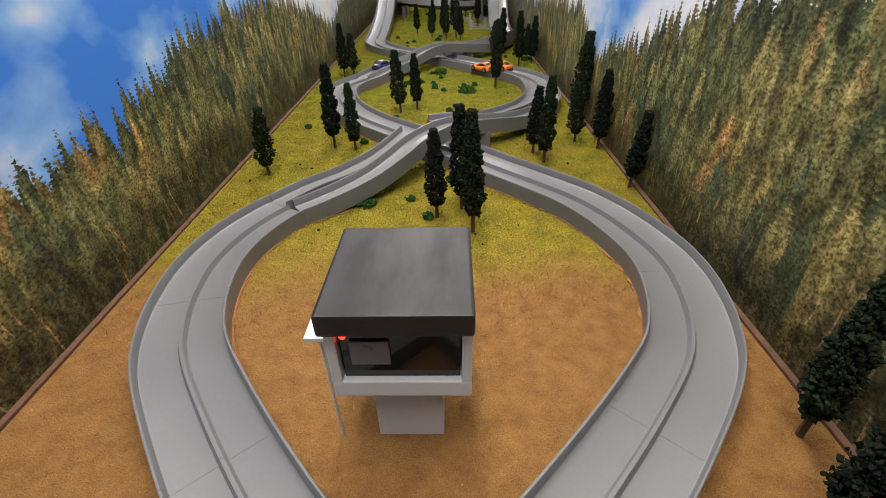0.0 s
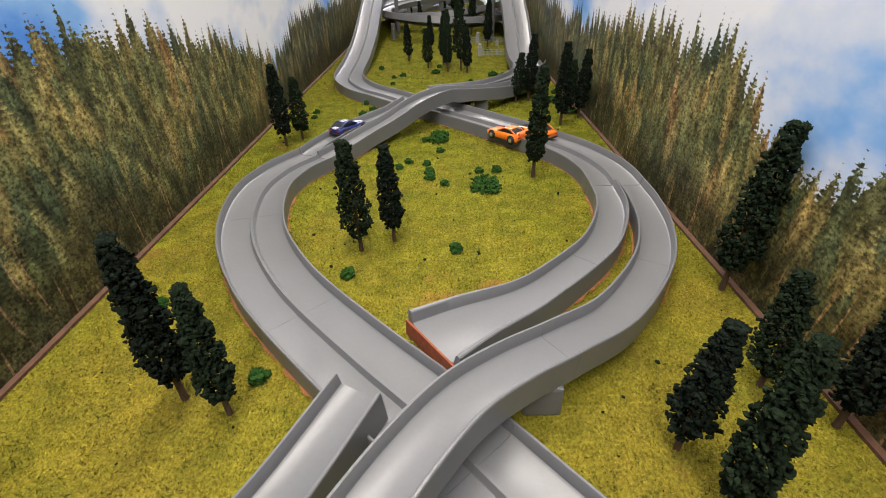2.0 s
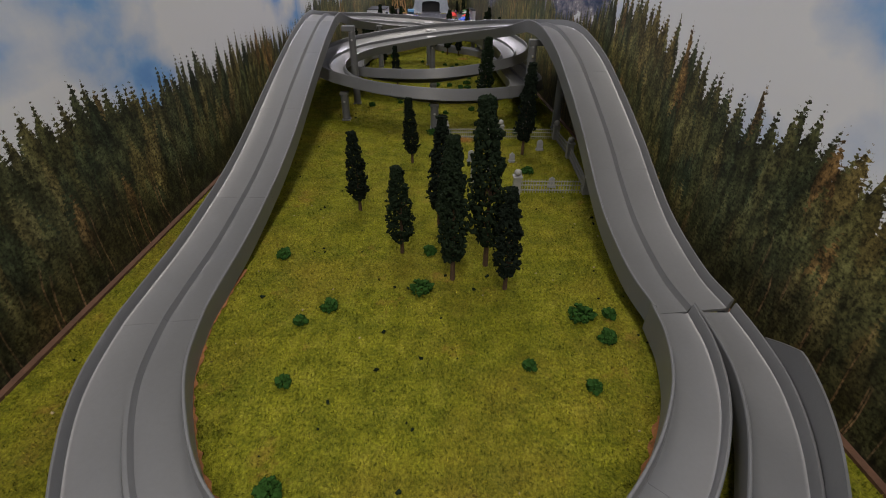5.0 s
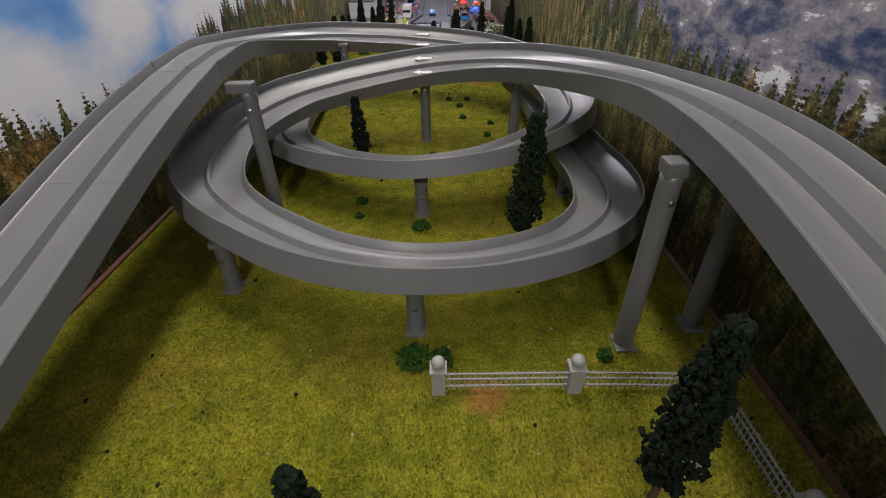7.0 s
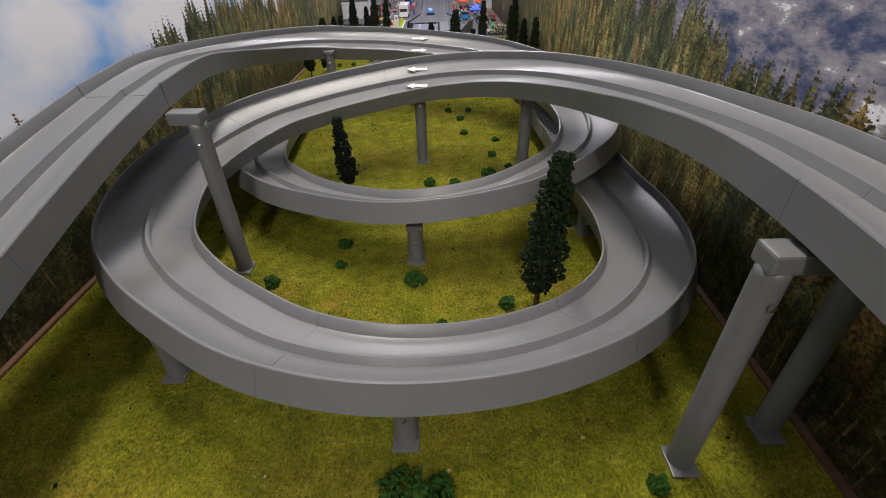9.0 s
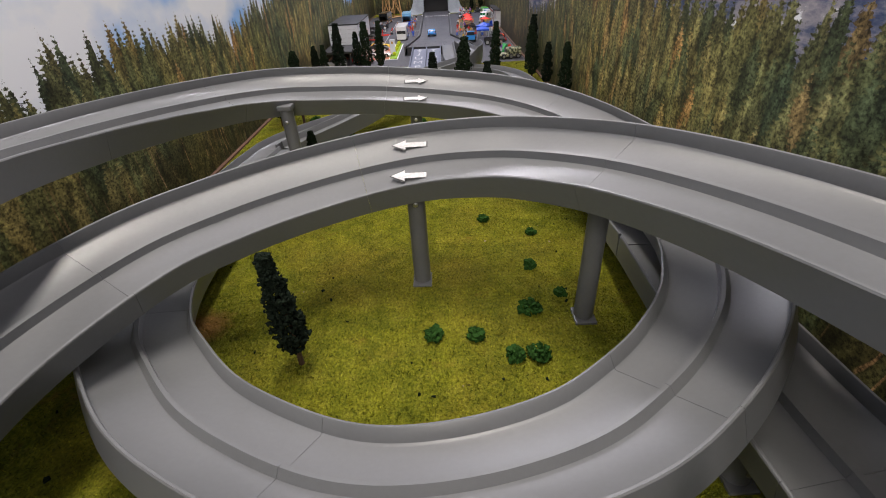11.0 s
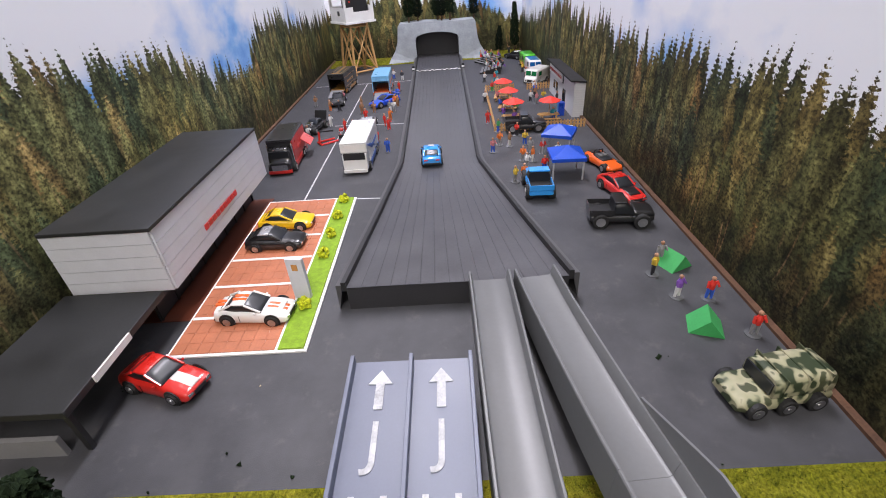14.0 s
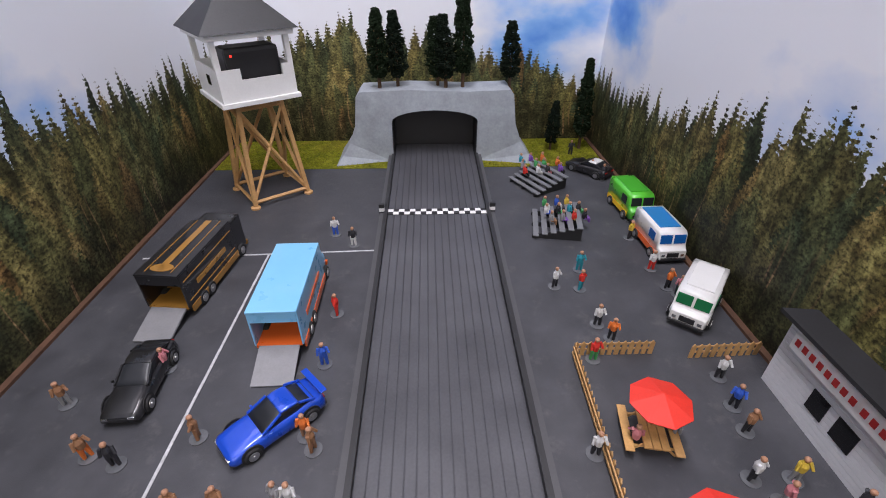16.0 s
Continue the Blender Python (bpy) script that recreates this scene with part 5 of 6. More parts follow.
    if hood:
        part("hood_panel", loft([(0.012 * k, 0.009, 0.0146, 0.0157), (0.03 * k, 0.0075, 0.0126, 0.0136)]), hood, root)
    if wing:
        part("wing", boxed(-w * 0.98, w * 0.98, -0.038 * k, -0.033 * k, 0.0205, 0.0215, bevel=0.0003), body, root)
        for s in (-1, 1):
            part("wing_strut", boxed(s * w * 0.6 - 0.0006, s * w * 0.6 + 0.0006, -0.036 * k, -0.034 * k, 0.016, 0.0206), body, root)
    wheels(root, (-w * 0.86, w * 0.86), (-0.0225 * k, 0.0215 * k), 0.0062)
    return root


ORANGE = paint("orange_car_paint", (0.85, 0.2, 0.015))
NAVY = paint("navy_car_paint", (0.012, 0.025, 0.16), 0.3)
SKYBLUE = paint("sky_blue_car_paint", (0.02, 0.28, 0.75))
ROYAL = paint("royal_blue_car_paint", (0.01, 0.07, 0.55), 0.2)
REDP = paint("red_car_paint", (0.55, 0.02, 0.015))
YELLOW = paint("yellow_car_paint", (0.8, 0.5, 0.01))
BLACKP = paint("black_car_paint", (0.012, 0.012, 0.014))
SILVER = paint("silver_car_paint", (0.45, 0.45, 0.47), 0.5)
WHITEP = paint("white_car_paint", (0.75, 0.75, 0.74))
GREEN = paint("green_van_paint", (0.1, 0.55, 0.04))


def place(x, y, z=0.0):
    return Vector((x, y, z))


def heading(p, q):
    a_, b_ = spot(*p), spot(*q)
    return math.degrees(math.atan2(b_.y - a_.y, b_.x - a_.x)) - 90


coupe("race_car", "orange toy race coupe with a rear wing on the grey track", ORANGE, place(0.140, 0.94, 0.0125), 40, wing=True, group="race cars")
coupe("race_car", "orange toy sports coupe with a black hood on the grey track", ORANGE, place(0.192, 0.95, 0.0125), 39, hood=BLACKP, group="race cars")
coupe("race_car", "navy toy coupe with twin white stripes on the grey track", NAVY, place(-0.14, 0.985, 0.0155), -34, stripe=(WHITEP, 2), group="race cars")
coupe("race_car", "sky-blue toy coupe with a white number bar on the strip", SKYBLUE, spot(0.018, 4.17, 0.012), 1.5, stripe=(WHITEP, 1), group="race cars")


def hauler(label, cab, box_m, trim, at, turn, length=0.122, ramp_down=True, roof_m=None, snub=False, open_m=None, over=0.0, flap=None, gilt=None):
    """A toy race transporter, cab towards +y, with its loading ramp let down."""
    root = thing("race_hauler", label, "toy truck", Matrix.Translation(at) @ pose(0, 0, 0, 0, 0, turn), "race haulers")
    w, k = 0.0208, length / 0.122
    y0, y1 = -0.058 * k, 0.036 * k
    part("box_wall", boxed(-w, -w + 0.0015, y0, y1, 0.012, 0.048, bevel=0.0003), flap or box_m, root)
    part("box_wall", boxed(w - 0.0015, w, y0, y1, 0.012, 0.048, bevel=0.0003), box_m, root)
    part("box_front", boxed(-w + 0.0016, w - 0.0016, y1 - 0.0015, y1, 0.012, 0.048), box_m, root)
    part("box_roof", boxed(-w, w, y0 - 0.001, y1 + over, 0.0482, 0.0505, bevel=0.0008), roof_m or box_m, root)
    if over:
        part("cab_overhang", boxed(-w, w, y1 + 0.0004, y1 + over, 0.0345, 0.048, bevel=0.0012), box_m, root)
        part("swoosh", prism([(y0 + 0.03, 0.016), (y1 - 0.015, 0.03), (y1 + over - 0.006, 0.044), (y1 - 0.012, 0.038)], 0.0005, Matrix(((0, 0, 1, -w - 0.0005), (1, 0, 0, 0), (0, 1, 0, 0), (0, 0, 0, 1)))), trim, root)
    if gilt:
        part("roof_stripe", boxed(-0.0032, 0.0032, y0 + 0.006, y1 - 0.002, 0.0506, 0.051, bevel=0.0001), gilt, root)
        part("roof_badge", lathe([(0.011, 0), (0.011, 0.0005)], 20, Matrix.Translation((0, y0 + 0.011, 0.0505)) @ Matrix.Diagonal((1, 0.55, 1, 1))), gilt, root)
        for s in (-1, 1):
            part("roof_line", boxed(s * 0.0125 - 0.0005, s * 0.0125 + 0.0005, y0 + 0.004, y1 - 0.002, 0.0506, 0.051), gilt, root)
            for h in (0.018, 0.04):
                part("side_line", boxed(s * (w + 0.0003) - 0.0003, s * (w + 0.0003) + 0.0003, y0 + 0.004, y1 - 0.004, h, h + 0.0008), gilt, root)
    if flap:
        bm = bmesh.new()
        box(bm, -0.02, 0, y0 + 0.004, y0 + 0.04, -0.0006, 0.0006, m=Matrix.Translation((-w, 0, 0.034)) @ pose(0, 0, 0, 0, -38, 0))
        part("side_flap", bm, flap, root)
        for q in range(6):
            part("chrome_bar", boxed(-w * 0.78 + q * w * 0.29, -w * 0.68 + q * w * 0.29, y1 + 0.0005, y1 + 0.0125, 0.0402, 0.0412), CHROME, root)
            if q < 2:
                part("exhaust_stack", rods([((q * 2 * w * 0.93 - w * 0.93, y1 + 0.003, 0.01), (q * 2 * w * 0.93 - w * 0.93, y1 + 0.003, 0.046))], 0.0013), CHROME, root)
    part("box_floor", boxed(-w + 0.0016, w - 0.0016, y0, y1 - 0.002, 0.011, 0.0125), open_m or trim, root)
    part("lintel", boxed(-w + 0.0016, w - 0.0016, y0, y0 + 0.0015, 0.038, 0.048), box_m, root)
    for s in (-1, 1):
        part("skirt", boxed(s * w - 0.0008, s * w + 0.0008, y0 + 0.004, y1, 0.0055, 0.0125), trim, root)
        part("side_flash", boxed(s * (w + 0.0006) - 0.0003, s * (w + 0.0006) + 0.0003, y0 + 0.02 * k, y1 - 0.02 * k, 0.026, 0.031), trim, root)
    part("chassis", boxed(-w * 0.8, w * 0.8, y0 + 0.004, 0.056 * k, 0.005, 0.0108), BLACK, root)
    if snub:
        part("cab", boxed(-w * 0.94, w * 0.94, y1 + 0.001, 0.06 * k, 0.007, 0.034 if over else 0.046, bevel=0.0025), cab, root)
        part("windscreen", boxed(-w * 0.82, w * 0.82, 0.0592 * k, 0.0606 * k, 0.024, 0.035, bevel=0.0004), GLASS, root)
    else:
        part("cab", loft([(y1 + 0.001, w * 0.9, 0.007, 0.04), (y1 + 0.013, w * 0.9, 0.007, 0.04), (y1 + 0.017, w * 0.88, 0.007, 0.024), (0.062 * k, w * 0.8, 0.007, 0.021)]), cab, root)
        part("windscreen", boxed(-w * 0.74, w * 0.74, y1 + 0.0145, y1 + 0.0165, 0.026, 0.037), GLASS, root)
        part("grille", boxed(-w * 0.6, w * 0.6, 0.0612 * k, 0.063 * k, 0.0075, 0.018), CHROME, root)
    part("bumper", boxed(-w * 0.9, w * 0.9, 0.0605 * k, 0.064 * k, 0.004, 0.009, bevel=0.0006), cab if over else trim, root)
    wheels(root, (-w * 0.88, w * 0.88), (-0.036 * k, -0.022 * k, 0.044 * k), 0.0072)
    if ramp_down:
        bm = bmesh.new()
        box(bm, -w * 0.82, w * 0.82, -0.036, 0.0, -0.0008, 0.0008, m=Matrix.Translation((0, y0, 0.0115)) @ pose(0, 0, 0, 17, 0, 0))
        part("loading_ramp", bm, simple("ramp_grey", (0.22, 0.22, 0.23), 0.5), root)
    return root


LIGHTBLUE = paint("light_blue_truck_paint", (0.2, 0.5, 0.78))
ORANGET = paint("orange_trim_paint", (0.75, 0.13, 0.02))
GOLD = paint("gold_trim_paint", (0.5, 0.25, 0.05), 0.4)
hauler("light blue race hauler with orange skirts and lowered ramp", LIGHTBLUE, LIGHTBLUE, ORANGET, place(-0.104, 4.7), 1, length=0.132, open_m=ORANGET)
hauler("black and gold race hauler bus with lowered ramp", BLACKP, BLACKP, GOLD, place(-0.214, 4.75), -6, length=0.128, snub=True, gilt=GOLD)
hauler("white box truck with blue flashes parked beside the strip", WHITEP, WHITEP, simple("truck_blue", (0.05, 0.12, 0.4), 0.4), place(-0.096, 4.232), 179 , length=0.125, ramp_down=True, snub=True, over=0.022)
hauler("black hauler with red open side and chrome grille", BLACKP, BLACKP, REDP, place(-0.224, 4.243), -177, length=0.118, ramp_down=False, flap=REDP)
coupe("parked_car", "royal blue toy coupe with doors open for the crew", ROYAL, place(-0.09, 4.566), -227, 0.074, wing=True)
coupe("parked_car", "black glossy toy sports car behind its hauler", BLACKP, place(-0.205, 4.607), -176, 0.076)
coupe("parked_car", "silver toy coupe with rear wing on asphalt", SILVER, spot(-0.101, 4.368), heading((-0.1, 4.34), (-0.103, 4.4)), 0.072, wing=True)
coupe("parked_car", "yellow toy coupe on the showroom forecourt", YELLOW, place(-0.163, 4.013), -91, 0.068)
coupe("parked_car", "black and silver toy coupe on the showroom forecourt", BLACKP, place(-0.163, 3.966), -92, 0.068, roof=SILVER)
coupe("parked_car", "white toy racer with orange and yellow flanks", WHITEP, spot(-0.157, 3.845), -95, 0.072, hood=WHITEP, stripe=(ORANGET, 2))
coupe("parked_car", "red toy coupe with a white hood stripe under the canopy", REDP, spot(-0.208, 3.77), -108, 0.07, stripe=(WHITEP, 1))
BUGGY = paint("burnt_orange_paint", (0.72, 0.11, 0.01))
bug = thing("open_racer", "burnt-orange open-top toy racer with black cockpit", "toy car", Matrix.Translation(place(0.283, 4.145)) @ pose(0, 0, 0, 0, 0, -163), "toy cars")
part("body", loft([(-0.034, 0.010, 0.006, 0.012), (-0.03, 0.0135, 0.004, 0.0148), (-0.018, 0.0145, 0.0035, 0.0152), (0.0, 0.013, 0.0035, 0.0135), (0.014, 0.0142, 0.0035, 0.0132), (0.028, 0.0132, 0.004, 0.0112), (0.035, 0.009, 0.006, 0.009)]), BUGGY, bug)
part("cockpit", loft([(-0.016, 0.0085, 0.012, 0.0166), (-0.004, 0.0095, 0.012, 0.0158), (0.012, 0.009, 0.012, 0.0141)]), GLASS, bug, "black open cockpit")
part("engine_cover", boxed(-0.0075, 0.0075, -0.031, -0.019, 0.0142, 0.0164, bevel=0.0008), BLACK, bug)
part("roll_bar", rods([((-0.008, -0.015, 0.012), (-0.007, -0.014, 0.021)), ((-0.007, -0.014, 0.021), (0.007, -0.014, 0.021)), ((0.007, -0.014, 0.021), (0.008, -0.015, 0.012))], 0.0009), BLACK, bug)
for s in (-1, 1):
    part("seat", boxed(s * 0.004 - 0.0028, s * 0.004 + 0.0028, -0.01, 0.0, 0.0145, 0.0175, bevel=0.0006), simple("seat_grey", (0.12, 0.12, 0.12), 0.7), bug)
wheels(bug, (-0.0128, 0.0128), (-0.0215, 0.021), 0.0066)
coupe("parked_car", "red toy coupe parked against the edge board", REDP, place(0.277, 4.05), -165, 0.076, hood=BLACKP)
coupe("police_car", "black police toy car with white doors by the bleachers", BLACKP, place(0.277, 5.01), 40, 0.07, roof=WHITEP)


def pickup(label, body, at, turn, tall=0.0):
    root = thing("pickup_truck", label, "toy truck", Matrix.Translation(at) @ pose(0, 0, 0, 0, 0, turn), "pickups")
    w = 0.016
    z = 0.006 + tall
    part("lower_body", loft([(-0.036, w * 0.95, z, z + 0.006), (-0.034, w, z - 0.001, z + 0.0075), (0.03, w, z - 0.001, z + 0.0075), (0.037, w * 0.9, z, z + 0.006)]), body, root)
    part("hood", loft([(0.012, w * 0.92, z + 0.007, z + 0.0125), (0.034, w * 0.86, z + 0.006, z + 0.0105), (0.0372, w * 0.8, z + 0.005, z + 0.009)]), body, root)
    part("cab", loft([(-0.009, w * 0.9, z + 0.007, z + 0.0215), (0.004, w * 0.9, z + 0.007, z + 0.0225), (0.0135, w * 0.92, z + 0.007, z + 0.0128)]), GLASS, root, "dark tinted cab windows")
    part("cab_roof", boxed(-w * 0.86, w * 0.86, -0.0095, 0.005, z + 0.0215, z + 0.0238, bevel=0.001), body, root)
    for s in (-1, 1):
        part("bed_side", boxed(s * w - 0.0012 * (s > 0) - 0.0 * s, s * w + 0.0012 * (s < 0), -0.0355, -0.009, z + 0.007, z + 0.014), body, root)
        part("headlight", boxed(s * w * 0.7 - 0.002, s * w * 0.7 + 0.002, 0.0366, 0.0376, z + 0.002, z + 0.005), CHROME, root)
    part("tailgate", boxed(-w, w, -0.0367, -0.0355, z + 0.007, z + 0.014), body, root)
    part("bed_floor", boxed(-w * 0.92, w * 0.92, -0.0352, -0.0095, z + 0.0072, z + 0.0082), BLACK, root)
    wheels(root, (-w * 0.95, w * 0.95), (-0.0235, 0.0235), 0.0072 + tall * 0.7, 0.009)
    return root


pickup("tall sky-blue toy pickup truck with an open bed", SKYBLUE, place(0.171, 4.075), -3, 0.004)
pickup("black toy pickup truck parked across the lot", BLACKP, place(0.249, 3.977), -97, 0.003)
pickup("black toy pickup truck beside the picnic fence", BLACKP, spot(0.185, 4.297), heading((0.14, 4.297), (0.21, 4.292)), 0.002)


def step_van(label, body, roof, at, turn, glass_m, lower=None):
    root = thing("step_van", label, "toy van", Matrix.Translation(at) @ pose(0, 0, 0, 0, 0, turn), "step vans")
    w = 0.0165
    part("body", loft([(-0.034, w, 0.006, 0.036), (0.02, w, 0.006, 0.036), (0.026, w * 0.98, 0.006, 0.034), (0.0285, w * 0.97, 0.006, 0.021), (0.035, w * 0.9, 0.006, 0.016)], ((-1, 0), (-1, 0.9), (-0.93, 1), (0.93, 1), (1, 0.9), (1, 0))), body, root)
    part("roof_panel", boxed(-w * 0.72, w * 0.72, -0.03, 0.016, 0.036, 0.0372, bevel=0.0004), roof, root)
    for s in (-1, 1):
        bm = bmesh.new()
        box(bm, s * w * 0.47 - w * 0.4, s * w * 0.47 + w * 0.4, -0.0006, 0.0006, 0.0, 0.0105, bevel=0.0004, m=Matrix.Translation((0, 0.0284, 0.0222)) @ pose(0, 0, 0, 9, 0, 0))
        part("windscreen", bm, glass_m, root)
        part("side_window", boxed(s * (w + 0.0002) - 0.0004, s * (w + 0.0002) + 0.0004, 0.006, 0.019, 0.021, 0.031), glass_m, root)
        part("lower_band", boxed(s * (w + 0.0001) - 0.0004, s * (w + 0.0001) + 0.0004, -0.033, 0.026, 0.006, 0.0125), lower or body, root)
        part("headlight", boxed(s * w * 0.66 - 0.0018, s * w * 0.66 + 0.0018, 0.0344, 0.0356, 0.0095, 0.0125), CHROME, root)
    part("grille", boxed(-w * 0.4, w * 0.4, 0.0345, 0.0356, 0.0085, 0.014), BLACK, root)
    part("bumper", boxed(-w * 0.95, w * 0.95, 0.034, 0.037, 0.0048, 0.0075, bevel=0.0005), BLACK, root)
    wheels(root, (-w * 0.9, w * 0.9), (-0.021, 0.02), 0.0062)
    return root


GREENGLASS = glass("green_glass", (0.01, 0.14, 0.05))
BLUEGLASS = glass("blue_glass", (0.01, 0.1, 0.35))
step_van("white toy food van with green windows", WHITEP, WHITEP, place(0.283, 4.685), -220, GREENGLASS)
step_van("white toy food van with a blue roof panel", WHITEP, paint("blue_roof_panel", (0.02, 0.2, 0.5)), place(0.294, 4.797), -178, BLUEGLASS, ORANGET)
step_van("bright green toy food truck with yellow lower panels", GREEN, paint("green_roof_panel", (0.06, 0.4, 0.03)), place(0.294, 4.885), -176, GLASS, YELLOW)

# camouflage troop carrier at the lot's corner
m, nt, bsdf = nodes_of("camouflage_paint")
nt.links.new(ramp(nt, noise_at(nt, 75.0, 1.5, 0.4), [(0.42, (0.03, 0.045, 0.02)), (0.47, (0.32, 0.32, 0.2)), (0.56, (0.38, 0.36, 0.24)), (0.6, (0.06, 0.07, 0.035))]), bsdf.inputs["Base Color"])
bsdf.inputs["Roughness"].default_value = 0.6
CAMO = m
c = place(0.27, 3.717)
carrier = thing("troop_carrier", "camouflage toy military carrier with canvas roof", "toy truck", Matrix.Translation(c) @ pose(0, 0, 0, 0, 0, 97) @ Matrix.Scale(0.9, 4))
part("hull", loft([(-0.038, 0.017, 0.007, 0.016), (0.03, 0.018, 0.006, 0.018), (0.039, 0.015, 0.007, 0.014)]), CAMO, carrier)
part("canvas_roof", loft([(-0.036, 0.0165, 0.016, 0.034), (-0.01, 0.0168, 0.016, 0.0355), (0.014, 0.0165, 0.016, 0.034)]), CAMO, carrier)
part("windscreen", boxed(-0.014, 0.014, 0.0146, 0.016, 0.02, 0.031), GLASS, carrier)
for k in range(3):
    part("roof_rib", boxed(-0.0172, 0.0172, -0.03 + k * 0.018, -0.029 + k * 0.018, 0.017, 0.0362), CAMO, carrier)
wheels(carrier, (-0.0165, 0.0165), (-0.025, 0.0, 0.025), 0.008, 0.009)

# stripped-down hot rod with open engine, and the folding red crane beside it
c = spot(-0.205, 4.372)
rodster = thing("hot_rod", "black toy hot rod with bare chrome engine and open hood", "toy car", Matrix.Translation(c) @ pose(0, 0, 0, 0, 0, 165))
part("body", loft([(-0.033, 0.013, 0.006, 0.014), (-0.012, 0.0145, 0.005, 0.016), (0.01, 0.0135, 0.005, 0.014), (0.032, 0.010, 0.006, 0.012)]), BLACKP, rodster)
part("cabin", loft([(-0.02, 0.0105, 0.0155, 0.017), (-0.014, 0.011, 0.0155, 0.0225), (-0.002, 0.011, 0.015, 0.0225), (0.004, 0.0115, 0.014, 0.0155)]), GLASS, rodster)
part("engine", boxed(-0.006, 0.006, 0.008, 0.024, 0.013, 0.021, bevel=0.0015), CHROME, rodster)
bm = bmesh.new()
box(bm, -0.013, 0.013, -0.0008, 0.0008, 0, 0.018, m=Matrix.Translation((0, -0.031, 0.014)) @ pose(0, 0, 0, 25, 0, 0))
part("raised_lid", bm, BLACKP, rodster)
wheels(rodster, (-0.0135, 0.0135), (-0.022, 0.022), 0.007, 0.009)
CRANERED = paint("crane_red", (0.7, 0.03, 0.02))
c = spot(-0.168, 4.3)
crane = thing("engine_crane", "red folding toy engine crane on asphalt", "crane", Matrix.Translation(c) @ pose(0, 0, 0, 0, 0, 35))
part("base_frame", rods([((-0.012, -0.01, 0.002), (0.022, -0.008, 0.002)), ((-0.012, 0.01, 0.002), (0.022, 0.008, 0.002)), ((-0.012, -0.01, 0.002), (-0.012, 0.01, 0.002))], 0.0018, 6), CRANERED, crane)
part("mast", rods([((-0.012, 0, 0.002), (-0.01, 0, 0.024))], 0.002, 6), CRANERED, crane)
part("jib", rods([((-0.01, 0, 0.024), (0.018, 0, 0.02))], 0.0016, 6), BLACK, crane)
c = spot(-0.143, 4.325)
engine = thing("spare_engine", "chrome toy engine block on a stand", "engine", Matrix.Translation(c))
part("block", boxed(-0.005, 0.005, -0.008, 0.008, 0.006, 0.014, bevel=0.001), CHROME, engine)
part("cover", boxed(-0.004, 0.004, -0.006, 0.006, 0.014, 0.017, bevel=0.001), REDP, engine)
part("stand", boxed(-0.006, 0.006, -0.007, 0.007, 0.0, 0.006), BLACK, engine)

# ---- showroom with its tiled forecourt ----
CLAD = simple("pale_cladding", (0.6, 0.62, 0.68), 0.45, vary=0.06)
BRICKRED = simple("red_tile", (0.43, 0.15, 0.075), 0.55, vary=0.2, scale=50.0)
p0, p1 = Vector((-0.305, 3.835, 0)), Vector((-0.208, 4.098, 0))
show = thing("showroom", "pale clad car showroom with black flat roof", "building")
levels = [0.04 + 0.0125 * k for k in range(6)]
for k in range(5):
    part("cladding_board", boxed(p1.x - 0.002 - 0.0, p1.x, p0.y, p1.y, levels[k] + 0.0003, levels[k + 1] - 0.0003), CLAD, show)
    part("cladding_board", boxed(p0.x, p1.x - 0.0022, p0.y - 0.002, p0.y, levels[k] + 0.0003, levels[k + 1] - 0.0003), CLAD, show)
part("core", boxed(p0.x, p1.x - 0.0025, p0.y + 0.0004, p1.y, 0.04, 0.1), simple("core_grey", (0.2, 0.2, 0.22), 0.6), show)
part("roof", boxed(p0.x, p1.x + 0.001, p0.y - 0.003, p1.y + 0.001, 0.1026, 0.106, bevel=0.0006), DARKROOF, show)
part("lower_wall", boxed(p0.x, p0.x + 0.02, p0.y, p1.y, 0.0, 0.04), BLACK, show)
part("rear_wall", boxed(p0.x + 0.02, p1.x - 0.03, p1.y - 0.004, p1.y, 0.0, 0.04), BLACK, show)
for k in range(9):
    y = p0.y + 0.002 + (p1.y - p0.y - 0.006) * k / 8
    part("window_mullion", boxed(p1.x - 0.031, p1.x - 0.0295, y, y + 0.0015, 0, 0.04), BLACK, show)
part("shop_window", boxed(p1.x - 0.0318, p1.x - 0.0312, p0.y, p1.y, 0.0008, 0.04), GLASS, show)
part("dark_red_floor", boxed(p0.x + 0.02, p1.x, p0.y, p1.y, 0.0002, 0.001), simple("showroom_floor", (0.12, 0.035, 0.02), 0.4), show)
SIGNRED = simple("sign_red", (0.55, 0.03, 0.03), 0.5)
for k in range(9):
    y = 3.91 + k * 0.0098
    part("sign_bar", boxed(p1.x + 0.0002, p1.x + 0.0012, y, y + 0.0075, 0.058, 0.064), SIGNRED, show)
q0, q1 = Vector((-0.305, 3.695, 0)), Vector((-0.215, 3.829, 0))
canopy = thing("canopy", "black flat carport canopy beside the showroom", "canopy")
part("canopy_roof", boxed(q0.x, q1.x, q0.y, q1.y - 0.004, 0.04, 0.046, bevel=0.0008), DARKROOF, canopy)
for x in (q0.x + 0.006, q1.x - 0.006):
    part("canopy_post", boxed(x - 0.002, x + 0.002, q0.y + 0.004, q0.y + 0.008, 0, 0.04), BLACK, canopy)
part("canopy_sign", boxed(q1.x + 0.0004, q1.x + 0.002, q0.y + 0.03, q0.y + 0.075, 0.041, 0.047), WHITE, canopy, "white sign bar")
part("canopy_grille", boxed(q0.x + 0.004, q1.x - 0.02, q0.y + 0.0, q0.y + 0.004, 0.0, 0.018), simple("grille_grey", (0.2, 0.2, 0.21), 0.5), canopy)
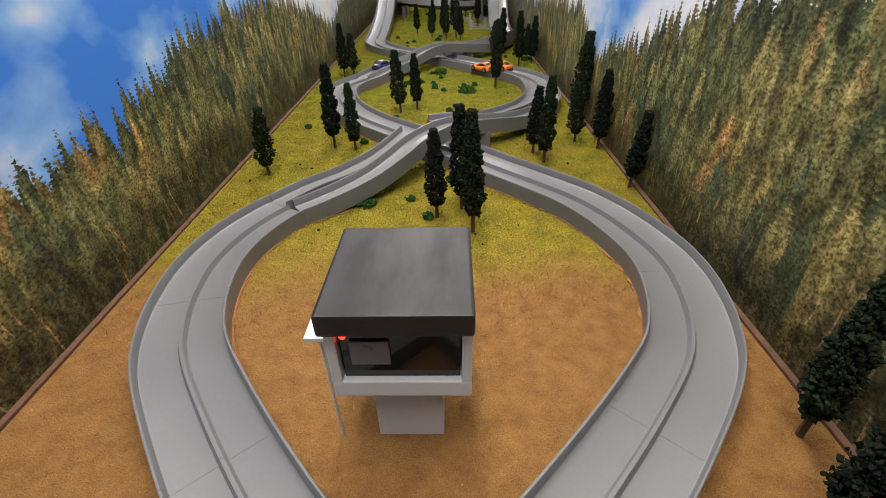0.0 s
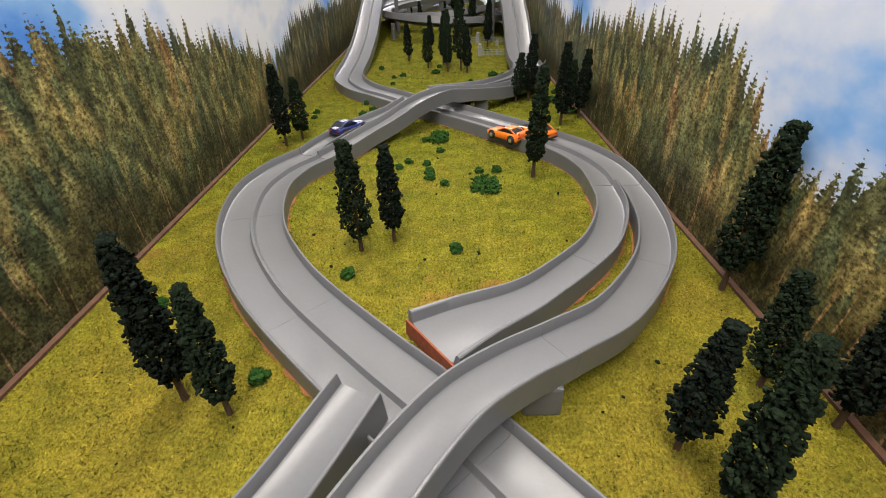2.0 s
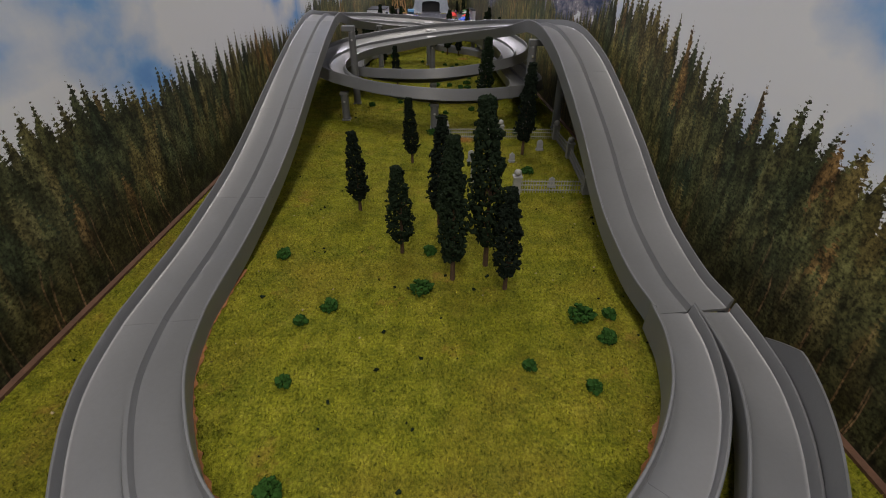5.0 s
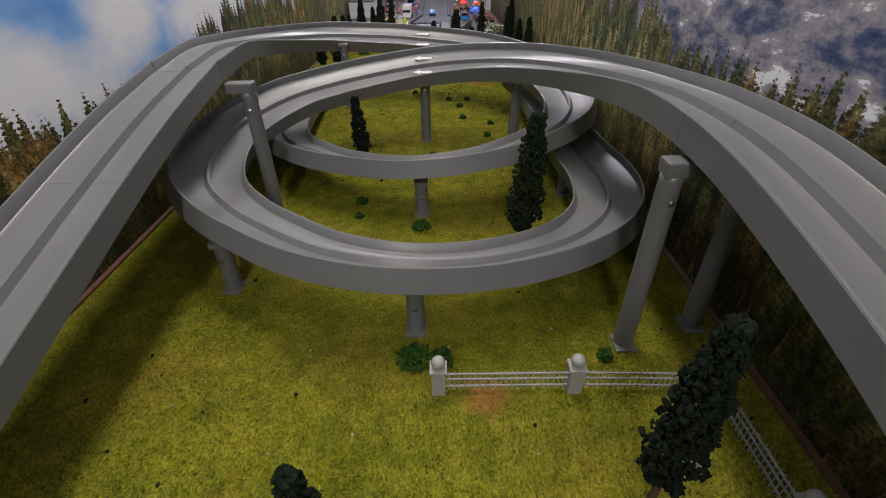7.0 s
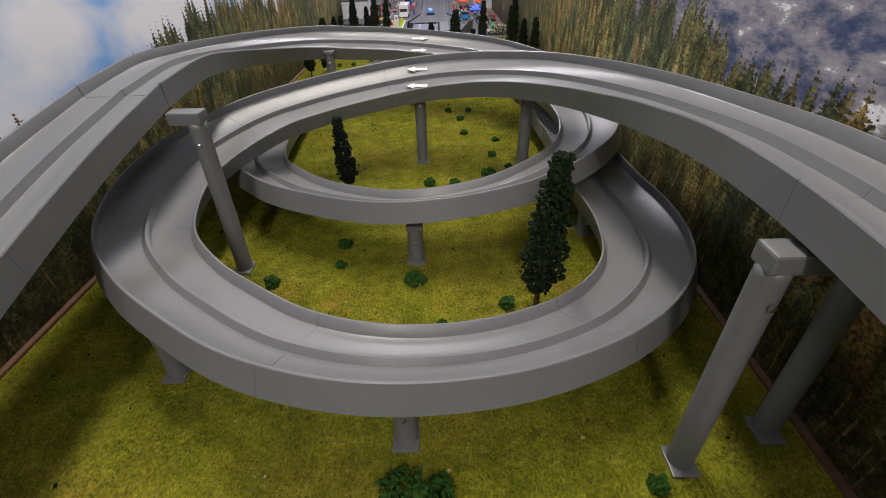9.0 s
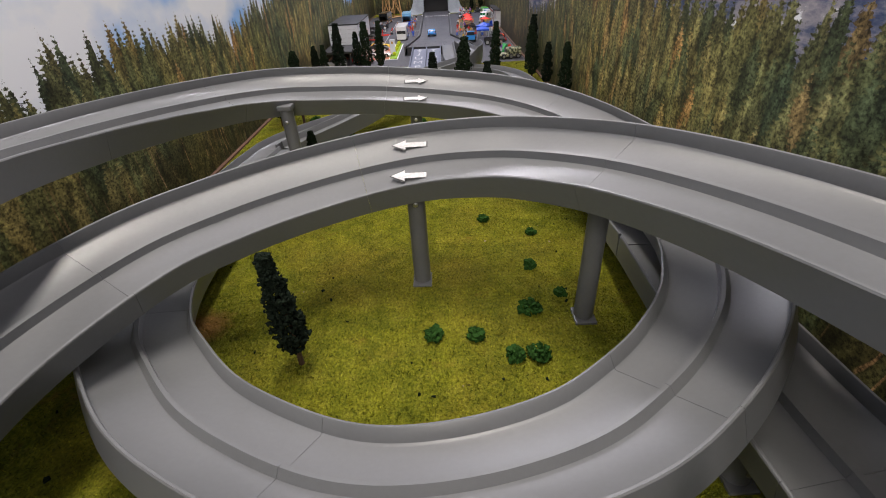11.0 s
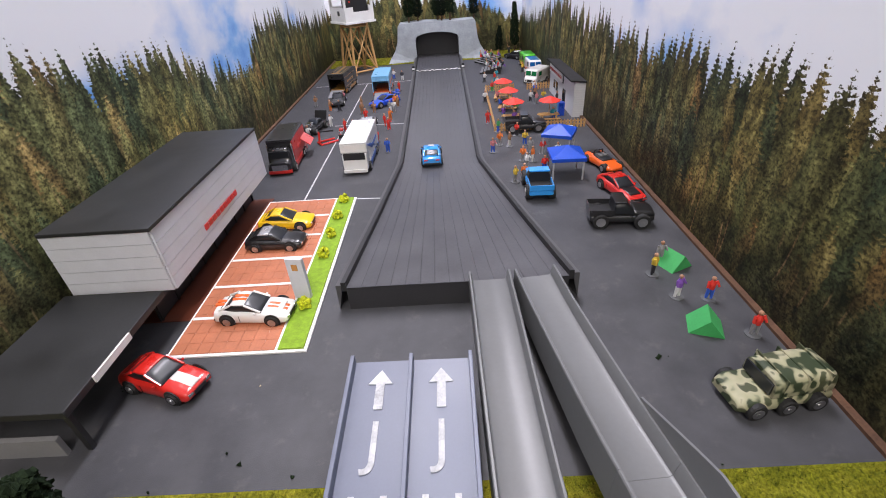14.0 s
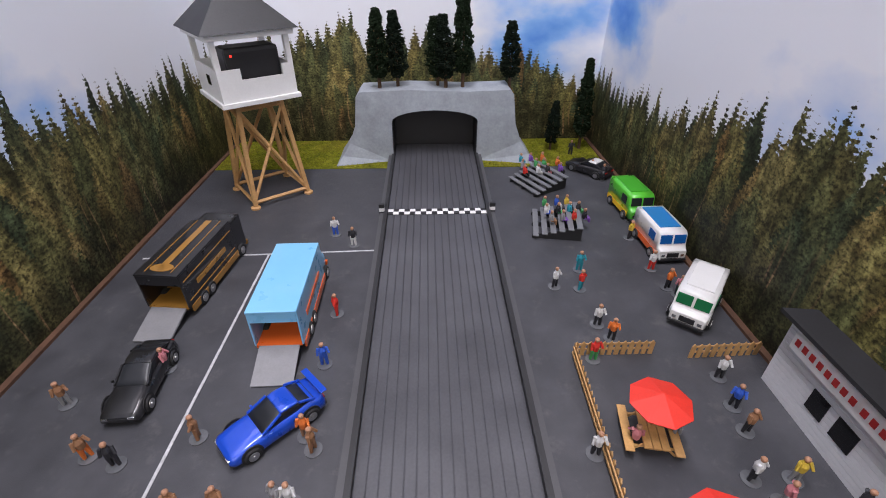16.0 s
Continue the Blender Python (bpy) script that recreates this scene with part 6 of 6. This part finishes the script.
f0, f1 = Vector((-0.21, 3.785, 0)), Vector((-0.085, 4.085, 0))
court = thing("forecourt", "red tiled showroom forecourt with white bay lines and lawn strip", "forecourt")
part("kerb", boxed(f0.x, f1.x, f0.y, f1.y, 0.0, 0.0016), WHITE, court)
edge_x = f1.x - 0.026
cols, rows_n = 8, 22
for i in range(cols):
    for j in range(rows_n):
        x0 = f0.x + 0.002 + (edge_x - f0.x - 0.005) * i / cols
        x1 = f0.x + 0.002 + (edge_x - f0.x - 0.005) * (i + 1) / cols
        y0 = f0.y + 0.003 + (f1.y - f0.y - 0.006) * j / rows_n
        y1 = f0.y + 0.003 + (f1.y - f0.y - 0.006) * (j + 1) / rows_n
        part("tile", boxed(x0 + 0.0002, x1 - 0.0002, y0 + 0.0002, y1 - 0.0002, 0.0016, 0.0022), BRICKRED, court)
for j in range(1, 6):
    y = f0.y + (f1.y - f0.y) * j / 6
    part("bay_line", boxed(f0.x + 0.003, edge_x - 0.004, y - 0.0018, y + 0.0018, 0.0022, 0.0026), WHITE, court)
part("lawn_strip", boxed(edge_x, f1.x - 0.003, f0.y + 0.003, f1.y - 0.003, 0.0016, 0.0032), simple("lawn_green", (0.2, 0.33, 0.02), 0.9, vary=0.3, scale=200.0), court)
LIME = simple("lime_foam", (0.48, 0.52, 0.015), 0.95, vary=0.4, scale=240.0, relief=0.0005, grain=900.0)
for y in (3.851, 3.936, 3.979, 4.022, 4.067):
    rng = random.Random(int(y * 1000))
    bm = bmesh.new()
    for k in range(30):
        v = Vector((rng.gauss(0, 1), rng.gauss(0, 1), rng.gauss(0, 1))).normalized() * 0.0048
        clump(bm, (v.x, v.y, 0.006 + v.z), 0.0022, rng)
    ob = part("round_bush", bm, LIME)
    p = spot(-0.106, y)
    ob.location = (f1.x - 0.0145, p.y, 0.002)
    tagged(ob, "small round lime-green foam bush on the lawn strip", "bush", "round bushes")
c = Vector((-0.105, 3.86, 0))
pylon = thing("sign_pylon", "pale grey sign pylon with a small crest", "sign", Matrix.Translation(c) @ pose(0, 0, 0.003, 0, 0, -8))
part("slab", boxed(-0.0085, 0.0085, -0.0025, 0.0025, 0, 0.047, bevel=0.0006), CLAD, pylon)
part("crest", boxed(-0.003, 0.003, -0.0032, -0.0026, 0.034, 0.041, bevel=0.0003), GOLD, pylon, "small gold and red crest shape")

# ---- snack bar, fenced picnic area ----
SIDING = simple("white_siding", (0.62, 0.63, 0.65), 0.5, vary=0.06)
s0, s1 = Vector((0.298, 4.39, 0)), Vector((0.298, 4.6, 0))
bar = thing("snack_bar", "white clapboard snack bar with a thin black roof", "building")
x0, x1 = s0.x, HALF + 0.008
for k in range(14):
    z0 = 0.0045 * k
    part("siding_board", boxed(x0, x0 + 0.0016 + 0.0004 * (k % 2), s0.y, s1.y, z0, z0 + 0.0042), SIDING, bar)
for k in range(15):
    z0 = 0.0045 * k
    part("siding_board", boxed(x0 + 0.002, x1, s0.y - 0.0016, s0.y + 0.0004, z0, z0 + 0.0042), SIDING, bar)
part("core", boxed(x0 + 0.002, x1, s0.y + 0.0006, s1.y, 0, 0.0655), simple("bar_core", (0.5, 0.5, 0.52), 0.6), bar)
bm = bmesh.new()
box(bm, -0.009, x1 - x0, -0.006, s1.y - s0.y + 0.006, 0, 0.003, m=Matrix.Translation((x0, s0.y, 0.0675)) @ pose(0, 0, 0, 0, 6, 0))
part("roof", bm, simple("black_felt_roof", (0.014, 0.014, 0.016), 0.85, vary=0.3), bar)
part("sign_board", boxed(x0 - 0.004, x0 - 0.0015, s0.y + 0.085, s1.y - 0.01, 0.047, 0.064, bevel=0.0005), WHITE, bar, "white sign board with red lettering bars")
part("sign_frame", boxed(x0 - 0.0014, x0 - 0.0002, s0.y + 0.083, s1.y - 0.008, 0.045, 0.066), BLACK, bar)
for k in range(15):
    y = s0.y + 0.0895 + k * 0.0072 + 0.002 * (k > 6)
    part("sign_bar", boxed(x0 - 0.0045, x0 - 0.004, y, y + 0.0042, 0.0528, 0.0583), SIGNRED, bar)
for y0, y1 in ((0.13, 0.147), (0.155, 0.17)):
    part("window", boxed(x0 - 0.0006, x0 + 0.0004, s0.y + y0, s0.y + y1, 0.018, 0.036), SCREEN, bar)
part("doorway", boxed(x0 - 0.0006, x0 + 0.0004, s0.y + 0.062, s0.y + 0.085, 0.0, 0.036), SCREEN, bar)
c = Vector((0.28, 4.41, 0))
vend = thing("vending_machine", "blue toy drinks machine against the snack bar", "vending machine", Matrix.Translation(c))
part("case", boxed(-0.006, 0.006, -0.007, 0.007, 0, 0.026, bevel=0.0008), ROYAL, vend)
part("front_panel", boxed(-0.0068, -0.006, -0.0055, 0.0055, 0.008, 0.023), SKYBLUE, vend)


def picket_run(p, q):
    a_, b_ = Vector((*p, 0)), Vector((*q, 0))
    d = b_ - a_
    root = thing("picket_fence", "low tan wooden picket fence round the picnic area", "fence", Matrix.Translation(a_) @ pose(0, 0, 0, 0, 0, math.degrees(math.atan2(d.y, d.x))), "picket fences")
    n_ = round(d.length / 0.0062)
    for h in (0.0045, 0.0105):
        part("fence_rail", boxed(0, d.length, 0.0004, 0.0014, h, h + 0.0018), WOOD, root)
    bm = prism([(-0.0019, 0), (0.0019, 0), (0.0019, 0.0135), (0, 0.016), (-0.0019, 0.0135)], 0.001, pose(0, 0, 0, 90, 0, 0))
    first_ = part("picket", bm, WOOD, root)
    for k in range(1, n_ + 1):
        o = new("picket", first_.data)
        o.parent = root
        o.location.x = d.length * k / n_


picket_run((0.14, 4.334), (0.306, 4.332))
picket_run((0.14, 4.338), (0.149, 4.628))
picket_run((0.151, 4.63), (0.217, 4.63))
picket_run((0.25, 4.624), (0.308, 4.626))
UMBRELLA = simple("red_fabric", (0.72, 0.035, 0.02), 0.6, vary=0.1)
TABLETOP = simple("pine_table", (0.55, 0.31, 0.11), 0.5, vary=0.15, scale=150.0)


def picnic_table(x, y, turn):
    c = Vector((x, y, 0))
    root = thing("picnic_table", "tan wooden picnic table with two benches", "table", Matrix.Translation(c) @ pose(0, 0, 0, 0, 0, turn), "picnic tables")
    for k in range(3):
        part("top_plank", boxed(-0.019, 0.019, -0.0085 + k * 0.0058, -0.0033 + k * 0.0058, 0.012, 0.0134), TABLETOP, root)
    for s in (-1, 1):
        part("bench", boxed(-0.019, 0.019, s * 0.0165 - 0.0032, s * 0.0165 + 0.0032, 0.007, 0.0083, bevel=0.0004), TABLETOP, root)
        part("trestle", rods([((s * 0.013, -0.016, 0), (s * 0.013, -0.004, 0.012)), ((s * 0.013, 0.016, 0), (s * 0.013, 0.004, 0.012)), ((s * 0.013, -0.0185, 0.0066), (s * 0.013, 0.0185, 0.0066))], 0.001, 5), TABLETOP, root)
    umb = thing("parasol", "red eight-sided parasol over a picnic table", "parasol", Matrix.Translation(c + Vector((0, 0, 0.0134))), "parasols")
    part("pole", rods([((0, 0, 0), (0, 0, 0.031))], 0.0007, 6), WOOD, umb)
    for k in range(8):
        bm = bmesh.new()
        a0, a1 = k * math.tau / 8, (k + 1) * math.tau / 8
        tipv = (0, 0, 0.034)
        e0, e1 = (0.0215 * math.cos(a0), 0.0215 * math.sin(a0), 0.0255), (0.0215 * math.cos(a1), 0.0215 * math.sin(a1), 0.0255)
        vs = [bm.verts.new(v) for v in (tipv, e0, e1)] + [bm.verts.new((v[0], v[1], v[2] - 0.0006)) for v in (tipv, e0, e1)]
        bm.faces.new(vs[:3])
        bm.faces.new((vs[5], vs[4], vs[3]))
        bm.faces.new((vs[1], vs[4], vs[5], vs[2]))
        part("canopy_panel", bm, UMBRELLA, umb)


for row in [(0.182, 4.55, 80), (0.183, 4.47, 75), (0.181, 4.385, 5), (0.25, 4.38, 0)]:
    picnic_table(*row)
BLEACH = simple("grey_bench", (0.16, 0.165, 0.175), 0.5, vary=0.15)


def bleacher(x, y, turn):
    c = Vector((x, y, 0))
    root = thing("bleacher", "grey tiered spectator bleacher on asphalt", "bleacher", Matrix.Translation(c) @ pose(0, 0, 0, 0, 0, turn), "bleachers")
    for k in range(6):
        part("seat_plank", boxed(-0.029 + k * 0.01, -0.0222 + k * 0.01, -0.034, 0.034, 0.0045 + 0.0028 * k, 0.006 + 0.0028 * k, bevel=0.0003), BLEACH, root)
    for yy in (-0.028, 0.0, 0.028):
        part("frame", prism([(-0.03, 0), (0.028, 0), (0.028, 0.018), (-0.03, 0.0044)], 0.0016, Matrix.Translation((0, yy, 0)) @ pose(0, 0, 0, 90, 0, 0)), BLACK, root)


bleacher(0.186, 4.845, -10)
bleacher(0.188, 4.968, 28)
BLUECLOTH = simple("blue_fabric", (0.008, 0.07, 0.52), 0.4, vary=0.1)
POSTGREY = simple("post_grey", (0.4, 0.4, 0.42), 0.4)


def tent(x, y, turn, size=0.023):
    c = Vector((x, y, 0))
    root = thing("pop_up_tent", "bright blue pop-up tent on four grey posts", "tent", Matrix.Translation(c) @ pose(0, 0, 0, 0, 0, turn), "pop-up tents")
    for sx in (-1, 1):
        for sy in (-1, 1):
            part("post", boxed(sx * size - 0.001, sx * size + 0.001, sy * size - 0.001, sy * size + 0.001, 0, 0.033), POSTGREY, root)
    bm = bmesh.new()
    s = size + 0.003
    low = [bm.verts.new((sx * s, sy * s, 0.029)) for sx, sy in ((-1, -1), (1, -1), (1, 1), (-1, 1))]
    mid = [bm.verts.new((sx * s, sy * s, 0.034)) for sx, sy in ((-1, -1), (1, -1), (1, 1), (-1, 1))]
    tipv = bm.verts.new((0, 0, 0.046))
    under = bm.verts.new((0, 0, 0.044))
    for k in range(4):
        j = (k + 1) % 4
        bm.faces.new((low[k], low[j], mid[j], mid[k]))
        bm.faces.new((mid[k], mid[j], tipv))
        bm.faces.new((low[j], low[k], under))
    part("canopy", bm, BLUECLOTH, root)


tent(0.232, 4.218, -25, 0.021)
tent(0.22, 4.122, -3, 0.021)
GREENCLOTH = simple("green_fabric", (0.05, 0.36, 0.1), 0.6, vary=0.15)
for x, y, turn in ((0.275, 3.884, 25), (0.262, 3.79, -20)):
    c = Vector((x, y, 0))
    cloth = part("camp_tent", prism([(-0.014, 0), (0.014, 0), (0, 0.016)], 0.024, pose(0, 0.012, 0, 90, 0, 0)), GREENCLOTH)
    cloth.matrix_basis = Matrix.Translation(c) @ pose(0, 0, 0, 0, 0, turn)
    tagged(cloth, "small green ridge tent on the asphalt", "tent", "camp tents")
cool = thing("cool_box", "white rounded cool box behind the blue tent", "cool box", Matrix.Translation(spot(0.25, 4.268)) @ pose(0, 0, 0, 0, 0, -20) @ Matrix.Scale(0.8, 4))
part("tub", boxed(-0.0135, 0.0135, -0.009, 0.009, 0, 0.013, bevel=0.0025), WHITEP, cool)
part("lid", boxed(-0.014, 0.014, -0.0095, 0.0095, 0.0132, 0.0175, bevel=0.0018), WHITEP, cool)
for s in (-1, 1):
    part("handle", boxed(s * 0.0148 - 0.0006, s * 0.0148 + 0.0006, -0.004, 0.004, 0.008, 0.0105), LIGHTGREY, cool)

# ---- cemetery beside the ramp ----
STONE = simple("grave_stone", (0.27, 0.28, 0.29), 0.7, vary=0.25, scale=120.0, relief=0.0003)
FENCEGREY = simple("cast_fence_grey", (0.3, 0.3, 0.29), 0.5, vary=0.15)


def iron_run(p, q):
    a_, b_ = Vector((*p, 0)), Vector((*q, 0))
    d = b_ - a_
    root = thing("cemetery_fence", "grey cast-iron style cemetery railing", "fence", Matrix.Translation(a_) @ pose(0, 0, 0, 0, 0, math.degrees(math.atan2(d.y, d.x))), "cemetery railings")
    for h in (0.005, 0.013, 0.019):
        part("fence_rail", boxed(0, d.length, -0.0006, 0.0006, h, h + 0.0012), FENCEGREY, root)
    n_ = max(4, round(d.length / 0.0042))
    bm = bmesh.new()
    rod(bm, (0, 0, 0.001), (0, 0, 0.0225), 0.0006, 0.0004, 5)
    first_ = part("bar", bm, FENCEGREY, root)
    for k in range(1, n_):
        o = new("bar", first_.data)
        o.parent = root
        o.location.x = d.length * k / n_


def gate_post(x, y):
    c = Vector((x, y, 0))
    root = thing("cemetery_post", "square grey stone cemetery post with a ball top", "post", Matrix.Translation(c), "cemetery posts")
    part("shaft", boxed(-0.0055, 0.0055, -0.0055, 0.0055, 0, 0.026, bevel=0.0005), FENCEGREY, root)
    part("cap", boxed(-0.0068, 0.0068, -0.0068, 0.0068, 0.026, 0.0285, bevel=0.0005), FENCEGREY, root)
    part("ball", lathe([(0.0015, 0.0285), (0.0046, 0.0305), (0.0058, 0.0335), (0.0046, 0.0368), (0.0012, 0.0388)], 14), FENCEGREY, root, smooth=True)


CORNERS = [(0.052, 2.027), (0.161, 2.027), (0.272, 2.024), (0.272, 1.92), (0.256, 1.766), (0.151, 1.768)]
for q in CORNERS:
    gate_post(*q)
for p, q in zip(CORNERS, CORNERS[1:]):
    iron_run(p, q)


def headstone(x, y, kind, turn):
    c = Vector((x, y, 0))
    w_, h_ = ((0.011, 0.02), (0.009, 0.017), (0.008, 0.024))[kind]
    top = [(w_ * 0.5 * math.cos(a_), h_ * 0.72 + h_ * 0.28 * math.sin(a_)) for a_ in [k * math.pi / 8 for k in range(9)]] if kind != 1 else [(w_ / 2, h_ * 0.8), (0, h_), (-w_ / 2, h_ * 0.8)]
    root = thing("headstone", "weathered grey headstone on a plinth", "headstone", Matrix.Translation(c) @ pose(0, 0, 0, 0, 0, turn), "headstones")
    part("stone", prism([(-w_ / 2, 0.003), (w_ / 2, 0.003)] + top, 0.0035, pose(0, 0.0017, 0, 90, 0, 0)), STONE, root)
    part("plinth", boxed(-w_ * 0.62, w_ * 0.62, -0.0038, 0.0038, -0.0005, 0.0034, bevel=0.0004), STONE, root)


for row in [(0.227, 1.961, 0, 6), (0.21, 1.791, 1, -5), (0.093, 1.903, 0, 12), (0.089, 1.813, 2, 3), (0.12, 1.86, 1, -10), (0.165, 1.9, 1, 5)]:
    headstone(*row)


# ---- toy figures ----
SKIN = simple("figure_skin_tone", (0.42, 0.22, 0.13), 0.6)
CLOTH = {n_: simple("figure_" + n_, c_, 0.6) for n_, c_ in dict(red=(0.6, 0.03, 0.02), blue=(0.03, 0.1, 0.5), white=(0.6, 0.6, 0.6), black=(0.02, 0.02, 0.025), orange=(0.65, 0.16, 0.03), brown=(0.28, 0.14, 0.07), green=(0.06, 0.32, 0.1), yellow=(0.6, 0.42, 0.05), pink=(0.55, 0.2, 0.22), teal=(0.02, 0.25, 0.32), purple=(0.2, 0.08, 0.4), grey=(0.25, 0.25, 0.26)).items()}
FIGURES = {}


def figure_mesh(upper, lower, seated):
    key = (upper, lower, seated)
    if key in FIGURES:
        return FIGURES[key]
    bm = bmesh.new()

    def add(index, made):
        start = len(bm.faces)
        made()
        bm.faces.ensure_lookup_table()
        for f in bm.faces[start:]:
            f.material_index = index

    hip = 0.0055 if seated else 0.0125
    if seated:
        add(1, lambda: (rod(bm, (-0.002, 0, hip), (-0.002, -0.006, hip), 0.0017, 0.0014, 7), rod(bm, (0.002, 0, hip), (0.002, -0.006, hip), 0.0017, 0.0014, 7), rod(bm, (-0.002, -0.006, hip), (-0.002, -0.0065, 0), 0.0013, 0.0012, 7), rod(bm, (0.002, -0.006, hip), (0.002, -0.0065, 0), 0.0013, 0.0012, 7)))
    else:
        add(1, lambda: (rod(bm, (-0.0022, 0.0006, 0.001), (-0.0016, 0, hip), 0.0012, 0.002, 7), rod(bm, (0.0022, -0.0006, 0.001), (0.0016, 0, hip), 0.0012, 0.002, 7)))
    add(0, lambda: (rod(bm, (0, 0, hip - 0.0006), (0, 0, hip + 0.005), 0.0028, 0.0033, 9), rod(bm, (0, 0, hip + 0.005), (0, 0, hip + 0.0088), 0.0033, 0.0016, 9), rod(bm, (-0.0034, 0, hip + 0.0078), (-0.0046, -0.0015, hip + 0.0015), 0.0013, 0.001, 6), rod(bm, (0.0034, 0, hip + 0.0078), (0.005, -0.003, hip + 0.003), 0.0013, 0.001, 6)))

    def head():
        vs = bmesh.ops.create_icosphere(bm, subdivisions=2, radius=0.0021)["verts"]
        bmesh.ops.translate(bm, verts=vs, vec=(0, 0, hip + 0.0112))
        rod(bm, (0, 0, hip + 0.0085), (0, 0, hip + 0.0105), 0.001, sides=6)

    add(2, head)
    if not seated:
        add(3, lambda: rod(bm, (0, 0, 0.0), (0, 0, 0.0009), 0.0065, 0.0065, 20))
    data = bpy.data.meshes.new("toy_figure")
    bm.to_mesh(data)
    bm.free()
    for m_ in (CLOTH[upper], CLOTH[lower], SKIN, CLEARBASE):
        data.materials.append(m_)
    FIGURES[key] = data
    return data


def figures(rows_, seated=False, z=0.0):
    for x, y, upper, lower, turn in rows_:
        ob = new("toy_figure", figure_mesh(upper, lower, seated))
        c = spot(x, y)
        ob.matrix_basis = Matrix.Translation((c.x, c.y, z)) @ pose(0, 0, 0, 0, 0, turn)
        where = "seated on bench" if seated else "on clear base"
        tagged(ob, f"plain toy figure, {upper} top, {lower} trousers, {where}", "toy figure", "toy figures")


figures([(-0.24, 4.541, "brown", "grey", 40), (-0.181, 4.567, "pink", "grey", 100), (-0.179, 4.49, "black", "black", 20), (-0.2, 4.497, "brown", "orange", 60), (-0.135, 4.505, "brown", "brown", -60), (-0.056, 4.49, "brown", "brown", 80), (-0.127, 4.458, "brown", "brown", 10), (-0.102, 4.458, "brown", "brown", 0), (-0.069, 4.458, "grey", "white", -30), (-0.06, 4.615, "red", "red", -60), (-0.062, 4.56, "blue", "blue", 20), (-0.077, 4.745, "white", "blue", 15), (-0.056, 4.721, "black", "white", 0)])
figures([(-0.25, 4.335, "red", "red", 30), (-0.235, 4.35, "white", "red", -30), (-0.177, 4.39, "white", "white", 60), (-0.143, 4.355, "red", "red", 80), (-0.125, 4.345, "orange", "red", 30), (-0.112, 4.412, "red", "red", 10), (-0.07, 4.37, "red", "red", -70), (-0.06, 4.345, "red", "red", 45), (-0.075, 4.285, "red", "red", -20), (-0.054, 4.237, "blue", "blue", 0), (-0.063, 4.4, "orange", "orange", 50), (-0.061, 4.457, "white", "grey", 0), (-0.063, 4.5, "orange", "brown", 0), (-0.205, 4.33, "white", "grey", 50)])
figures([(0.117, 4.208, "pink", "blue", 20), (0.132, 4.236, "orange", "grey", 0), (0.147, 4.229, "brown", "white", 60), (0.173, 4.233, "yellow", "blue", 0), (0.167, 4.272, "red", "black", -40), (0.138, 4.295, "green", "blue", 70), (0.175, 4.2, "grey", "grey", 10), (0.193, 4.192, "red", "grey", 0), (0.212, 4.175, "white", "blue", 0), (0.158, 4.169, "orange", "grey", -20), (0.172, 4.165, "orange", "white", 90), (0.159, 4.144, "white", "grey", 30), (0.182, 4.13, "red", "blue", 0), (0.148, 4.107, "orange", "blue", 0), (0.134, 4.101, "yellow", "grey", 60), (0.124, 4.345, "red", "red", 0), (0.128, 4.473, "white", "black", 0)])
figures([(0.219, 4.9, "black", "black", 0), (0.231, 4.84, "black", "black", 0), (0.242, 4.826, "black", "white", 20), (0.28, 4.875, "black", "black", 0), (0.243, 4.772, "black", "grey", 50), (0.245, 4.73, "yellow", "brown", 0), (0.233, 4.695, "yellow", "black", 60), (0.247, 4.704, "teal", "blue", 0), (0.237, 4.643, "white", "red", 0), (0.242, 4.616, "orange", "black", 30), (0.248, 4.606, "pink", "black", -30), (0.137, 4.629, "white", "black", 40), (0.166, 4.65, "teal", "teal", 0), (0.16, 4.623, "red", "teal", 60), (0.163, 4.579, "white", "black", 0), (0.17, 4.563, "orange", "black", -20), (0.149, 4.545, "red", "green", 10)])
figures([(0.24, 4.521, "white", "black", 0), (0.237, 4.498, "blue", "black", -40), (0.235, 4.48, "brown", "black", 20), (0.22, 4.451, "white", "black", 30), (0.23, 4.437, "pink", "grey", 60), (0.246, 4.449, "yellow", "grey", 0), (0.27, 4.43, "black", "black", 80), (0.27, 3.835, "red", "blue", 0), (0.243, 3.84, "purple", "white", 30), (0.235, 3.875, "yellow", "black", 60), (0.25, 3.895, "grey", "grey", 0), (0.285, 3.79, "red", "grey", 0)])
rng = random.Random(5)
names = list(CLOTH)
figures([(0.15 + 0.012 * (k % 4) + rng.uniform(-0.002, 0.002), 4.718 + 0.016 * (k // 4), names[rng.randrange(12)], names[rng.randrange(12)], 90) for k in range(11)], True, 0.012)
figures([(0.142 + 0.014 * (k % 4) + rng.uniform(-0.002, 0.002), 4.83 + 0.016 * (k // 4), names[rng.randrange(12)], names[rng.randrange(12)], 110) for k in range(11)], True, 0.012)
figures([(0.154, 4.476, "pink", "black", 160), (0.184, 4.484, "red", "grey", 0), (0.154, 4.42, "blue", "grey", 120), (0.186, 4.41, "red", "green", 0), (0.155, 4.365, "purple", "blue", 170), (0.172, 4.336, "purple", "black", 0), (0.243, 4.338, "teal", "blue", 0)], True, 0.0065)
